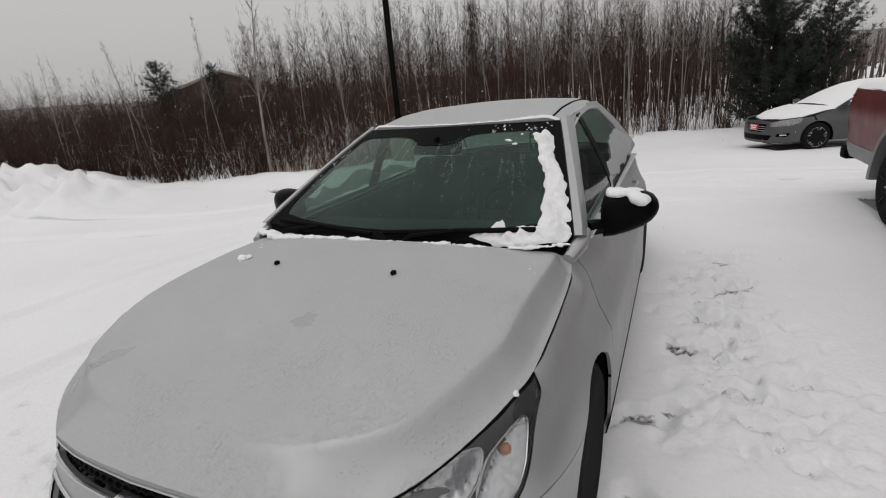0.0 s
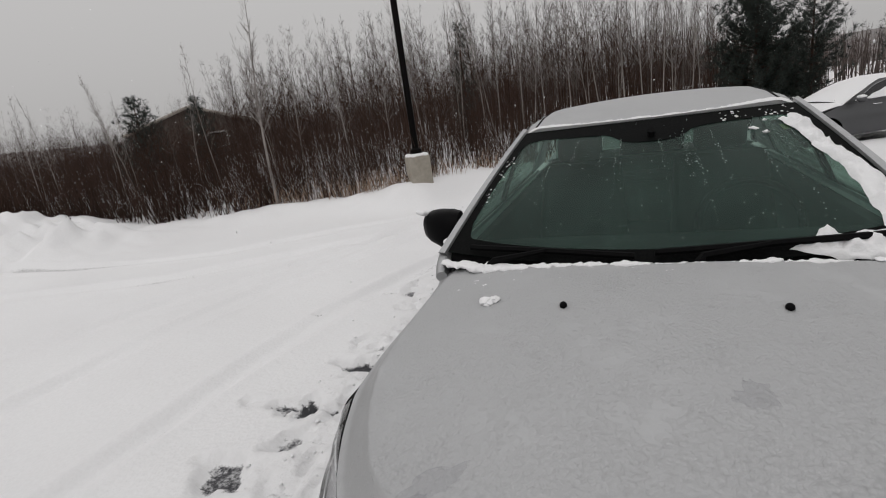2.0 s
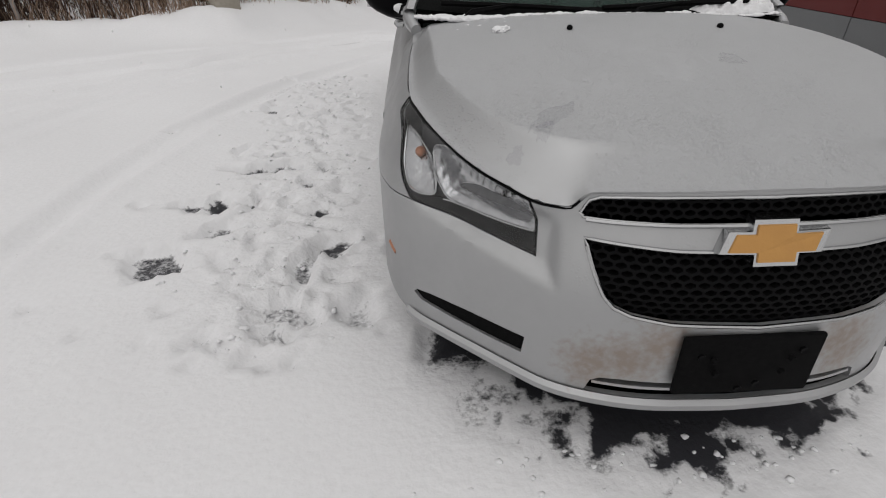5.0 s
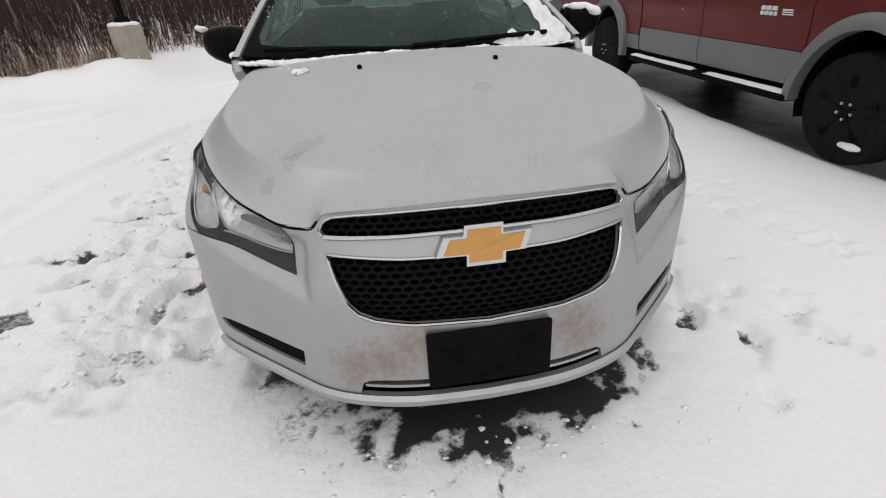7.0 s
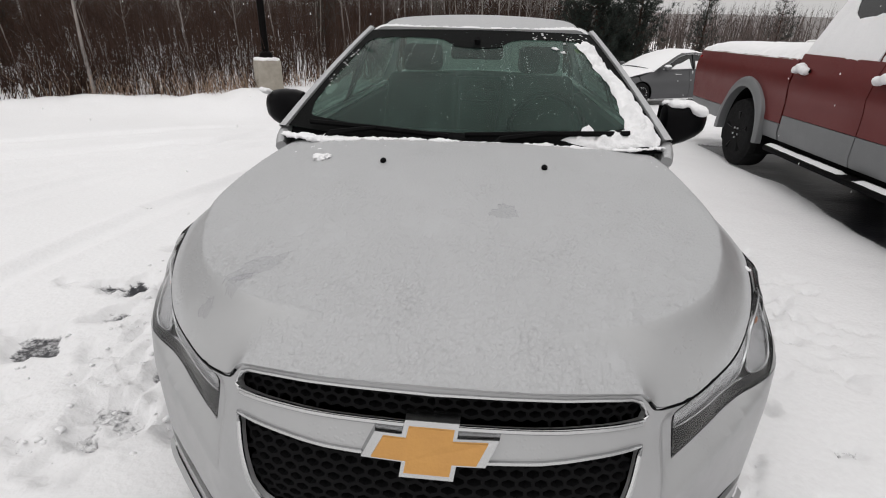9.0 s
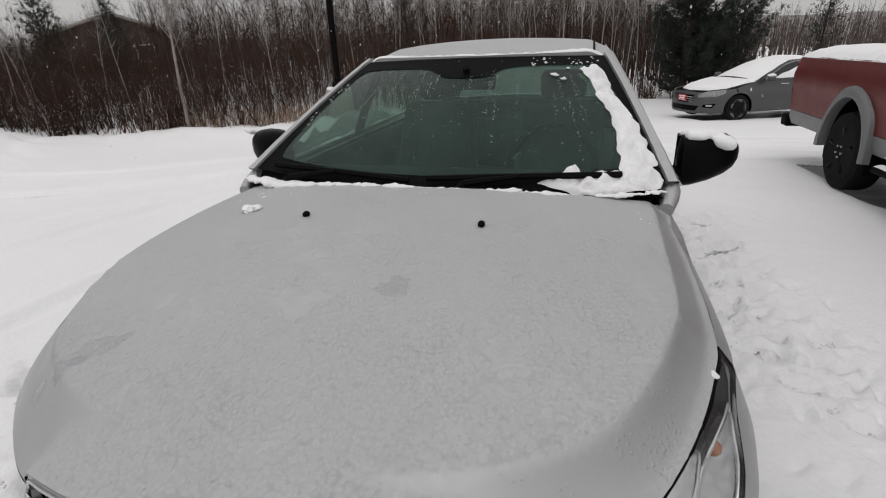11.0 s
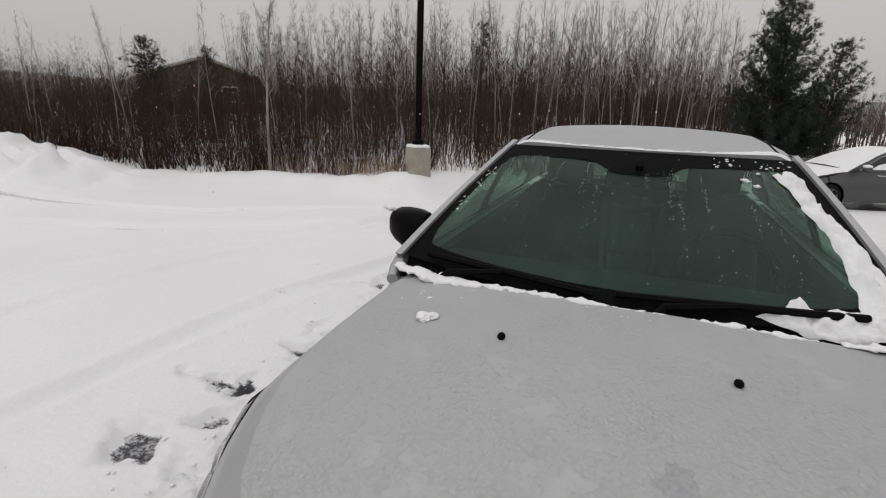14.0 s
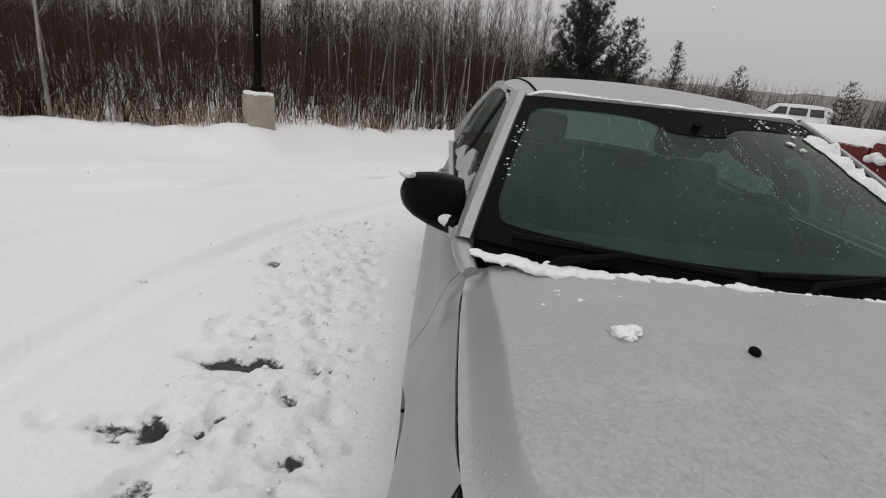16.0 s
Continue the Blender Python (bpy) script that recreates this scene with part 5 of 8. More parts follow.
# wheels
def saloon_wheel(centre, g):
    """A wheel as a mesh part: the tyre is the part, the rim sits in it."""
    r, b = TYRE_R, 0.105
    prof = [(-b, 0.215), (-b - 0.004, 0.25), (-b, 0.285), (-b * 0.85, r - 0.008), (-b * 0.5, r), (b * 0.5, r), (b * 0.85, r - 0.008), (b, 0.285), (b + 0.004, 0.25), (b, 0.215)]
    w = part("wheel", lathe(prof, "x", 44, centre), RUBBER, car, "black winter tyre")
    part("rim", lathe([(-b * g, 0.218), (b * g * 0.95, 0.218), (b * g * 0.95, 0.205), (b * 0.5 * g, 0.19), (b * 0.45 * g, 0.05), (b * 0.6 * g, 0.002)], "x", 44, centre), RIM_METAL, w, "grey steel rim")
    for k in range(7):
        a = 2 * math.pi * k / 7
        pts = [Vector(centre) + Vector((g * xx, rr * math.cos(a), rr * math.sin(a))) for xx, rr in ((0.07, 0.04), (0.075, 0.12), (0.085, 0.2))]
        part("spoke", tube(pts, 0.02, 6), RIM_METAL, w)


for y in (WHEEL_F, WHEEL_R):
    for g in (1, -1):
        saloon_wheel((g * 0.775, y, WHEEL_Z), g)
        rows = []
        for a in np.linspace(radians(-15), radians(195), 20):
            rows.append([Vector((g * x, y + rr * math.cos(a), WHEEL_Z + rr * math.sin(a))) for x, rr in ((0.875, ARCH_R), (0.80, ARCH_R + 0.012), (0.55, ARCH_R + 0.012), (0.55, 0.12))])
        part("wheel_arch", loft(rows), BLACK_PLASTIC, car, "black wheel arch liner")
part("underbody", box((-0.6, 0.25, 0.17), (0.6, 4.35, 0.33), 0.03), BLACK_PLASTIC, car)

# ---- cabin ----
part("dashboard", loft([[Vector((x, y, z)) for y, z in ((1.33, 0.93 - 0.05 * abs(x)), (1.55, 0.945), (1.75, 0.93), (1.86, 0.86), (1.84, 0.6), (1.84, 0.4))] for x in np.linspace(-0.72, 0.72, 13)]), CABIN, car, "dark grey dashboard")
part("cabin_floor", box((-0.72, 1.3, 0.34), (0.72, 3.7, 0.42), 0.02), CABIN, car)
part("rear_shelf", box((-0.68, 3.3, 0.86), (0.68, 3.9, 0.93), 0.02), CABIN, car)
part("headliner", patch([(x * 0.97, y * 0.985 + 0.045) for x, y in roof_outline], lambda x, y: Vector((x, y, roof_z(x, y) - 0.045)), 0.15, (0, 0, -1)), CABIN_LIGHT, car)
for g in (1, -1):
    part("door_card", box((g * 0.72 - 0.03, 1.5, 0.4), (g * 0.72 + 0.03, 3.3, 0.945), 0.02), CABIN, car)


def cabin_seat(x, y, w, back, name):
    seat = part(name, box((x - w / 2, y - 0.25, 0.45), (x + w / 2, y + 0.28, 0.60), 0.06, segments=3), CABIN, car, "dark fabric seat")
    bm = box((x - w / 2, y + 0.2, 0.55), (x + w / 2, y + 0.34, back), 0.05, segments=3)
    for v in bm.verts:
        v.co.y += 0.35 * (v.co.z - 0.55)
        if v.co.z > back - 0.2:
            v.co.x = x + (v.co.x - x) * 0.86
    part("backrest", bm, CABIN, seat)
    return seat


for x in (-0.36, 0.36):
    seat = cabin_seat(x, 2.28, 0.52, 1.10, "front_seat")
    part("headrest", box((x - 0.125, 2.66, 1.115), (x + 0.125, 2.76, 1.27), 0.04, segments=3), CABIN, seat)
cabin_seat(0, 3.02, 1.25, 1.02, "rear_bench")
part("steering_wheel", tube([Vector((0.36 + 0.185 * math.cos(a), 1.93 + 0.07 * math.sin(a), 0.90 + 0.17 * math.sin(a))) for a in np.linspace(0, 2 * math.pi, 30, endpoint=False)], 0.016, 8, True), BLACK_PLASTIC, car, "black steering wheel")
bm = box((-0.12, 1.86, 1.235), (0.12, 1.89, 1.30), 0.012)
part("inner_mirror", bm, BLACK_PLASTIC, car, "black rear-view mirror")
part("inner_mirror_stalk", tube([Vector((0, 1.87, 1.29)), Vector((0, 1.85, 1.325))], 0.015, 8), BLACK_PLASTIC, car)


# ---- snow lying on the silver car ----
def blanket(name, outline, surface, thick, label, seed, step=0.06, rough=0.012, out=(0, 0, 1), m=None, grain=7, edge=0.1, group=""):
    """A layer of snow lying on a surface: thick in the middle, thin at its edges."""
    pts = resample(outline, step)
    poly = np.array(pts)

    def shape(a, b):
        d = np.min(np.hypot(poly[:, 0] - a, poly[:, 1] - b))
        p = Vector(surface(a, b))
        h = thick * min(1.0, (d / (thick * 1.6))) ** 0.5 + (rough * noise.noise(Vector((a * grain, b * grain, seed))) + 0.4 * rough * noise.noise(Vector((a * grain * 3, b * grain * 3, seed)))) * smoothstep(d / edge)
        return p + Vector(out) * max(0.002, h)

    bm = patch(outline, shape, step, out, rim=0.0)
    ob = to_mesh(name, bm, SNOW, True, 80)
    if m:
        ob.matrix_basis = m
    return tagged(ob, label, "snow", group)


def wavy(rows, amount, seed, step=0.08):
    """An outline made uneven, at two scales."""
    pts = resample(rows, step)
    out = []
    for p in pts:
        wide = np.array((noise.noise(Vector((*(p * 5), seed))), noise.noise(Vector((*(p * 5), seed + 7)))))
        fine = np.array((noise.noise(Vector((*(p * 24), seed + 3))), noise.noise(Vector((*(p * 24), seed + 11)))))
        out.append(tuple(p + amount * (wide + 0.6 * fine)))
    return out


def snow_heap(name, points, radii, label, seed, flat=0.7, rough=0.35, voxel=0.008, group=""):
    ob = to_mesh(name, lump(points, radii, seed, flat, rough), SNOW)
    mod = ob.modifiers.new("joined", "REMESH")
    mod.mode, mod.voxel_size, mod.use_smooth_shade = "VOXEL", voxel, True
    soft = ob.modifiers.new("settled", "SMOOTH")
    soft.factor, soft.iterations = 0.6, 5
    return tagged(ob, label, "snow", group)


rng = random.Random(11)
NORMAL = Vector((0.0, -0.5, 0.86)).normalized()


def screen_snow(name, rows, thick, label, seed, rough=0.010, ragged=0.014, step=0.0095):
    """Snow sticking to the windscreen within an outline of (x, v)."""
    k = 0.65
    outline = wavy([(x * k, v * 0.8) for x, v in rows], ragged, seed, 0.02)
    return blanket(name, outline, lambda a, b: screen(a / k, b / 0.8, 0.002), thick, label, seed, step, rough, tuple(NORMAL), None, 34, 0.025)


screen_snow("snow_strip", [(0.84, 0.06), (0.862, 0.16), (0.868, 0.32), (0.850, 0.50), (0.838, 0.68), (0.800, 0.80), (0.775, 0.865), (0.82, 0.885), (0.845, 0.865), (0.87, 0.90), (0.905, 0.90), (0.935, 0.84), (0.955, 0.60), (0.975, 0.30), (0.985, 0.08)],
            0.026, "lumpy strip of wet snow along the windscreen's side", 1, 0.028, 0.024)
screen_snow("snow_slush", [(0.47, 0.012), (0.54, 0.045), (0.585, 0.105), (0.63, 0.125), (0.655, 0.085), (0.70, 0.07), (0.74, 0.095), (0.78, 0.075), (0.84, 0.085), (0.97, 0.075), (0.988, 0.0), (0.97, -0.045), (0.80, -0.045), (0.62, -0.03)],
            0.022, "scraped wet snow at the windscreen's foot", 2, 0.032, 0.024)
screen_snow("snow_clump", [(0.80, 0.00), (0.83, 0.07), (0.90, 0.10), (0.97, 0.085), (0.985, 0.01), (0.95, -0.03), (0.86, -0.03)], 0.038, "larger lump of snow at the windscreen's foot", 3, 0.036, 0.020)


REAR_X, REAR_Y = [0, 0.4, 0.62, 0.73, 0.76], [1.21, 1.235, 1.285, 1.335, 1.345]


def rear_y(x):
    """Where the bonnet ends."""
    return float(np.interp(abs(x), REAR_X, REAR_Y))


def ledge(x, y):
    e = rear_y(x)
    return (x, y, max(hood_z(x, min(y, e - 0.004)) + 0.001, 0.966))


def ledge_snow(x0, x1, before, behind, thick, label, seed):
    """Snow lying across the bonnet's rear edge, over the gutter behind it."""
    r = random.Random(seed)
    pts, rad = [], []
    for k in range(int((x1 - x0) * 420)):
        u = r.random()
        x = x0 + (x1 - x0) * u
        swell = math.sin(math.pi * (0.06 + 0.88 * u)) ** 0.5 * (0.65 + 0.5 * noise.noise(Vector((x * 16, seed, 0))))
        y = rear_y(x) + r.uniform(-before, behind) * swell
        size = thick * r.uniform(0.35, 0.75) * swell
        p = Vector(ledge(x, y))
        pts.append(p + Vector((0, 0, size * 0.15)))
        rad.append(max(size, 0.004))
    snow_heap("snow_line", pts, rad, label, seed, 0.75, 0.5, 0.0045)


ledge_snow(-0.755, -0.41, 0.070, 0.030, 0.040, "small bank of snow at the windscreen's corner", 4)
ledge_snow(-0.44, -0.26, 0.034, 0.018, 0.023, "broken line of snow along the bonnet's rear edge", 5)
ledge_snow(-0.27, -0.02, 0.028, 0.016, 0.021, "broken line of snow along the bonnet's rear edge", 6)
ledge_snow(-0.02, 0.15, 0.014, 0.010, 0.012, "broken line of snow along the bonnet's rear edge", 16)
ledge_snow(0.17, 0.50, 0.020, 0.014, 0.019, "broken line of snow along the bonnet's rear edge", 7)
ledge_snow(0.53, 0.75, 0.022, 0.030, 0.022, "broken line of snow along the bonnet's rear edge", 8)
front = [(x, 1.990 + 0.155 * (x / 0.555) ** 2) for x in np.linspace(-0.545, 0.545, 24)]
back = [(x, y + 0.016 + 0.030 * smoothstep((x - 0.25) / 0.2) + 0.012 * smoothstep((-0.3 - x) / 0.1)) for x, y in front]
blanket("snow_line", wavy(front + back[::-1], 0.005, 9, 0.015), lambda x, y: (x, y, roof_z(x, y) + 0.002), 0.012, "thin line of snow along the roof's front edge", 9, 0.012, 0.005, (0, -0.3, 0.95), None, 30, 0.02)


def scattered(rows, label, seed, flat=0.5):
    for n, (p, r) in enumerate(rows):
        bm = lump([p], [r], seed + n, flat, 0.6, 3)
        tagged(to_mesh("snow_clump", bm, SNOW), label, "snow", "snow clumps on the car")


def hood_point(x, y, up=0.0):
    return Vector((x, y, hood_z(x, y) + up))


chunk = lump([hood_point(-0.480, 0.955, 0.008), hood_point(-0.455, 0.962, 0.008), hood_point(-0.468, 0.945, 0.004)], [0.019, 0.016, 0.014], 77, 0.6, 0.45, 3)
tagged(to_mesh("snow_clump", chunk, SNOW), "fist-sized flat clump of snow on the bonnet", "snow", "snow clumps on the car")
rows = []
for k in range(26):
    x, y = rng.uniform(-0.68, 0.68), 1.19 - abs(rng.gauss(0, 0.05))
    rows.append((hood_point(x, y, 0.001), rng.uniform(0.0015, 0.004)))
rows += [(hood_point(-0.60, 1.08, -0.002), 0.008), (hood_point(-0.52, 1.10, -0.002), 0.011), (hood_point(-0.56, 1.15, -0.002), 0.009), (hood_point(0.60, 1.09, -0.002), 0.007), (hood_point(0.755, 0.60, 0.0), 0.010)]
scattered(rows, "small crumb of snow on the bonnet", 200)
rows = [(screen(0.60, 0.80, 0.004), 0.011), (screen(0.615, 0.79, 0.004), 0.009), (screen(0.655, 0.755, 0.004), 0.011), (screen(0.70, 0.86, 0.004), 0.007)]
rows += [(screen(0.45 + 0.5 * rng.random(), 0.9 + 0.08 * rng.random(), 0.003), rng.uniform(0.002, 0.006)) for _ in range(26)]
rows += [(screen(-0.985 + 0.02 * rng.random() + 0.05 * abs(rng.gauss(0, 0.5)), 0.32 + 0.42 * rng.random(), 0.002), rng.uniform(0.0015, 0.005)) for _ in range(30)]
scattered(rows, "small crumb of snow on the windscreen", 300)

# frozen drops on the windscreen, many in runs down the glass
drops = bmesh.new()
runs = [(rng.uniform(-0.85, 0.82), rng.uniform(0.55, 0.9)) for _ in range(17)]
for k in range(620):
    if k < 480:
        rx, top = runs[k % len(runs)]
        v = top - abs(rng.gauss(0, 0.22))
        x = rx + 0.03 * (top - v) + rng.gauss(0, 0.006)
    else:
        x, v = rng.uniform(-0.9, 0.82), rng.uniform(0.12, 0.97)
    if 0.1 < v < 0.98:
        bmesh.ops.create_icosphere(drops, subdivisions=1, radius=rng.choice((0.0008, 0.0011, 0.0014, 0.002)), matrix=Matrix.Translation(screen(x, v, 0.0045)))
tagged(to_mesh("frozen_droplets", drops, DROPLET), "frozen droplets scattered over the windscreen", "droplets", kind="stuff")

# caps on the door mirrors
pts, rad = [], []
for k in range(26):
    x = 0.835 + 0.14 * rng.random()
    pts.append(Vector((x, 1.675 + rng.uniform(-0.045, 0.05), 1.088 - 0.45 * max(0, x - 0.92) + rng.uniform(-0.003, 0.006))))
    rad.append(rng.uniform(0.022, 0.031))
snow_heap("snow_mound", pts, rad, "thick cap of snow on the door mirror", 6, 0.75, 0.25)
pts = [Vector((-0.80 - 0.03 * rng.random(), 1.60 + 0.05 * rng.random(), 0.955 + 0.02 * rng.random())) for _ in range(14)]
snow_heap("snow_mound", pts, [rng.uniform(0.016, 0.028) for _ in pts], "little snow on the door mirror's foot", 7, 0.8, 0.3)
pts = [Vector((-0.935 - 0.04 * rng.random(), 1.66 + 0.05 * rng.random(), 1.075 + 0.02 * rng.random())) for _ in range(10)]
snow_heap("snow_mound", pts, [rng.uniform(0.010, 0.018) for _ in pts], "patch of snow on the door mirror", 8, 0.8, 0.3)
CRUSTS = {1: [(2.30, 0.985), (2.42, 1.02), (2.52, 1.07), (2.70, 1.09), (2.85, 1.16), (3.05, 1.17), (3.3, 1.18), (3.6, 1.1), (3.8, 1.03), (3.3, 0.985)],
          -1: [(1.66, 0.975), (1.70, 1.03), (1.78, 1.02), (1.86, 1.07), (2.0, 1.05), (2.1, 1.10), (2.3, 1.09), (2.4, 1.05), (2.6, 1.06), (2.8, 1.03), (3.0, 0.99)]}
for g, outline in CRUSTS.items():
    ob = wing(wavy(outline, 0.03, 60 + g, 0.03), "snow_film", THIN_SNOW, g, 0.007, 0.005, 0.025)
    ob.parent = None
    for v in ob.data.vertices:
        v.co.x += g * 0.005 * noise.noise(v.co * 9) + g * 0.003 * noise.noise(v.co * 30)
    tagged(ob, "crust of snow stuck on the car's side windows", "snow", "snow crusts")


# thin frozen puddles on the bonnet
def ice_patch(cx, cy, rx, ry, seed, turn=0.0):
    pts = []
    for k in range(40):
        a = 2 * math.pi * k / 40
        r = 1 + 0.7 * noise.noise(Vector((math.cos(a) * 1.3, math.sin(a) * 1.3, seed))) + 0.4 * noise.noise(Vector((math.cos(a) * 4, math.sin(a) * 4, seed + 9)))
        u, v = rx * r * math.cos(a), ry * r * math.sin(a)
        pts.append((cx + u * math.cos(turn) - v * math.sin(turn), cy + u * math.sin(turn) + v * math.cos(turn)))
    bm = patch(pts, lambda x, y: hood_point(x, y, 0.0), 0.02, (0, 0, 1), rim=0.0015, lift=0.0038)
    tagged(to_mesh("ice_patch", bm, ICE), "thin frozen puddle on the silver bonnet", "ice", "frozen puddles")


ice_patch(0.13, 0.60, 0.034, 0.034, 1)
ice_patch(-0.42, 0.36, 0.060, 0.022, 2.3, 0.5)
ice_patch(-0.46, 0.31, 0.030, 0.016, 8.3, 0.9)
ice_patch(-0.53, 0.29, 0.022, 0.015, 3.1)


# ---- the pickup truck beside it ----
RED = paint_material("red_paint", (0.115, 0.013, 0.012), 0.3, 0.35, beads=0.6)
TRUCK_GREY = paint_material("grey_lower_paint", (0.17, 0.175, 0.18), 0.4, 0.4, beads=0.4)
GREY_PAINT = paint_material("dark_grey_paint", (0.085, 0.086, 0.09), 0.3, 0.6, beads=0.3)
DARK_GLASS = material("dark_window", (0.012, 0.013, 0.014), 0.12, grain=0.3, grain_size=8)
LAMP_GREY = material("grey_lamp", (0.16, 0.16, 0.165), 0.25, grain=0.5, grain_size=25, tint=(0.4, 0.4, 0.4))
PLATE_RED = material("red_plate", (0.45, 0.02, 0.03), 0.4, grain=0.2, grain_size=60)
WHITE_PRINT = material("white_print", (0.72, 0.72, 0.72), 0.4, grain=0.2, grain_size=80)
truck = thing("pickup_truck", "red and grey pickup truck with snow on bed and windows", "truck", TRUCK_M)
T_FRONT, T_AXLE, T_R, T_HUB, T_ARCH = 0.06, 3.6, 0.365, 0.355, 0.43


def truck_x(y, z):
    """Side of the truck facing the car: 0 at its widest, leaning in above the sills."""
    d = 0.03 + 0.05 * smoothstep((z - 0.95) / 0.2) + 0.07 * smoothstep((0.5 - z) / 0.2)
    d -= 0.02 * math.exp(-((z - 0.86) / 0.07) ** 2)
    return d + 0.10 * smoothstep((-0.62 - y) / 0.35) ** 2


def t_panel(name, rows, mat, label="", holes=(), lift=0.0, rim=0.015, step=0.09, parent=None):
    return part(name, patch(rows, lambda y, z: Vector((truck_x(y, z), y, z)), step, (-1, 0, 0), holes, rim=rim, lift=lift), mat, parent or truck, label)


def t_arc(cy, r, a0, a1, n=16):
    return arc(cy, T_HUB, r, a0, a1, n)


front_arch, rear_arch = t_arc(T_FRONT, T_ARCH, 155, 25), t_arc(T_AXLE, T_ARCH, 155, 25)
t_panel("front_fender", [(-0.93, 0.60), (-0.93, 0.83), (-0.88, 0.93), (-0.5, 0.985), (0.5, 1.035), (0.5, 0.565)] + front_arch[::-1], RED)
t_panel("front_door", [(0.508, 0.63), (0.508, 1.04), (1.45, 1.085), (1.45, 0.63)], RED)
t_panel("rear_door", [(1.46, 0.63), (1.46, 1.085), (2.58, 1.095), (2.58, 0.63)], RED)
t_panel("bed_side", [(2.61, 0.56), (2.61, 1.055), (4.72, 1.055), (4.74, 0.80), (4.70, 0.56), (T_AXLE + 0.40, 0.56)] + rear_arch[::-1] + [(T_AXLE - 0.40, 0.56)], RED)
for a, b in ((0.508, 1.45), (1.46, 2.58)):
    t_panel("lower_door_panel", [(a, 0.42), (a, 0.625), (b, 0.625), (b, 0.42)], TRUCK_GREY, "grey lower panel")
t_panel("lower_bed_panel", [(2.61, 0.42), (2.61, 0.555), (T_AXLE - 0.42, 0.555), (T_AXLE - 0.44, 0.42)], TRUCK_GREY, "grey lower panel")
t_panel("lower_bed_panel", [(T_AXLE + 0.44, 0.42), (T_AXLE + 0.42, 0.555), (4.70, 0.555), (4.66, 0.42)], TRUCK_GREY, "grey lower panel")
t_panel("front_bumper_end", [(-0.95, 0.36), (-0.95, 0.595), (-0.45, 0.595), (-0.43, 0.36)], TRUCK_GREY, "grey bumper end", lift=0.015, rim=0.05)
for cy in (T_FRONT, T_AXLE):
    rows = []
    for a in np.linspace(radians(-3), radians(183), 26):
        c, s = math.cos(a), math.sin(a)
        rows.append([Vector((x, cy + r * c, T_HUB + r * s * 1.02)) for x, r in ((0.05, T_ARCH + 0.085), (-0.005, T_ARCH + 0.075), (-0.03, T_ARCH + 0.035), (-0.025, T_ARCH - 0.005), (0.06, T_ARCH - 0.01))])
    part("wheel_flare", loft(rows), TRUCK_GREY, truck, "grey plastic wheel flare")
    rows = [[Vector((x, cy + r * math.cos(a), T_HUB + r * math.sin(a))) for x, r in ((0.05, T_ARCH), (0.5, T_ARCH), (0.5, 0.1))] for a in np.linspace(radians(-20), radians(200), 18)]
    part("wheel_arch", loft(rows), BLACK_PLASTIC, truck)
    for g, x in ((-1, 0.135), (1, 1.80)):
        c = (x, cy, T_HUB)
        b, r = 0.125, T_R
        w = part("wheel", lathe([(-b, 0.24), (-b - 0.006, 0.30), (-b, r - 0.05), (-b * 0.85, r - 0.012), (-b * 0.5, r), (b * 0.5, r), (b * 0.85, r - 0.012), (b, r - 0.05), (b + 0.006, 0.30), (b, 0.24)], "x", 44, c), RUBBER, truck, "large black tyre")
        part("rim", lathe([(g * b * 0.9, 0.245), (g * b * 0.8, 0.225), (g * b * 0.15, 0.2), (g * b * 0.1, 0.002)], "x", 40, c), BLACK_PLASTIC, w, "black alloy rim")
        for k in range(5):
            a = 2 * math.pi * k / 5 + 0.3
            pts = [Vector(c) + Vector((g * xx, rr * math.cos(a), rr * math.sin(a))) for xx, rr in ((0.085, 0.03), (0.09, 0.12), (0.10, 0.225))]
            part("spoke", tube(pts, 0.03, 6, radii=[0.045, 0.036, 0.042]), GLOSS_BLACK, w)
            part("wheel_nut", lathe([(0, 0.001), (0, 0.011), (g * 0.012, 0.011)], "x", 6, tuple(Vector(c) + Vector((g * 0.125, 0.055 * math.cos(a + 0.6), 0.055 * math.sin(a + 0.6))))), RIM_METAL, w)
part("bed_gap", box((0.075, 2.585, 0.44), (0.12, 2.612, 1.08), 0.004), GLOSS_BLACK, truck)
part("running_board", box((-0.05, 0.50, 0.315), (0.14, 2.66, 0.365), 0.02), BLACK_PLASTIC, truck, "black running board")
part("rocker", box((0.10, 0.44, 0.36), (1.8, 2.7, 0.47), 0.03), BLACK_PLASTIC, truck)
part("chassis", box((0.45, -0.7, 0.36), (1.5, 4.6, 0.52), 0.03), BLACK_PLASTIC, truck)
part("far_side", box((1.80, -0.85, 0.45), (1.94, 4.7, 1.05), 0.04), RED, truck)
part("bed_floor", box((0.08, 2.62, 0.55), (1.88, 4.7, 0.62), 0.02), BLACK_PLASTIC, truck)
part("tailgate", box((0.07, 4.68, 0.55), (1.88, 4.745, 1.05), 0.02), RED, truck)
part("rear_bumper", box((0.03, 4.74, 0.36), (1.92, 4.92, 0.50), 0.03), BLACK_PLASTIC, truck, "dark rear bumper")
part("tail_lamp", box((0.03, 4.66, 0.70), (0.12, 4.755, 1.0), 0.02), material("red_lens", (0.25, 0.01, 0.012), 0.2, grain=0.3, grain_size=40), truck, "red tail lamp")
part("bed_front_wall", box((0.08, 2.60, 0.5), (1.88, 2.64, 1.05), 0.01), RED, truck)
# cab: windows lean in towards the roof
def cab_x(z):
    return 0.085 + 0.24 * max(0, (z - 1.08) / 0.53) ** 1.1


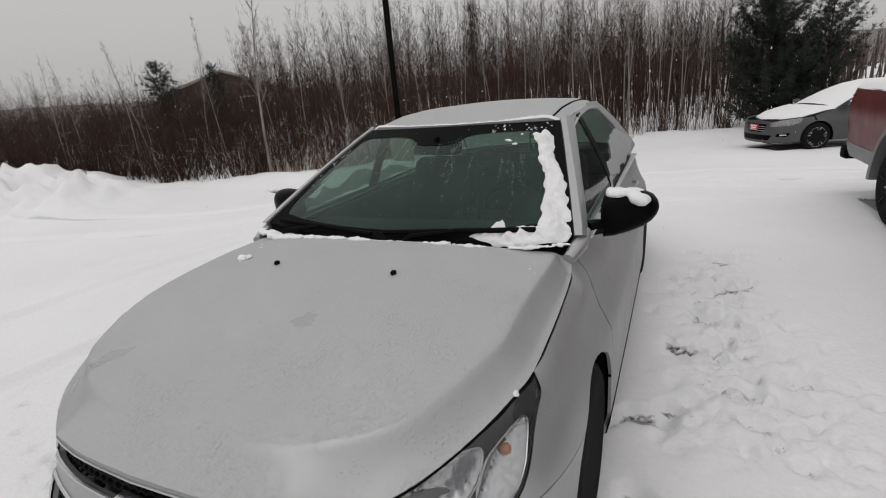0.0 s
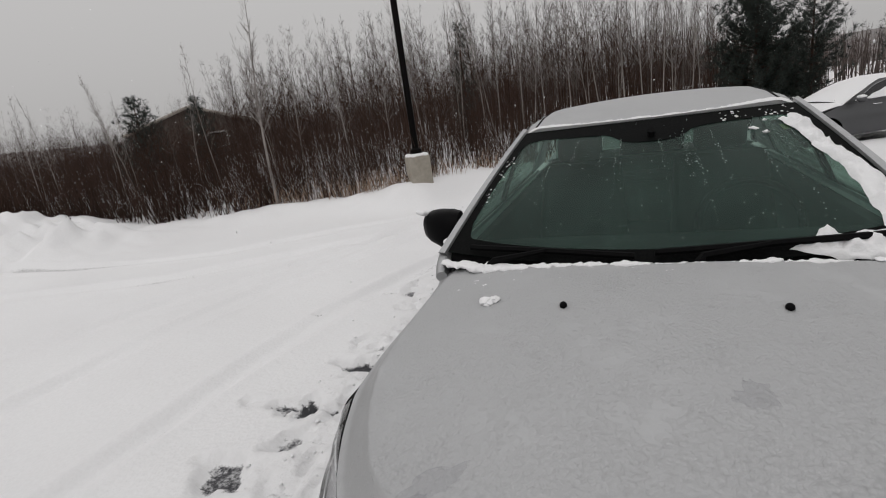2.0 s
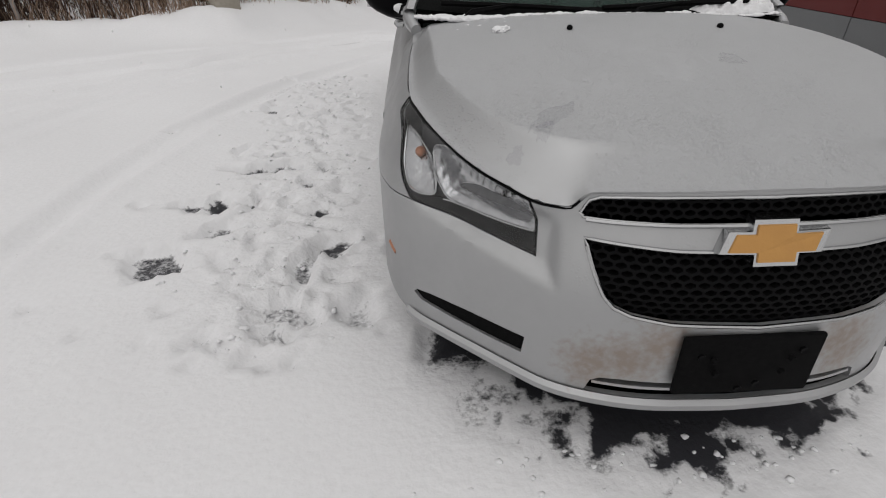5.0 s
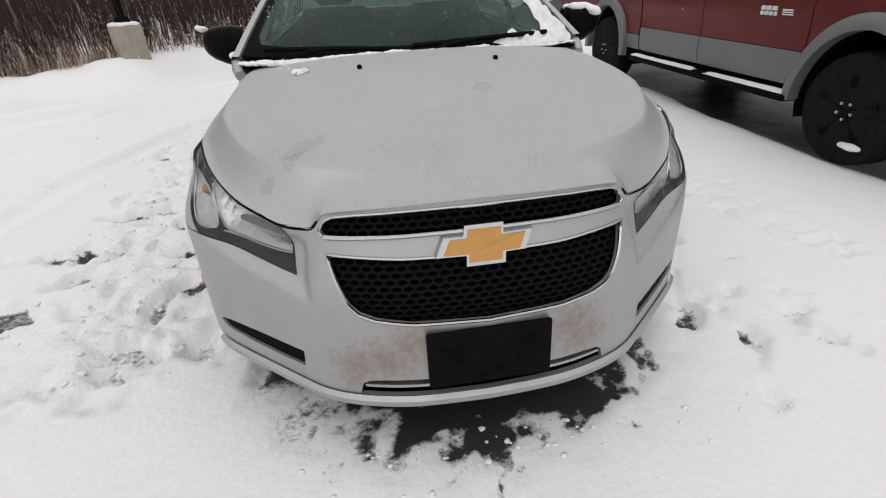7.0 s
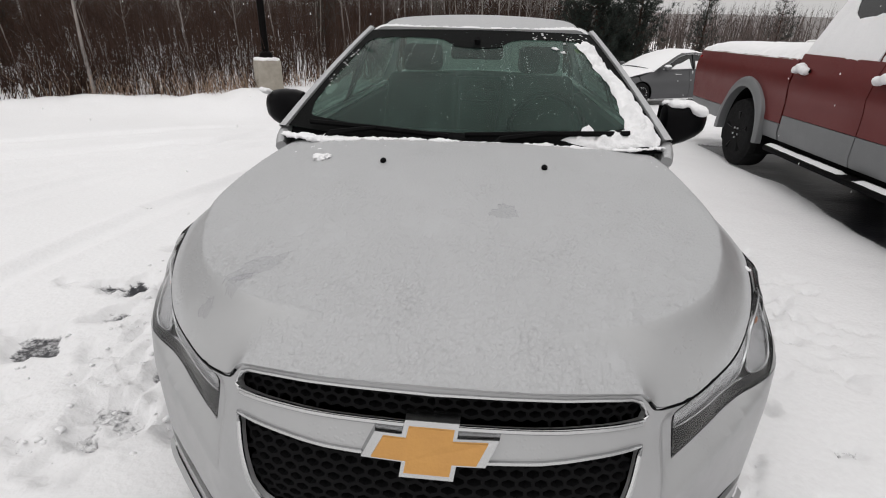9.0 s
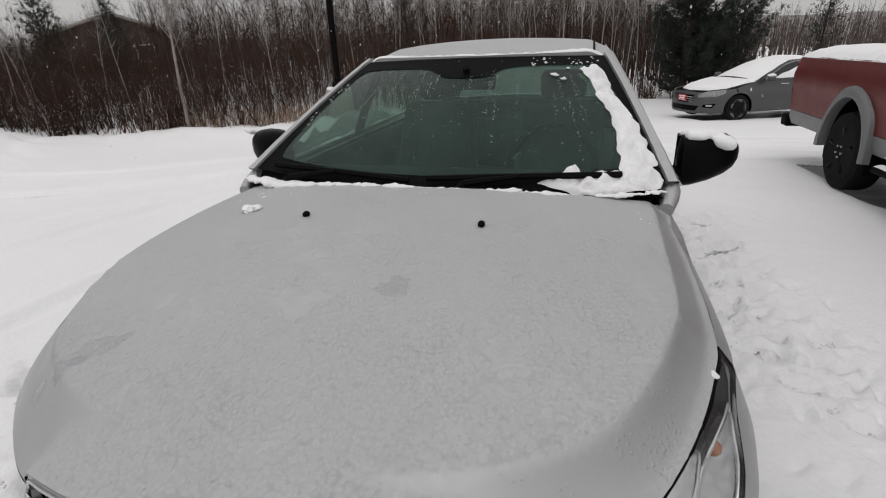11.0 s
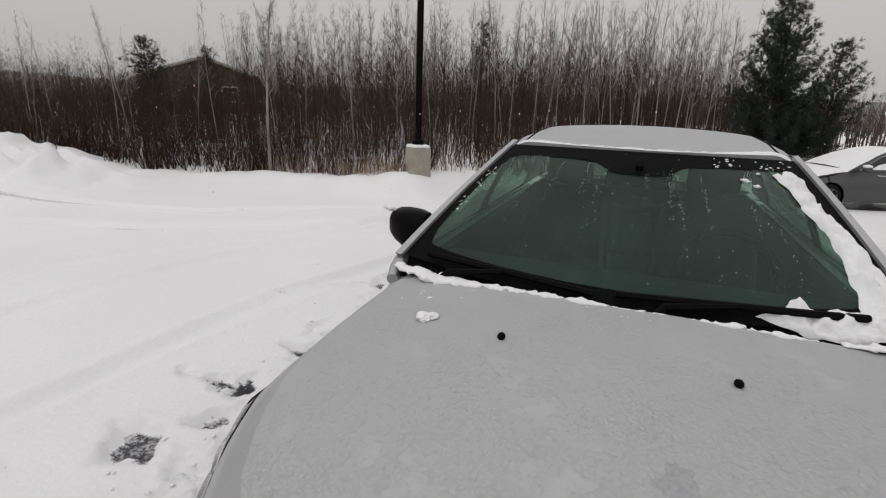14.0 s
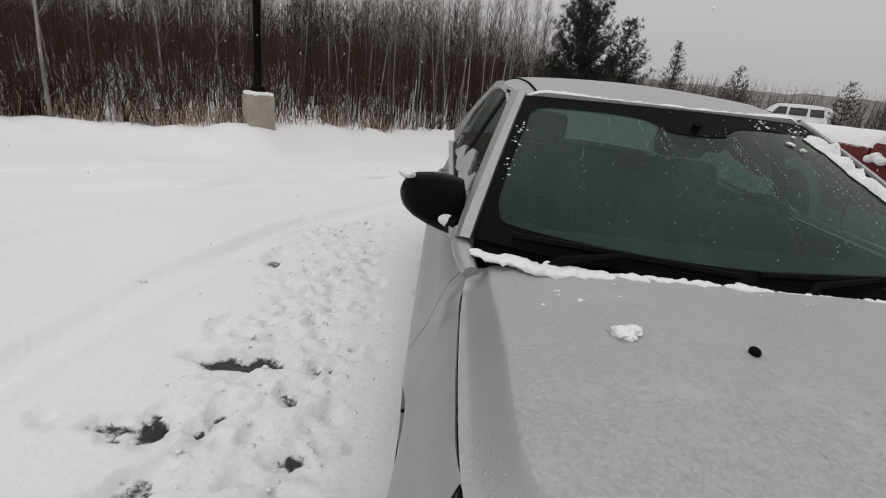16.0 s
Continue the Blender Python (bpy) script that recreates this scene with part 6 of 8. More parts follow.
def c_panel(name, rows, mat, label="", lift=0.0, rim=0.015):
    return part(name, patch(rows, lambda y, z: Vector((cab_x(z), y, z)), 0.08, (-1, 0, 0.2), rim=rim, lift=lift), mat, truck, label)


c_panel("cab_frame", [(0.52, 1.04), (1.1, 1.42), (1.3, 1.57), (1.5, 1.605), (2.3, 1.605), (2.45, 1.57), (2.58, 1.095), (1.45, 1.085)], RED)
c_panel("front_side_window", [(0.74, 1.10), (1.14, 1.40), (1.33, 1.54), (1.50, 1.555), (1.50, 1.115)], DARK_GLASS, "dark side window", 0.006)
c_panel("rear_side_window", [(1.58, 1.115), (1.58, 1.555), (2.28, 1.555), (2.38, 1.52), (2.46, 1.13)], DARK_GLASS, "dark side window", 0.006)
part("cab_roof", patch([(0.30, 1.3), (0.34, 1.25), (1.58, 1.25), (1.62, 1.3), (1.62, 2.42), (1.56, 2.5), (0.36, 2.5), (0.30, 2.42)], lambda x, y: Vector((x, y, 1.64 - 0.06 * abs(x - 0.96) ** 3 - 0.08 * smoothstep((1.5 - y) / 0.3))), 0.1, (0, 0, 1), rim=0.05), RED, truck)
part("windscreen", loft([[Vector((0.10 + 0.2 * v + x * (1.72 - 0.4 * v), 0.48 + 0.85 * v - 0.10 * (1 - (2 * x - 1) ** 2), 1.05 + 0.53 * v)) for x in np.linspace(0, 1, 11)] for v in np.linspace(0, 1, 6)]), DARK_GLASS, truck)
part("cab_back", loft([[Vector((0.10 + x * 1.72, 2.58, 0.6)), Vector((0.10 + x * 1.72, 2.58, 1.08)), Vector((0.32 + x * 1.28, 2.47, 1.6))] for x in np.linspace(0, 1, 4)]), RED, truck)
part("far_cab_side", loft([[Vector((1.83, y, 1.0)), Vector((1.60, y, 1.6))] for y in (0.9, 1.3, 2.5)]), RED, truck)
part("bonnet", patch([(0.08, -0.80), (0.3, -0.92), (1.6, -0.92), (1.84, -0.80), (1.84, 0.5), (0.08, 0.5)], lambda x, y: Vector((x, y, 0.985 + 0.045 * (y + 0.5) + 0.07 * smoothstep((x - 0.08) / 0.35) * smoothstep((1.84 - x) / 0.35) - 0.12 * smoothstep((-0.55 - y) / 0.4) ** 2)), 0.09, (0, 0, 1), rim=0.03), RED, truck)
part("front_grille", box((0.25, -0.97, 0.60), (1.67, -0.90, 0.90), 0.03), BLACK_PLASTIC, truck)
part("front_bumper", box((0.02, -1.06, 0.36), (1.90, -0.90, 0.58), 0.05), TRUCK_GREY, truck, "grey front bumper")
part("headlamp", box((0.06, -0.96, 0.66), (0.32, -0.72, 0.86), 0.03), REFLECTOR, truck, "headlamp")
for y in (1.32, 2.44):
    part("door_handle", tube([Vector((truck_x(y, 0.98) - o, y + k, 0.98)) for k, o in ((-0.11, 0.0), (-0.09, 0.03), (0.09, 0.03), (0.11, 0.0))], 0.014, 6), BLACK_PLASTIC, truck)
mir = part("door_mirror", box((-0.20, 0.66, 1.05), (0.02, 0.80, 1.25), 0.05, segments=3), BLACK_PLASTIC, truck, "large black door mirror")
part("mirror_arm", tube([Vector((0.12, 0.62, 1.06)), Vector((-0.02, 0.70, 1.08))], 0.03, 6), BLACK_PLASTIC, mir)
# badge in plain bars
for (y0, y1, z0, z1) in ((0.62, 0.655, 0.845, 0.87), (0.665, 0.70, 0.845, 0.87), (0.71, 0.745, 0.845, 0.87), (0.62, 0.64, 0.815, 0.838), (0.652, 0.68, 0.815, 0.838), (0.69, 0.716, 0.815, 0.838), (0.725, 0.75, 0.815, 0.838), (0.50, 0.575, 0.848, 0.857), (0.50, 0.575, 0.836, 0.843), (0.50, 0.575, 0.823, 0.830)):
    y0, y1 = y0 + 0.15, y1 + 0.15
    x = truck_x(y0, z0)
    part("badge_bar", box((x - 0.009, y0, z0), (x + 0.01, y1, z1), 0.001), WHITE_PRINT, truck, "pale bar of a badge", smooth=False)


blanket("snow_blanket", wavy([(0.05, 2.63), (1.9, 2.63), (1.9, 4.74), (0.05, 4.74)], 0.01, 1), lambda x, y: (x, y, 1.045 + 0.03 * smoothstep((x - 0.1) / 0.3)), 0.075, "thick snow filling the pickup's bed", 1, m=TRUCK_M)
blanket("snow_blanket", wavy([(0.09, -0.78), (0.3, -0.9), (1.6, -0.9), (1.83, -0.78), (1.83, 0.5), (0.07, 0.5)], 0.02, 2), lambda x, y: (x, y, 0.99 + 0.045 * (y + 0.5) + 0.07 * smoothstep((x - 0.08) / 0.35) * smoothstep((1.84 - x) / 0.35) - 0.12 * smoothstep((-0.55 - y) / 0.4) ** 2), 0.06, "snow on the pickup's bonnet", 2, m=TRUCK_M)
blanket("snow_blanket", wavy([(0.28, 1.25), (1.62, 1.25), (1.62, 2.5), (0.28, 2.5)], 0.02, 3), lambda x, y: (x, y, 1.64 - 0.06 * abs(x - 0.96) ** 3 - 0.08 * smoothstep((1.5 - y) / 0.3)), 0.07, "snow on the pickup's roof", 3, m=TRUCK_M)
for k, (a, b) in enumerate(((0.52, 1.28), (1.42, 2.64))):
    blanket("snow_line", wavy([(-0.035, a + 0.02), (0.06, a + 0.02), (0.06, b), (-0.035, b)], 0.012, 4 + k, 0.05), lambda x, y: (x, y, 0.366), 0.022, "strip of snow on the running board", 4, 0.03, m=TRUCK_M)
# snow stuck on the cab's windows and sills
for k, rows in enumerate(([(0.62, 1.07), (0.62, 1.13), (0.9, 1.2), (1.02, 1.15), (1.25, 1.22), (1.38, 1.36), (1.5, 1.5), (1.52, 1.10), (1.50, 1.03), (1.2, 1.05), (0.9, 1.0)],
                          [(1.56, 1.04), (1.56, 1.33), (1.62, 1.40), (1.75, 1.37), (1.95, 1.36), (2.12, 1.34), (2.24, 1.38), (2.32, 1.48), (2.37, 1.58), (2.45, 1.58), (2.56, 1.12), (2.56, 1.05), (2.3, 1.08), (2.1, 1.04), (1.8, 1.06)])):
    rows = wavy(rows, 0.02, 9 + k, 0.06)
    bm = patch(rows, lambda y, z: Vector((cab_x(max(z, 1.08)) - 0.018 - 0.012 * noise.noise(Vector((y * 8, z * 8, k))), y, z)), 0.05, (-1, 0, 0.2), rim=0.012)
    ob = tagged(to_mesh("snow_crust", bm, SNOW), "crust of snow on the pickup's side windows", "snow", "snow crusts")
    ob.matrix_basis = TRUCK_M
for y in (1.32, 2.44):
    ob = snow_heap("snow_clump", [Vector((truck_x(y, 0.98) - 0.035, y + d, 1.0 - 0.02 * abs(n))) for n, d in ((-1, -0.07), (0, 0), (1, 0.07))], [0.05, 0.055, 0.045], "clump of snow on the pickup's door handle", int(y * 10), 0.7, 0.4, 0.012, "snow clumps on handles")
    ob.matrix_basis = TRUCK_M
ob = snow_heap("snow_mound", [Vector((-0.09 + 0.07 * d, 0.73, 1.25)) for d in (-1, 0, 1)], [0.075, 0.08, 0.07], "cap of snow on the pickup's door mirror", 5, 0.45, 0.2, 0.012)
ob.matrix_basis = TRUCK_M
ob = snow_heap("snow_clump", [Vector((0.01, -0.06 + 0.05 * d, 0.375 - 0.23)) for d in (-1, 0, 1)], [0.04, 0.055, 0.04], "clump of snow in the pickup's front wheel", 6, 0.5, 0.3, 0.010)
ob.matrix_basis = TRUCK_M


# the pickup's own proportions: a longer cab and bed, and a taller body on the same wheels
def stretch(ob, shift=0.0):
    for v in ob.data.vertices:
        v.co.y = v.co.y + shift if shift else np.interp(v.co.y, [-2, 0.1, 0.60, 1.45, 2.6, 3.17, 4.03, 4.72, 6], [-2, 0.1, 0.64, 1.72, 2.78, 3.09, 3.95, 5.02, 6.3])
        if not shift:
            v.co.z += 0.18 * max(0.0, v.co.z - 0.45)


def on_truck(ob):
    return ob.parent is None and ob.type == "MESH" and (ob.matrix_basis.translation - TRUCK_M.translation).length < 1e-5


for ob in list(truck.children) + [o for o in bpy.data.objects if on_truck(o)]:
    if ob.name.split(".")[0] != "wheel":
        stretch(ob)
        for sub_part in ob.children:
            stretch(sub_part)
    elif ob.data.vertices[0].co.y > 2:
        stretch(ob, -0.08)
        for sub_part in ob.children:
            stretch(sub_part, -0.08)


# ---- the grey saloon across the lot: nose at its own y = 0, near side at x > 0 ----
grey = thing("parked_car", "dark grey saloon car with snow on bonnet, roof and windows", "car", GREY_M)
G_PLAN = smooth_loop([(0, 0), (0.4, 0.04), (0.68, 0.16), (0.80, 0.36), (0.865, 0.62), (0.895, 0.95), (0.905, 1.5), (0.905, 3.2), (0.89, 3.8), (0.84, 4.35), (0.70, 4.65), (0.4, 4.75), (0, 4.78)], 0.03, False)
G_S = np.r_[0, np.cumsum(np.hypot(*np.diff(G_PLAN, axis=0).T))]
G_T = np.gradient(G_PLAN, G_S, axis=0)
G_T /= np.linalg.norm(G_T, axis=1)[:, None]
G_AXLES, G_R, G_ARCH = (0.93, 3.73), 0.325, 0.37


def grey_skin(s, z, out=0.0):
    g = -1 if s < 0 else 1
    s = abs(s)
    x, y = np.interp(s, G_S, G_PLAN[:, 0]), np.interp(s, G_S, G_PLAN[:, 1])
    tx, ty = np.interp(s, G_S, G_T[:, 0]), np.interp(s, G_S, G_T[:, 1])
    d = 0.12 * smoothstep((z - 0.55) / 0.45) + 0.05 * smoothstep((0.3 - z) / 0.15) - 0.012 * math.exp(-((z - 0.68) / 0.04) ** 2) - out
    return Vector((g * max(0, x - ty * d), y + tx * d, z))


def gy_s(y, z):
    lo, hi = 0.3, G_S[-1] - 0.4
    for _ in range(26):
        mid = (lo + hi) / 2
        lo, hi = (mid, hi) if grey_skin(mid, z).y < y else (lo, mid)
    return lo


def gyz(*rows):
    return [(gy_s(y, z), z) for y, z in rows]


def g_panel(name, rows, mat=GREY_PAINT, label="", holes=(), lift=0.0, step=0.09, out=(1, 0, 0)):
    return part(name, patch(rows, grey_skin, step, out, holes, rim=0.012, lift=lift), mat, grey, label)


belt = lambda y: 0.80 + 0.16 * smoothstep((y - 0.2) / 1.2) + 0.03 * smoothstep((y - 1.6) / 2.0)
g_grille = [(-0.38, 0.66), (-0.33, 0.50), (-0.2, 0.46), (0.2, 0.46), (0.33, 0.50), (0.38, 0.66)]
g_intake = [(-0.55, 0.40), (-0.45, 0.27), (0.45, 0.27), (0.55, 0.40)]
g_slot = [(0.62, 0.37), (0.66, 0.44), (0.95, 0.46), (0.88, 0.36)]
for g in (1, -1):
    arch_f = gyz(*[(G_AXLES[0] + G_ARCH * math.cos(radians(a)), G_R + G_ARCH * math.sin(radians(a))) for a in range(200, 89, -10)])
    half_f = [(0, 0.74), (0.3, 0.73), (0.5, 0.72)] + gyz((0.40, 0.74), (0.62, 0.78), (0.85, 0.80))
    half_f += gyz((0.86, 0.72))[:1] + arch_f[::-1] + gyz((0.60, 0.24)) + [(0.5, 0.21), (0, 0.21)]
    if g > 0:
        whole = half_f + [(-s, z) for s, z in half_f[::-1]]
        g_panel("front_bumper", whole, out=(0, -1, 0), holes=[g_grille, g_intake, g_slot, [(-s, z) for s, z in g_slot]])
    side = gyz((0.87, 0.81), (1.4, 0.95), (2.0, 0.965), (2.6, 0.975)) + gyz((2.6, 0.22), (1.30, 0.22)) + gyz(*[(G_AXLES[0] + G_ARCH * math.cos(radians(a)), G_R + G_ARCH * math.sin(radians(a))) for a in range(-18, 101, 10)])
    g_panel("front_side", [(g * s, z) for s, z in side], out=(g, 0, 0))
    side = gyz((2.61, 0.975), (3.3, 0.985), (4.2, 0.99)) + [(G_S[-1], 0.98), (G_S[-1], 0.25)] + gyz((4.2, 0.25)) + gyz(*[(G_AXLES[1] + G_ARCH * math.cos(radians(a)), G_R + G_ARCH * math.sin(radians(a))) for a in range(-14, 195, 10)]) + gyz((3.2, 0.22), (2.61, 0.22))
    g_panel("rear_side", [(g * s, z) for s, z in side], out=(g, 0, 0))
    lampo = [(0.50, 0.60), (0.47, 0.68), (0.72, 0.745)] + gyz((0.60, 0.79), (0.56, 0.70), (0.40, 0.64))
    g_panel("headlamp", [(g * s, z) for s, z in lampo], LAMP_GREY, "clear headlamp", lift=0.006, step=0.05, out=(g * 0.5, -1, 0))
    part("fog_lamp", tube([grey_skin(g * s, 0.41, -0.01) for s in (0.72, 0.80, 0.86)], 0.022, 8), REFLECTOR, grey, "small fog lamp")
    for y in (2.2, 3.2):
        part("door_handle", tube([grey_skin(g * gy_s(y + k, 0.86), 0.86, o) for k, o in ((-0.1, 0), (-0.08, 0.03), (0.08, 0.03), (0.1, 0))], 0.013, 6), CHROME, grey)
    gw = lambda z: 0.80 - 0.22 * (max(z - 0.97, 0) / 0.43) ** 1.15
    glass = [(1.62, 0.985), (1.95, 1.15), (2.25, 1.29), (2.55, 1.365), (2.9, 1.37), (3.3, 1.32), (3.75, 1.16), (3.9, 1.02)]
    frame_o = [(1.40, 0.955), (1.75, 1.12), (2.1, 1.29), (2.4, 1.40), (2.9, 1.42), (3.4, 1.37), (3.9, 1.19), (4.25, 1.03), (4.2, 0.98), (2.6, 0.97)]
    part("cabin_side", patch(frame_o, lambda y, z: Vector((g * gw(z), y, z)), 0.08, (g, 0, 0.2), rim=0.01), GREY_PAINT, grey)
    part("side_window", patch(glass, lambda y, z: Vector((g * gw(z), y, z)), 0.08, (g, 0, 0.2), rim=0.0, lift=0.006), DARK_GLASS, grey, "dark side windows")
    part("window_trim", tube([Vector((g * (gw(z) + 0.01), y, z)) for y, z in glass], 0.008, 5, True), CHROME, grey)
    part("window_post", tube([Vector((g * (gw(z) + 0.008), y, z)) for y, z in ((2.72, 0.98), (2.76, 1.36))], 0.02, 5), GLOSS_BLACK, grey)
    bm = lump([Vector((g * 0.96, 1.66, 1.02))], [0.1], 4, 0.75, 0.1, 2)
    part("door_mirror", bm, GREY_PAINT, grey, "grey door mirror")
    for y in G_AXLES:
        c = (g * 0.80, y, G_R)
        b, r = 0.10, G_R
        w = part("wheel", lathe([(-b, 0.22), (-b, r - 0.03), (-b * 0.6, r), (b * 0.6, r), (b, r - 0.03), (b, 0.22)], "x", 36, c), RUBBER, grey)
        part("rim", lathe([(g * b * 0.9, 0.232), (g * b * 0.9, 0.215), (g * 0.03, 0.2), (g * 0.02, 0.002)], "x", 36, c), GLOSS_BLACK, w, "dark rim with bright spokes")
        part("rim_ring", tube([Vector(c) + Vector((g * 0.092, 0.222 * math.cos(a), 0.222 * math.sin(a))) for a in np.linspace(0, 2 * math.pi, 36, endpoint=False)], 0.009, 6, True), RIM_METAL, w)
        for k in range(5):
            for off in (-0.16, 0.16):
                a = 2 * math.pi * k / 5 + 0.2
                pts = [Vector(c) + Vector((g * xx, rr * math.cos(a + off * f), rr * math.sin(a + off * f))) for xx, rr, f in ((0.075, 0.03, 0.3), (0.085, 0.12, 0.8), (0.092, 0.215, 1.1))]
                part("spoke", tube(pts, 0.014, 5), RIM_METAL, w, "bright twin spoke")
        rows = [[Vector((g * x, y + rr * math.cos(a), G_R + rr * math.sin(a))) for x, rr in ((0.86, G_ARCH), (0.5, G_ARCH), (0.5, 0.1))] for a in np.linspace(radians(-15), radians(195), 14)]
        part("wheel_arch", loft(rows), BLACK_PLASTIC, grey)
part("grille", patch(g_grille, lambda s, z: grey_skin(s, z, -0.03), 0.06, (0, -1, 0)), GLOSS_BLACK, grey)
part("intake", patch(g_intake, lambda s, z: grey_skin(s, z, -0.03), 0.06, (0, -1, 0)), GLOSS_BLACK, grey)
for z in (0.50, 0.55, 0.60):
    part("grille_bar", tube([grey_skin(s, z, -0.008) for s in np.linspace(-0.33, 0.33, 9)], 0.010, 5), CHROME, grey)
bm = box((-0.16, -0.03, 0.50), (0.16, -0.015, 0.65), 0.004)
plate = part("dealer_plate", bm, PLATE_RED, grey, "red plate with pale print")
for z0, z1, w in ((0.60, 0.63, 0.12), (0.55, 0.585, 0.10), (0.52, 0.535, 0.12)):
    part("print_bar", box((-w, -0.036, z0), (w, -0.028, z1), 0.001), WHITE_PRINT, plate, "pale print")
g_hood = [(-0.76, 0.62), (-0.5, 0.30), (0, 0.12), (0.5, 0.30), (0.76, 0.62), (0.79, 1.38), (0.4, 1.28), (0, 1.25), (-0.4, 1.28), (-0.79, 1.38)]
hood_f = lambda x, y: (x, y, 0.74 + 0.25 * smoothstep((y - 0.05) / 1.5) ** 0.8 - 0.05 * (x / 0.8) ** 2)
part("bonnet", patch(g_hood, lambda x, y: Vector(hood_f(x, y)), 0.1, (0, 0, 1), rim=0.03), GREY_PAINT, grey)
shell = []
for y, z, w in ((1.28, 0.985, 0.76), (1.6, 1.14, 0.71), (1.95, 1.29, 0.645), (2.25, 1.39, 0.60), (2.7, 1.44, 0.585), (3.1, 1.43, 0.585), (3.5, 1.36, 0.60), (3.9, 1.21, 0.65), (4.25, 1.05, 0.71), (4.6, 1.02, 0.66), (4.76, 0.96, 0.5)):
    shell.append([Vector((w * x, y + 0.12 * x * x * (1 if y < 2.5 else -0.6), z - 0.05 * x * x)) for x in np.linspace(-1, 1, 11)])
part("roof_and_screens", loft(shell), GREY_PAINT, grey)
part("underbody", box((-0.7, 0.3, 0.2), (0.7, 4.5, 0.5), 0.03), BLACK_PLASTIC, grey)

thick_shell = []
for k, row in enumerate(shell):
    thick_shell.append([p + Vector((0, -0.01, 0.055 * (1 - 0.75 * abs(x) ** 3) + 0.01 * noise.noise(p * 5))) for p, x in zip(row, np.linspace(-1, 1, 11))])
ob = tagged(to_mesh("snow_blanket", loft(thick_shell), SNOW), "thick snow over the grey car's roof and windscreen", "snow")
ob.matrix_basis = GREY_M
blanket("snow_blanket", wavy([(x * 1.0, y + 0.02) for x, y in g_hood], 0.03, 21), hood_f, 0.06, "snow over the grey car's bonnet", 21, m=GREY_M)
bm = patch(wavy([(1.9, 1.0), (2.1, 1.09), (2.45, 1.19), (2.62, 1.26), (2.66, 1.0)], 0.015, 31), lambda y, z: Vector((gw(z) + 0.016, y, z)), 0.06, (1, 0, 0), rim=0.012)
ob = tagged(to_mesh("snow_crust", bm, SNOW), "crust of snow on the grey car's side window", "snow", "snow crusts")
ob.matrix_basis = GREY_M
bm = patch(wavy([(2.80, 1.0), (2.82, 1.20), (3.2, 1.22), (3.6, 1.13), (3.8, 1.02)], 0.015, 32), lambda y, z: Vector((gw(z) + 0.016, y, z)), 0.06, (1, 0, 0), rim=0.012)
ob = tagged(to_mesh("snow_crust", bm, SNOW), "crust of snow on the grey car's side window", "snow", "snow crusts")
ob.matrix_basis = GREY_M
ob = tagged(to_mesh("snow_mound", lump([Vector((0.95, 1.66, 1.08))], [0.1], 9, 0.4, 0.2, 2), SNOW), "cap of snow on the grey car's mirror", "snow")
ob.matrix_basis = GREY_M

# a white van far beyond the pickup, seen over its bed
WHITE_PAINT = material("white_paint", (0.72, 0.72, 0.72), 0.4, grain=0.2, grain_size=12, stain=0.3, stain_size=2, tint=(0.6, 0.59, 0.58))
VAN_M = pose(22.3, 35.1, 0.0, 0, 0, -35)
van = thing("parked_van", "white van with dark windows, far beyond the pickup", "van", VAN_M)
VAN_TOP = smooth_loop([(-2.35, 0.85), (-2.25, 1.02), (-1.55, 1.12), (-1.0, 1.62), (-0.6, 1.76), (0.6, 1.82), (1.8, 1.80), (2.25, 1.68), (2.38, 1.2), (2.40, 0.5)], 0.12, False)
rows = []
for x, z in VAN_TOP:
    lean = 0.22 * smoothstep((z - 1.0) / 0.8)
    rows.append([Vector((x, y, h)) for y, h in ((-0.92, 0.35), (-0.94, min(z, 0.95) * 0.98), (-0.92 + lean, z - 0.05), (-0.70 + lean, z), (0.70 - lean, z), (0.92 - lean, z - 0.05), (0.94, min(z, 0.95) * 0.98), (0.92, 0.35))])
part("body", loft(rows, cap=True), WHITE_PAINT, van, "white van body with a rounded roof")
for g in (1, -1):
    for x0, x1, slant in ((-0.95, -0.15, 0.32), (0.0, 1.0, 0.0), (1.2, 1.95, -0.10)):
        outline = [(x0, 1.12), (x0 + slant * 0.95, 1.58), (x1 + min(slant, 0) * 0.9, 1.60), (x1, 1.12)]
        part("side_window", patch(outline, lambda x, z: Vector((x, g * (0.945 - 0.22 * smoothstep((z - 1.0) / 0.8)), z)), 0.15, (0, g, 0.2), rim=0.02), DARK_GLASS, van, "dark side window")
for x in (-1.5, 1.45):
    for g in (1, -1):
        c = (x, g * 0.84, 0.34)
        w = part("wheel", lathe([(-0.1, 0.2), (-0.1, 0.31), (-0.06, 0.34), (0.06, 0.34), (0.1, 0.31), (0.1, 0.2)], "y", 24, c), RUBBER, van)
        part("rim", lathe([(g * 0.09, 0.21), (g * 0.04, 0.19), (g * 0.03, 0.002)], "y", 24, c), RIM_METAL, w)
part("bumper", box((-2.46, -0.85, 0.36), (-2.28, 0.85, 0.62), 0.05), BLACK_PLASTIC, van)


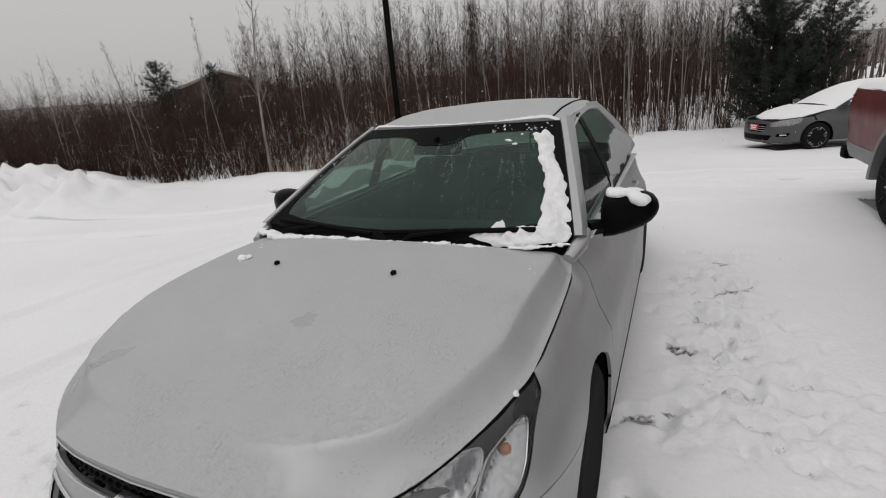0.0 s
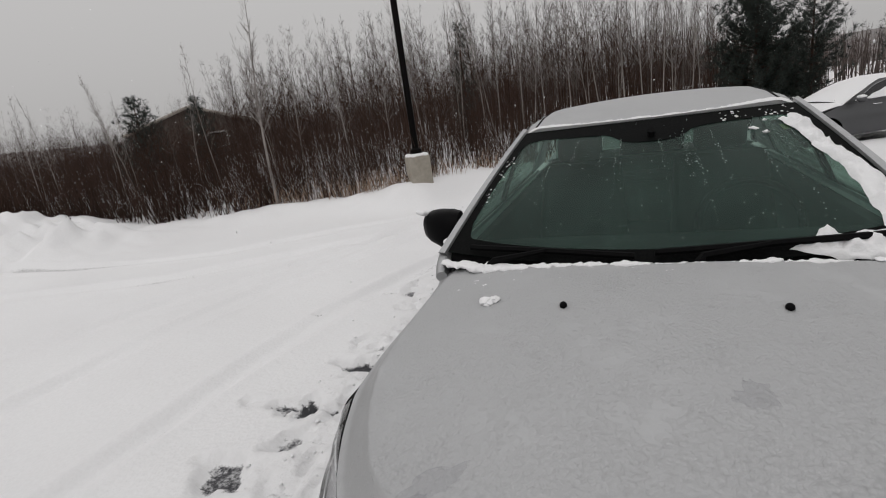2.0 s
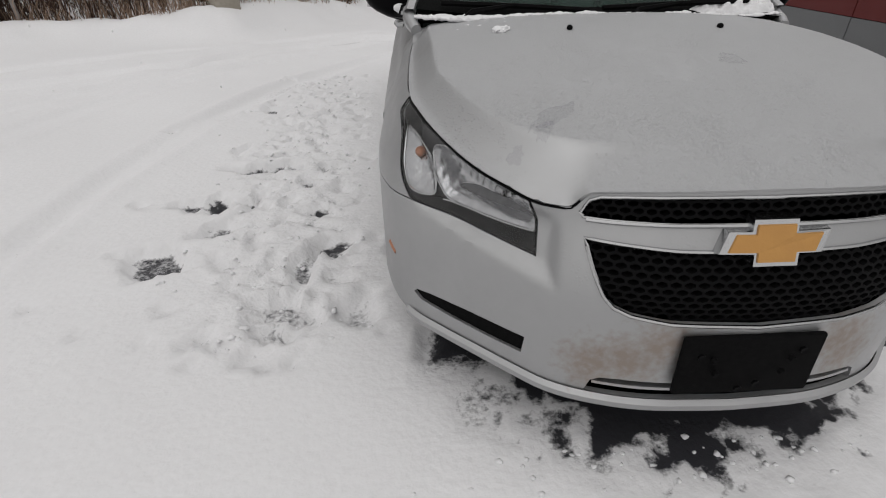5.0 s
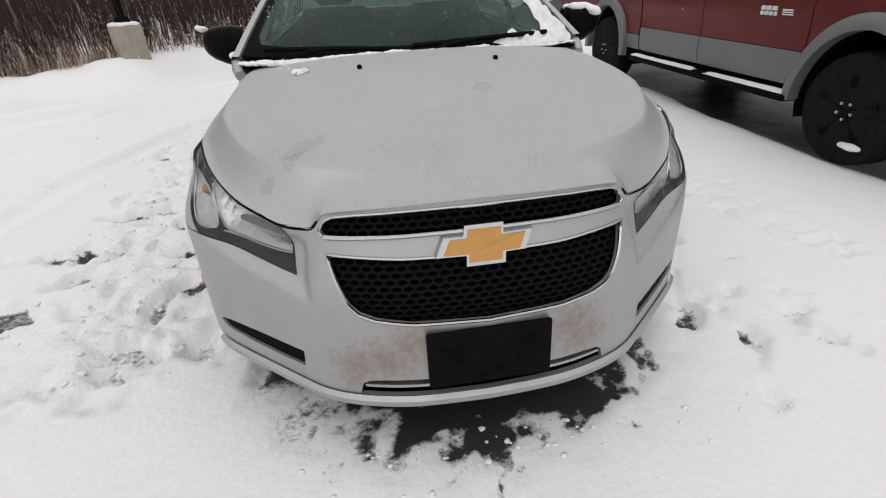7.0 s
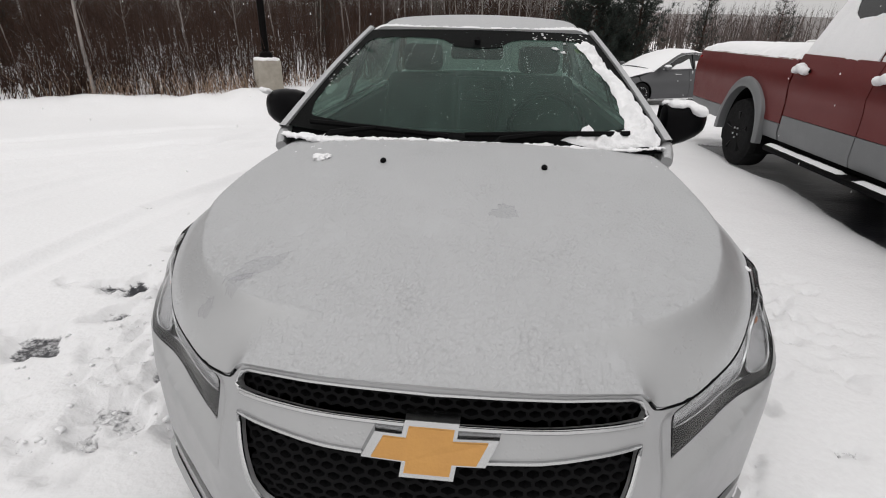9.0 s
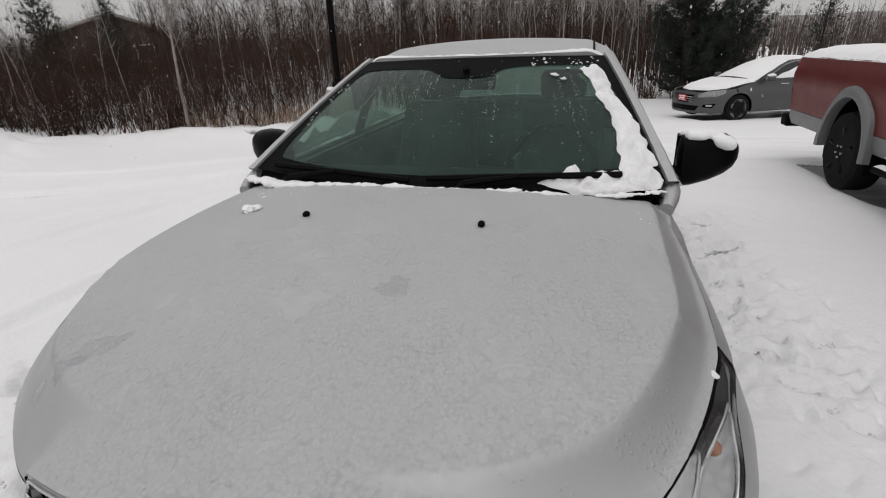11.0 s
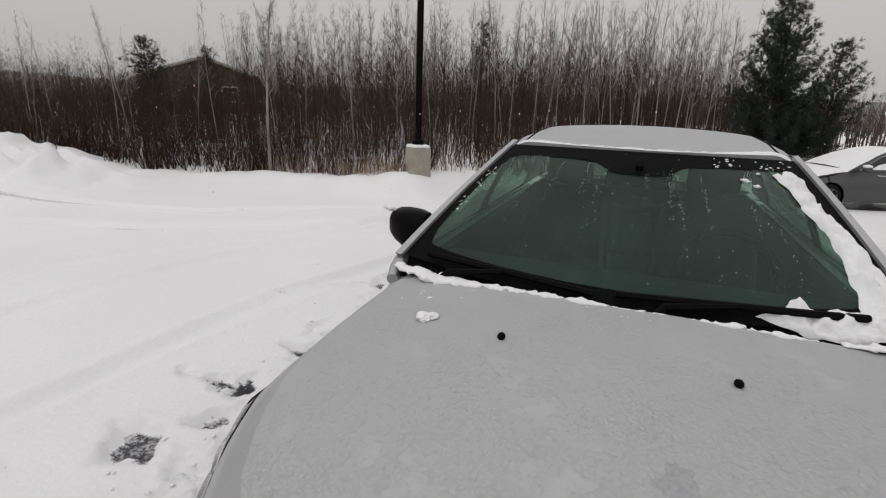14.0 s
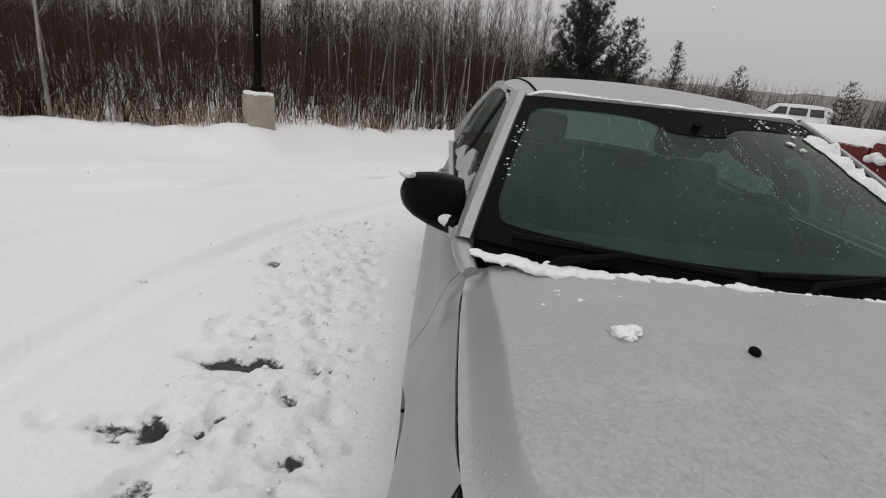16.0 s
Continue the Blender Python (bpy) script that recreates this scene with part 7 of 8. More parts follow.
# ---- lamp post ----
CONCRETE = material("old_concrete", (0.36, 0.33, 0.28), 0.85, grain=0.4, grain_size=18, stain=0.5, stain_size=3, bump=0.5, bump_size=40, tint=(0.2, 0.18, 0.15))
POST = material("black_post_paint", (0.004, 0.0035, 0.0035), 0.5, grain=0.3, grain_size=20, tint=(0.009, 0.008, 0.0075), specular=0.04)
BARK = material("brown_bark", (0.050, 0.030, 0.023), 0.95, grain=0.5, grain_size=5, random_value=0.6, tint=(0.028, 0.018, 0.0145), specular=0.1)
GREY_BARK = material("grey_bark", (0.10, 0.083, 0.075), 0.95, grain=0.5, grain_size=9, random_value=0.45, tint=(0.07, 0.058, 0.05))
PALE_BARK = material("pale_birch_bark", (0.24, 0.215, 0.20), 0.85, grain=0.6, grain_size=14, tint=(0.09, 0.08, 0.075), random_value=0.25)
NEEDLES = material("pine_needles", (0.013, 0.021, 0.016), 0.8, grain=0.4, grain_size=9, random_value=0.6, tint=(0.035, 0.043, 0.038))
GRASS = material("dry_grass", (0.30, 0.21, 0.15), 0.9, grain=0.4, grain_size=9, random_value=0.45, tint=(0.16, 0.09, 0.06))
PX, PY = -3.69, 7.96
post = thing("lamp_post", "black lamp post on a pale concrete base", "lamp post", pose(PX, PY, 0, 0, 0, 38))
bm = box((-0.19, -0.19, -0.25), (0.19, 0.19, 0.80), 0.03)
for v in bm.verts:
    v.co.x *= 1 + 0.05 * (0.8 - v.co.z)
    v.co.y *= 1 + 0.05 * (0.8 - v.co.z)
base = part("concrete_base", bm, CONCRETE, post, "weathered concrete base with form marks")
for z in (0.30, 0.52):
    part("form_joint", box((-0.197, -0.197, z), (0.197, 0.197, z + 0.008), 0.002), CONCRETE, base)
part("foot_plate", box((-0.13, -0.13, 0.80), (0.13, 0.13, 0.83), 0.006), POST, post)
part("foot_cover", lathe([(0.83, 0.11), (0.90, 0.10), (0.93, 0.065), (0.93, 0.05)], "z", 20), POST, post)
part("pole", tube([Vector((0, 0, z)) for z in (0.9, 3, 5, 7.2)], 0.055, 14, radii=[0.058, 0.055, 0.05, 0.046]), POST, post)
part("lamp_arm", tube([Vector((0, 0, 7.1)), Vector((0.3, 0, 7.25)), Vector((0.6, 0, 7.25))], 0.03, 8), POST, post)
part("lamp_head", box((0.5, -0.14, 7.19), (1.0, 0.14, 7.29), 0.03), POST, post)
ob = snow_heap("snow_mound", [Vector((dx, dy, 0.80)) for dx in (-0.10, 0.0, 0.10) for dy in (-0.10, 0.0, 0.10)], [0.10] * 9, "snow cap on the lamp post's base", 3, 0.38, 0.2, 0.012)
ob.matrix_basis = pose(PX, PY, 0, 0, 0, 38)


# ---- bare woods behind the bank ----
def prisms(p0, p1, r0, r1, sides=3):
    """Tapered bars between points, as arrays of verts and quads."""
    n = len(p0)
    d = p1 - p0
    d /= np.maximum(np.linalg.norm(d, axis=1), 1e-6)[:, None]
    ref = np.where(np.abs(d[:, 2:3]) > 0.9, np.array([[1.0, 0, 0]]), np.array([[0, 0, 1.0]]))
    u = np.cross(d, ref)
    u /= np.linalg.norm(u, axis=1)[:, None]
    w = np.cross(d, u)
    rings = []
    for p, r in ((p0, r0), (p1, r1)):
        for k in range(sides):
            a = 2 * math.pi * k / sides
            rings.append(p + (u * math.cos(a) + w * math.sin(a)) * r[:, None])
    v = np.stack(rings, 1).reshape(-1, 3)
    b = np.arange(n)[:, None] * 2 * sides
    f = np.concatenate([np.concatenate([b + k, b + (k + 1) % sides, b + sides + (k + 1) % sides, b + sides + k], 1) for k in range(sides)])
    return v, f


def mesh_from(name, v, f, mat, smooth=True):
    me = bpy.data.meshes.new(name)
    me.from_pydata(v.tolist(), [], f.tolist())
    me.materials.append(mat)
    if smooth:
        me.polygons.foreach_set("use_smooth", [True] * len(me.polygons))
    return new(name, me)


def sapling(rs, base, height, r, lean, branches, spread, twig=2, low=0.25, fine=0.5, rise=0.35):
    """Segments (p0, p1, r0, r1) of one bare young tree: a wavy stem, rising branches and twigs."""
    seg = []
    n = 5
    pts = [np.array(base, float)]
    d = np.array([rs.normal(0, lean), rs.normal(0, lean), 1.0])
    for k in range(n):
        d = d + rs.normal(0, 0.042, 3) * (1, 1, 0)
        pts.append(pts[-1] + d / np.linalg.norm(d) * height / n)
    rad = [max(0.0015, r * (1 - 0.97 * (k / n) ** 0.85)) for k in range(n + 1)]
    for k in range(n):
        seg.append((pts[k], pts[k + 1], rad[k], rad[k + 1]))
    for _ in range(branches):
        h = low + (0.97 - low) * rs.random() ** 0.8
        k = min(int(h * n), n - 1)
        p = pts[k] + (pts[k + 1] - pts[k]) * (h * n - k)
        a = rs.random() * 2 * math.pi
        length = spread * height * (1.15 - h) * (0.6 + 0.6 * rs.random())
        out = np.array([math.cos(a), math.sin(a), rise + 0.9 * rs.random()])
        out /= np.linalg.norm(out)
        q = p + out * length * 0.5
        e = q + (out + np.array([0, 0, 0.45])) / np.linalg.norm(out + np.array([0, 0, 0.45])) * length * 0.5
        rr = max(0.0022, r * (1 - 0.9 * h) * fine)
        seg.append((p, q, rr, rr * 0.7))
        seg.append((q, e, rr * 0.7, rr * 0.25))
        for _ in range(twig):
            t = rs.random()
            s = q + (e - q) * t if rs.random() < 0.6 else p + (q - p) * (0.4 + 0.6 * t)
            w = out + rs.normal(0, 0.55, 3) + (0, 0, 0.3)
            seg.append((s, s + w / np.linalg.norm(w) * length * (0.2 + 0.25 * rs.random()), rr * 0.5, rr * 0.2))
    return seg


def build_segments(seg, thin=0.0045):
    """Three-sided bars for stems and branches; the thinnest twigs are two-faced slivers."""
    p0, p1 = np.array([s[0] for s in seg]), np.array([s[1] for s in seg])
    r0, r1 = np.array([s[2] for s in seg]), np.array([s[3] for s in seg])
    fat = r0 >= thin
    v, f = prisms(p0[fat], p1[fat], r0[fat], r1[fat])
    a, b, ra, rb = p0[~fat], p1[~fat], r0[~fat][:, None], r1[~fat][:, None]
    if len(a):
        k = np.arange(len(a))[:, None]
        side = np.cross(b - a, np.concatenate([np.sin(k * 2.4), np.cos(k * 2.4), 0.3 * np.sin(k * 1.7)], 1))
        side /= np.maximum(np.linalg.norm(side, axis=1), 1e-9)[:, None]
        w = np.stack([a - side * ra, a + side * ra, b + side * rb, b - side * rb], 1).reshape(-1, 3)
        f = np.concatenate([f, len(v) + np.arange(len(w)).reshape(-1, 4)])
        v = np.concatenate([v, w])
    return v, f


_lx, _ly = np.meshgrid(np.linspace(-40, 40, 161), np.linspace(0, 60, 121), indexing="ij")
_lz, *_ = ground_z(_lx.ravel(), _ly.ravel())
_lz = _lz.reshape(_lx.shape)


def land(x, y):
    """Height of the ground at a place, from a coarse table."""
    return float(_lz[min(max(int(round((x + 40) * 2)), 0), 160), min(max(int(round(y * 2)), 0), 120)])


BANK_X, BANK_Y = [p[0] for p in BANK], [p[1] for p in BANK]


def bank_y(x):
    return float(np.interp(x, BANK_X, BANK_Y))


# height of the skyline by direction (degrees to the right of +y, seen from the lot), as a slope above the eye
SKY_A = [-75, -60, -52, -46, -41, -35, -28, -22, -14, -7, -2, 3, 7, 10, 14, 30]
SKY_H = [0.07, 0.080, 0.082, 0.085, 0.105, 0.125, 0.135, 0.15, 0.15, 0.165, 0.175, 0.17, 0.15, 0.12, 0.07, 0.045]
rs = np.random.RandomState(3)
seg_near, seg_grey = [], []
count = 0
while count < 2200:
    a = rs.uniform(-78, 15)
    dist = 7 + 21 * rs.random() ** 0.8
    x, y = dist * math.sin(radians(a)), dist * math.cos(radians(a))
    depth = y - bank_y(x)
    if depth < 0.35 or (x > 1.5 and y < 17.2):
        continue
    dense = 1.0 if x < 3 else 0.5
    if rs.random() > dense:
        continue
    top = 1.5 + dist * float(np.interp(a, SKY_A, SKY_H))
    tall = rs.random()
    if depth < 2.4 and rs.random() < 0.66:
        continue
    h = top * (0.38 + 0.42 * rs.random()) if tall < 0.74 else top * (0.84 + 0.26 * rs.random())
    g = land(x, y)
    tree = sapling(rs, (x, y, g - 0.1), h - g, 0.003 + 0.0024 * h * (0.35 + 1.0 * rs.random() ** 2), 0.035, 14 if tall < 0.74 else 26, 0.27 if tall < 0.74 else 0.19, 3 if tall < 0.74 else 6, 0.30)
    if rs.random() < 0.2:
        seg_grey += tree
    else:
        seg_near += tree
    count += 1
# slim taller trees whose fine tops stand out of it
for _ in range(240):
    a = rs.uniform(-44, 8)
    dist = rs.uniform(12, 22)
    x, y = dist * math.sin(radians(a)), dist * math.cos(radians(a))
    if y - bank_y(x) < 0.8 or (x > 1.5 and y < 17.2):
        continue
    h = (1.5 + dist * float(np.interp(a, SKY_A, SKY_H))) * rs.uniform(0.95, 1.25)
    tree = sapling(rs, (x, y, land(x, y) - 0.1), h, 0.007 + 0.0020 * h, 0.02, 46, 0.17, 7, 0.40, 0.62, 0.7)
    if rs.random() < 0.2:
        seg_grey += tree
    else:
        seg_near += tree
v, f = build_segments(seg_near)
tagged(mesh_from("bare_thicket", v, f, BARK), "dense leafless thicket of brown saplings standing in snow", "trees", kind="stuff")

v, f = build_segments(seg_grey)
tagged(mesh_from("grey_thicket", v, f, GREY_BARK), "leafless grey saplings among the brown thicket", "trees", kind="stuff")

# the woods go on behind
seg = []
for _ in range(3000):
    a, dist = rs.uniform(-80, 16), rs.uniform(20, 44)
    x, y = dist * math.sin(radians(a)), dist * math.cos(radians(a))
    if y - bank_y(x) < 5:
        continue
    h = (1.5 + dist * float(np.interp(a, SKY_A, SKY_H))) * rs.uniform(0.46, 0.80)
    g = land(x, y)
    seg += sapling(rs, (x, y, g - 0.1), h - g, 0.010 + 0.005 * h * (0.4 + rs.random()), 0.05, 11, 0.28, 1, 0.24)
v, f = build_segments(seg)
tagged(mesh_from("deep_woods", v, f, BARK), "dark brown leafless woods behind the thicket", "trees", kind="stuff")

# fine brown undergrowth that fills the foot of the woods
seg = []
count = 0
while count < 2100:
    a = rs.uniform(-78, 14) if rs.random() < 0.72 else rs.uniform(-70, -24)
    dist = 7 + 16 * rs.random()
    x, y = dist * math.sin(radians(a)), dist * math.cos(radians(a))
    depth = y - bank_y(x)
    if depth < 0.5 or depth > 7 or (x > 1.5 and y < 17.2) or rs.random() < 0.35 * math.sin(x * 2.3) + 0.15:
        continue
    h = rs.uniform(0.8, 1.5) * (0.7 + 0.05 * dist)
    seg += sapling(rs, (x, y, land(x, y) - 0.05), h, 0.0075, 0.16, 15, 0.34, 4, 0.16, 0.6, 0.5)
    count += 1
v, f = build_segments(seg)
tagged(mesh_from("undergrowth", v, f, BARK), "fine brown leafless undergrowth at the foot of the woods", "brush", kind="stuff")

# low brush along the edge
seg = []
for _ in range(1500):
    x = rs.uniform(-17, 4.5) if rs.random() < 0.5 else rs.uniform(-17, -6)
    x = x + 0.35 * math.sin(x * 4.1) + 0.2 * math.sin(x * 11.3)
    y = bank_y(x) + 0.15 + abs(rs.normal(0, 1.1))
    h = rs.uniform(0.25, 1.05)
    b = np.array((x, y, land(x, y) - 0.04))
    for _ in range(3):
        d = np.array([rs.normal(0, 0.28), rs.normal(0, 0.28), 1.0])
        m = b + d * h * 0.5
        e = m + (d + rs.normal(0, 0.35, 3)) * h * 0.45
        seg += [(b, m, 0.005, 0.004), (m, e, 0.004, 0.0015), (m, m + (d + rs.normal(0, 0.6, 3)) * h * 0.35, 0.003, 0.001)]
v, f = build_segments(seg)
tagged(mesh_from("low_brush", v, f, BARK), "low brown brush poking out of the snow", "brush", kind="stuff")

# dry grass by the lamp post and along the edge
seg = []
for _ in range(800):
    c = rs.choice([0, 1, 2], p=[0.65, 0.15, 0.20])
    x = rs.normal(-4.6, 1.3) if c == 0 else rs.uniform(-8, 2.2) if c == 1 else rs.normal(-2.6, 0.7)
    y = bank_y(x) + 0.1 + abs(rs.normal(0, 0.55))
    b = np.array((x, y, land(x, y) - 0.04))
    h = rs.uniform(0.15, 0.50)
    d = np.array([rs.normal(0, 0.3), rs.normal(0, 0.3), 1.0])
    m = b + d * h * 0.6
    seg += [(b, m, 0.0045, 0.004), (m, m + (d * 0.6 + rs.normal(0, 0.35, 3)) * h * 0.5, 0.004, 0.001)]
v, f = build_segments(seg)
tagged(mesh_from("dry_grass", v, f, GRASS), "tufts of dry tan grass in the snow", "grass", kind="stuff")


def bare_tree(base, height, r, mat, label, seed, branches=46, spread=0.20, stems=1, lean=0.02, group="", fine=0.30):
    rs = np.random.RandomState(seed)
    tree = thing("bare_tree", label, "tree", pose(*base), group)
    trunk, crown = [], []
    for k in range(stems):
        s = sapling(rs, (0.12 * k * math.cos(k * 2.2), 0.12 * k * math.sin(k * 2.2), -0.1), height * (1 - 0.1 * k), r * (1 - 0.15 * k), lean + 0.05 * (k > 0), branches // (1 + (k > 0)), spread, 7, 0.34, fine, 0.95)
        trunk += s[:5]
        crown += s[5:]
    p0, p1 = np.array([s[0] for s in trunk]), np.array([s[1] for s in trunk])
    v, f = prisms(p0, p1, np.array([s[2] for s in trunk]), np.array([s[3] for s in trunk]), 7)
    part("trunk", mesh_from("trunk", v, f, mat), mat, tree)
    v, f = build_segments(crown)
    part("crown", mesh_from("crown", v, f, mat), mat, tree)


for n, (x, y, h, r, stems, label) in enumerate((
        (-6.35, 7.25, 3.9, 0.040, 1, "tall pale leafless birch at the lot's edge"), (-3.8, 13.2, 4.3, 0.045, 1, "slim pale leafless birch with a low fork"), (-4.4, 12.9, 4.2, 0.038, 2, "pale leafless birch with two stems"),
        (-1.6, 14.2, 4.6, 0.040, 1, "slim grey leafless tree"), (-0.3, 15.2, 5.0, 0.045, 2, "slim grey leafless tree with two stems"), (-0.9, 15.0, 4.9, 0.036, 1, "slim grey leafless tree"),
        (0.7, 15.8, 4.9, 0.040, 1, "slim grey leafless tree"), (-2.6, 13.8, 4.4, 0.034, 1, "slim grey leafless tree"), (-5.4, 10.6, 3.6, 0.030, 1, "slim grey leafless tree"), (-9.2, 8.3, 3.1, 0.028, 1, "slim grey leafless tree"),
        (-10.3, 7.6, 3.0, 0.028, 2, "slim grey leafless tree"), (1.5, 16.4, 4.6, 0.034, 1, "slim grey leafless tree"), (-7.4, 9.8, 3.4, 0.03, 1, "slim grey leafless tree"), (-12.2, 7.2, 2.8, 0.026, 1, "slim grey leafless tree"),
        (-2.2, 13.6, 4.7, 0.030, 1, "slim pale leafless tree"), (-1.1, 14.9, 5.0, 0.034, 2, "pale leafless tree with two stems"), (0.2, 16.2, 5.3, 0.036, 1, "slim pale leafless tree"), (0.55, 16.5, 5.2, 0.030, 1, "slim pale leafless tree"),
        (1.15, 16.9, 5.2, 0.034, 2, "pale leafless tree with two stems"), (1.9, 17.3, 5.0, 0.032, 1, "slim pale leafless tree"), (2.3, 17.6, 4.8, 0.028, 1, "slim pale leafless tree"), (-3.2, 12.4, 4.3, 0.028, 2, "pale leafless tree with two stems"),
        (-2.9, 13.9, 4.9, 0.032, 1, "slim pale leafless tree"), (-4.9, 11.4, 3.9, 0.026, 1, "slim pale leafless tree"), (-5.9, 9.4, 3.6, 0.024, 2, "pale leafless tree with two stems"), (-7.0, 8.3, 3.3, 0.022, 1, "slim pale leafless tree"),
        (-8.3, 8.0, 3.2, 0.024, 1, "slim pale leafless tree"), (-9.8, 6.9, 2.9, 0.020, 1, "slim pale leafless tree"), (-11.4, 6.3, 2.7, 0.020, 2, "pale leafless tree with two stems"), (-0.5, 16.6, 5.6, 0.03, 1, "slim pale leafless tree"))):
    bare_tree((x, y, land(x, y)), h * (1.14 if x > -5 else 1.05), r * (0.8 if n == 0 else 0.62), PALE_BARK, label, 40 + n, 58 if n == 0 else 48, 0.17 if n == 0 else 0.14, stems, group="bare trees at the edge", fine=0.4)


def conifer(base, height, width, label, seed, whorls=24, needles=15, snow=0.1):
    """A pine: trunk, rising branches and tufts of needles, with an uneven outline."""
    rs = np.random.RandomState(seed)
    tree = thing("pine_tree", label, "tree", pose(*base))
    v, f = prisms(np.array([[0, 0, -0.2], [0, 0, height * 0.5]]), np.array([[0, 0, height * 0.5], [0, 0, height]]), np.array([0.09, 0.05]) * height / 5, np.array([0.05, 0.01]) * height / 5, 8)
    part("trunk", mesh_from("trunk", v, f, BARK), BARK, tree)
    seg, tips = [], []
    for k in range(whorls):
        h = 0.04 + 0.94 * k / (whorls - 1)
        reach = width * (1 - h) ** 0.75 * (0.55 + 0.45 * min(1, h / 0.15))
        for j in range(8 if h < 0.8 else 5):
            a = rs.random() * 2 * math.pi
            l = reach * rs.uniform(0.62, 1.12) + 0.06
            p = np.array([0, 0, h * height])
            rise = 0.25 + 0.75 * h
            m = p + np.array([math.cos(a) * l * 0.55, math.sin(a) * l * 0.55, l * 0.55 * rise * 0.5])
            e = m + np.array([math.cos(a) * l * 0.45, math.sin(a) * l * 0.45, l * 0.45 * (rise + 0.5)])
            seg += [(p, m, 0.018 * (1 - 0.7 * h), 0.010 * (1 - 0.7 * h)), (m, e, 0.010 * (1 - 0.7 * h), 0.003)]
            for t in np.linspace(0.25, 1.0, max(3, int(l / 0.10))):
                c = p + (m - p) * t / 0.55 if t < 0.55 else m + (e - m) * (t - 0.55) / 0.45
                for _ in range(2):
                    tips.append((c + rs.normal(0, 0.05, 3), np.array([math.cos(a), math.sin(a), 0.9]) + rs.normal(0, 0.45, 3)))
    v, f = build_segments(seg)
    tagged(part("branchwork", mesh_from("branchwork", v, f, BARK), BARK, tree), kind="stuff")
    c = np.repeat(np.array([t[0] for t in tips]), needles, 0)
    d = np.repeat(np.array([t[1] for t in tips]), needles, 0)
    d /= np.linalg.norm(d, axis=1)[:, None]
    d = d * 0.8 + rs.normal(0, 0.5, d.shape)
    d /= np.linalg.norm(d, axis=1)[:, None]
    side = np.cross(d, rs.normal(0, 1, d.shape))
    side /= np.linalg.norm(side, axis=1)[:, None]
    length = (0.07 + 0.06 * rs.random(len(c)))[:, None] * (0.8 + height / 12)
    start = c + d * 0.01
    v = np.stack([start - side * 0.005, start + side * 0.005, start + d * length + side * 0.002, start + d * length - side * 0.002], 1).reshape(-1, 3)
    f = np.arange(len(v)).reshape(-1, 4)
    part("foliage", mesh_from("foliage", v, f, NEEDLES, False), NEEDLES, tree)


conifer((3.25, 16.9, -0.3), 5.1, 1.5, "young dark green pine dusted with snow", 1, 34, 18)
conifer((4.65, 17.2, -0.3), 3.75, 1.3, "smaller dark green pine beside a taller one", 6, 18)
conifer((8.8, 23.0, 0.3), 3.2, 0.7, "small dark pine far off", 2, 14, 8)
conifer((15.5, 21.5, 0.0), 2.6, 0.8, "misty dark pine in the far woods", 12, 12, 6)
conifer((18.0, 22.0, 0.0), 2.9, 0.7, "slim misty pine in the far woods", 13, 12, 6)
conifer((12.5, 24.5, 0.0), 2.9, 1.0, "broad misty pine in the far woods", 14, 12, 6)
conifer((-12.4, 9.8, 0.3), 2.55, 0.85, "dark pine among leafless trees", 3, 16, 10)
conifer((-11.0, 10.5, 0.3), 2.35, 0.5, "slim dark pine among leafless trees", 4, 14, 8)
conifer((-4.9, 15.2, 0.3), 3.55, 0.5, "slim dark pine among leafless trees", 5, 14, 8)

# ---- house behind the woods ----
WALL_BROWN = material("brown_cladding", (0.09, 0.07, 0.06), 0.85, grain=0.3, grain_size=6, bump=0.3, bump_size=12)
house = thing("house", "low brown house with a snowy gabled roof behind the trees", "house", pose(-25.7, 24.4, 0, 0, 0, 48))
part("wall", box((-3.2, 0, 0), (3.2, 8, 2.7), 0.02), WALL_BROWN, house)
bm = bmesh.new()
front, back = ([bm.verts.new((x, y, z)) for x, z in ((-3.2, 2.7), (3.2, 2.7), (0, 3.75))] for y in (0.0, 8.0))
bm.faces.new(front)
bm.faces.new(back[::-1])
part("gable", bm, WALL_BROWN, house, smooth=False)
for g in (1, -1):
    bm = bmesh.new()
    pts = [Vector((0, -0.5, 3.92)), Vector((g * 3.8, -0.5, 2.66)), Vector((g * 3.8, 8.4, 2.66)), Vector((0, 8.4, 3.92))]
    up = [bm.verts.new(p) for p in pts]
    dn = [bm.verts.new(p - Vector((0, 0, 0.16))) for p in pts]
    bm.faces.new(up)
    bm.faces.new(dn[::-1])
    for k in range(4):
        bm.faces.new((up[k], dn[k], dn[(k + 1) % 4], up[(k + 1) % 4]))
    bmesh.ops.recalc_face_normals(bm, faces=bm.faces)
    part("roof_slope", bm, SNOW, house, "snowy roof slope", smooth=False)
    part("soffit", loft([[Vector((0, y, 3.755)), Vector((g * 3.79, y, 2.495))] for y in (-0.49, 8.39)]), WALL_BROWN, house, smooth=False)
    part("barge_board", tube([Vector((0, -0.52, 3.80)), Vector((g * 3.8, -0.52, 2.54))], 0.09, 4), material("pale_board", (0.30, 0.27, 0.24), 0.8, grain=0.3, grain_size=5), house)
win = part("window", box((0.9, -0.05, 1.2), (1.9, 0.02, 2.2), 0.01), WHITE_PRINT, house, "pale window frame")
part("pane", box((1.0, -0.07, 1.3), (1.8, -0.05, 2.1), 0.005), DARK_GLASS, win)

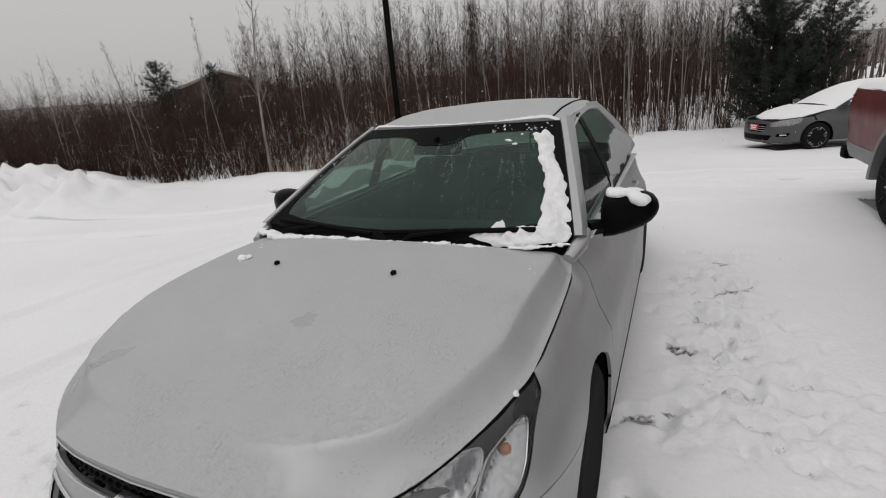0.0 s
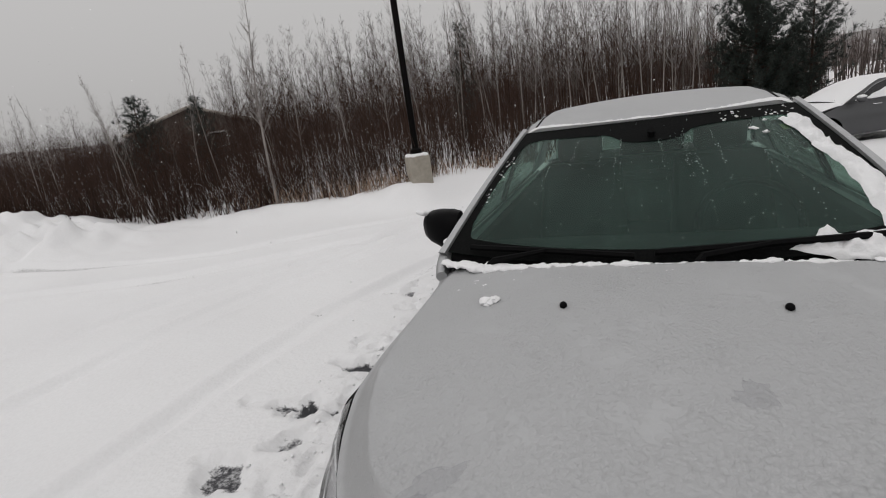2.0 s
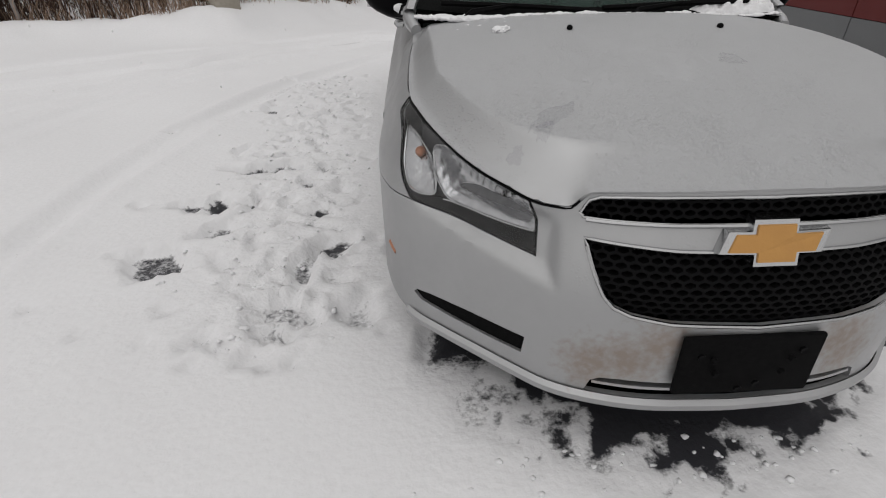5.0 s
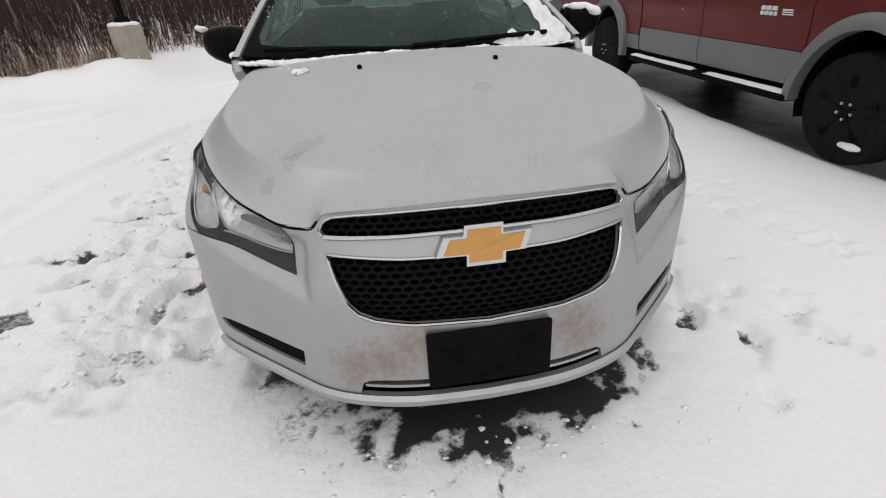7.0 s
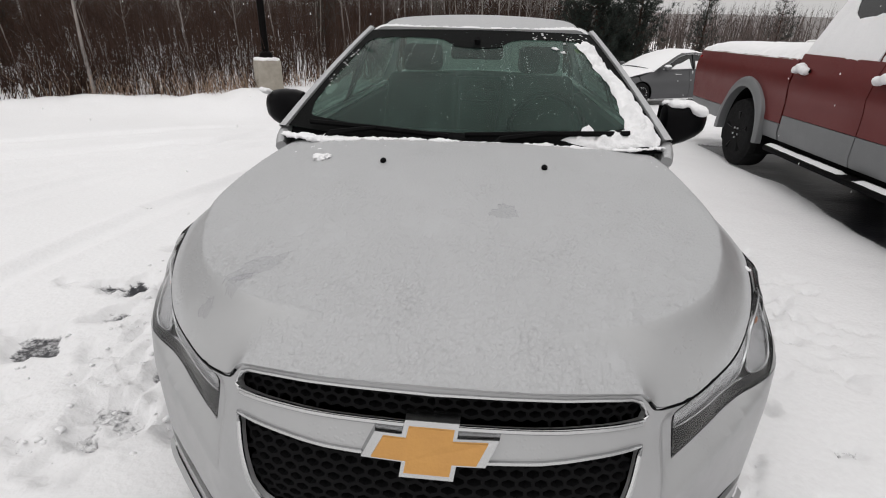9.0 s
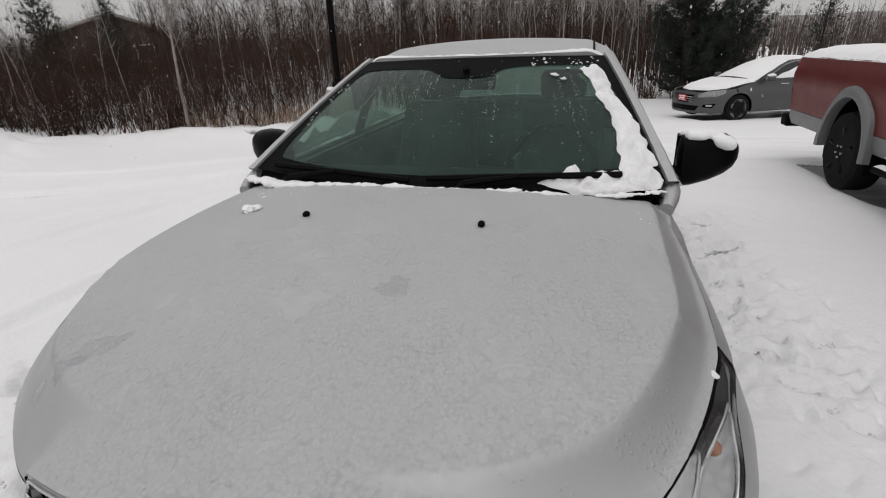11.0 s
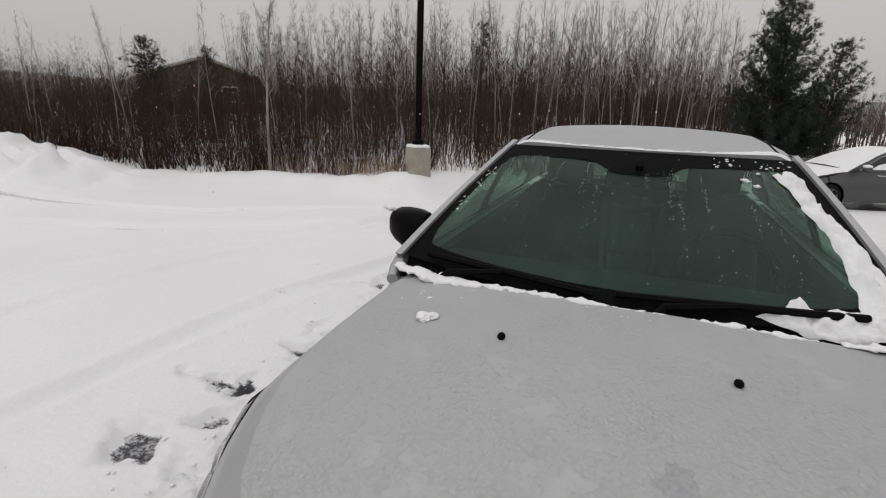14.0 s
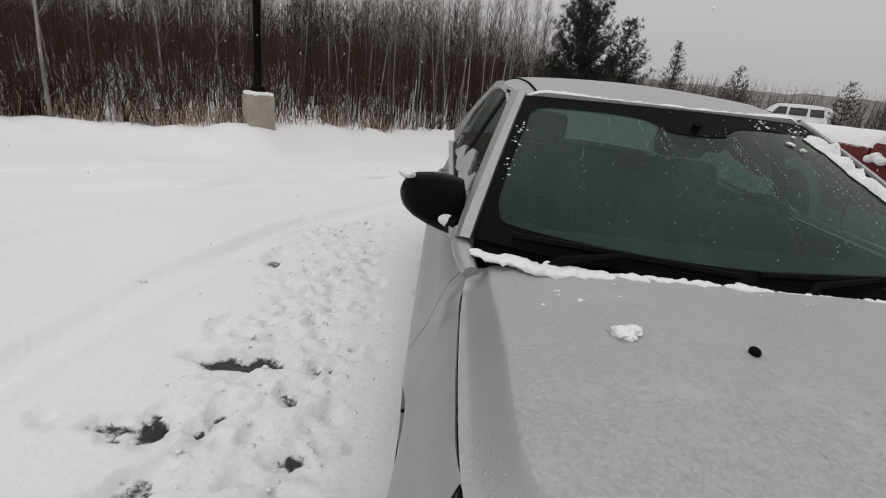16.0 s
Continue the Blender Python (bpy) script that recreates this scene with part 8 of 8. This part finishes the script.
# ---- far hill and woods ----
# paler than the near bark: the haze of distance is mixed into the twig colour
HAZED_TWIGS = material("hazed_twigs", (0.085, 0.066, 0.060), 0.95, grain=0.4, grain_size=3, random_value=0.4, tint=(0.13, 0.115, 0.11), specular=0.1)
# the hill's grey likewise carries distance haze in its base colour
FAR = material("hazed_far_woods", (0.15, 0.135, 0.13), 1.0, grain=0.5, grain_size=0.25, stain=0.4, stain_size=0.03, tint=(0.32, 0.31, 0.31), specular=0.0)
rows = []
for k, (dist, hs) in enumerate(((70, 0.0), (95, 0.55), (125, 1.0), (200, 0.6))):
    row = []
    for a in np.linspace(-100, 110, 150):
        h = 5.2 + 1.6 * noise.noise(Vector((a * 0.05, 0, 3))) + 0.5 * noise.noise(Vector((a * 0.9, 1, 3))) + 0.25 * noise.noise(Vector((a * 3.1, 2, 3)))
        row.append(Vector((dist * math.sin(radians(a)), dist * math.cos(radians(a)), -0.5 + h * hs)))
    rows.append(row)
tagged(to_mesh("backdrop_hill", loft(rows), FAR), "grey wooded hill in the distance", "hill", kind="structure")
rs = np.random.RandomState(9)
seg = []
for _ in range(1200):
    a, dist = rs.uniform(11, 60), rs.uniform(18, 62)
    if 28.5 < a < 38.5 and dist < 46:
        continue
    b = (dist * math.sin(radians(a)), dist * math.cos(radians(a)), 0.0)
    seg += sapling(rs, b, 1.5 + dist * rs.uniform(0.02, 0.045), 0.02 + 0.0006 * dist, 0.05, 9, 0.25, 2, 0.15)
v, f = build_segments(seg)
tagged(mesh_from("far_thicket", v, f, HAZED_TWIGS), "leafless grey-brown woods beyond the car park", "trees", kind="stuff")

# ---- loose crumbs of snow round the footprints ----
rs = np.random.RandomState(21)
crumbs_v, crumbs_f = [], []
ball = bmesh.new()
bmesh.ops.create_icosphere(ball, subdivisions=1, radius=1)
ball_v = np.array([v.co[:] for v in ball.verts])
ball_f = np.array([[v.index for v in f.verts] for f in ball.faces])
ball.free()
spots = []
for _ in range(260):
    y = rs.uniform(0.5, 4.6)
    spots.append((-1.47 - 0.06 * (y - 2) + rs.normal(0, 0.26), y, rs.uniform(0.004, 0.015)))
for _ in range(60):
    spots.append((rs.normal(0.05, 0.45), rs.normal(0.0, 0.06), rs.uniform(0.003, 0.010)))
spots = np.array([p for p in spots if not (abs(p[0]) < 0.93 and 0.1 < p[1] < 4.6)])
heights, *_ = ground_z(spots[:, 0], spots[:, 1])
for (x, y, r), z in zip(spots, heights):
    shape = ball_v * (1 + rs.normal(0, 0.22, (len(ball_v), 1))) * r * np.array((rs.uniform(0.8, 1.5), rs.uniform(0.8, 1.3), 0.62))
    crumbs_f.append(ball_f + sum(map(len, crumbs_v)))
    crumbs_v.append(shape + (x, y, z + 0.1 * r))
tagged(mesh_from("snow_crumbs", np.concatenate(crumbs_v), np.concatenate(crumbs_f), SNOW), "loose crumbs of trodden snow beside the footprints", "snow", kind="stuff")

# ---- snow falling over the lot ----
FLAKE = material("snowflake", (0.85, 0.85, 0.86), 0.6, grain=0.1, grain_size=60, specular=0.2)
flakes_v, flakes_f = [], []
for n in range(520):
    x, y, z = rs.uniform(-8.5, 4.5), rs.uniform(2.2, 8.5), rs.uniform(0.25, 3.6)
    r = rs.uniform(0.0025, 0.0055)
    shape = ball_v * (1 + rs.normal(0, 0.25, (len(ball_v), 1))) * r * np.array((0.8, 0.8, rs.uniform(1.0, 2.2)))
    flakes_v.append(shape + (x, y, z))
    flakes_f.append(ball_f + n * len(ball_v))
tagged(mesh_from("falling_snow", np.concatenate(flakes_v), np.concatenate(flakes_f), FLAKE), "snowflakes in the air over the car park", "snow", kind="stuff")
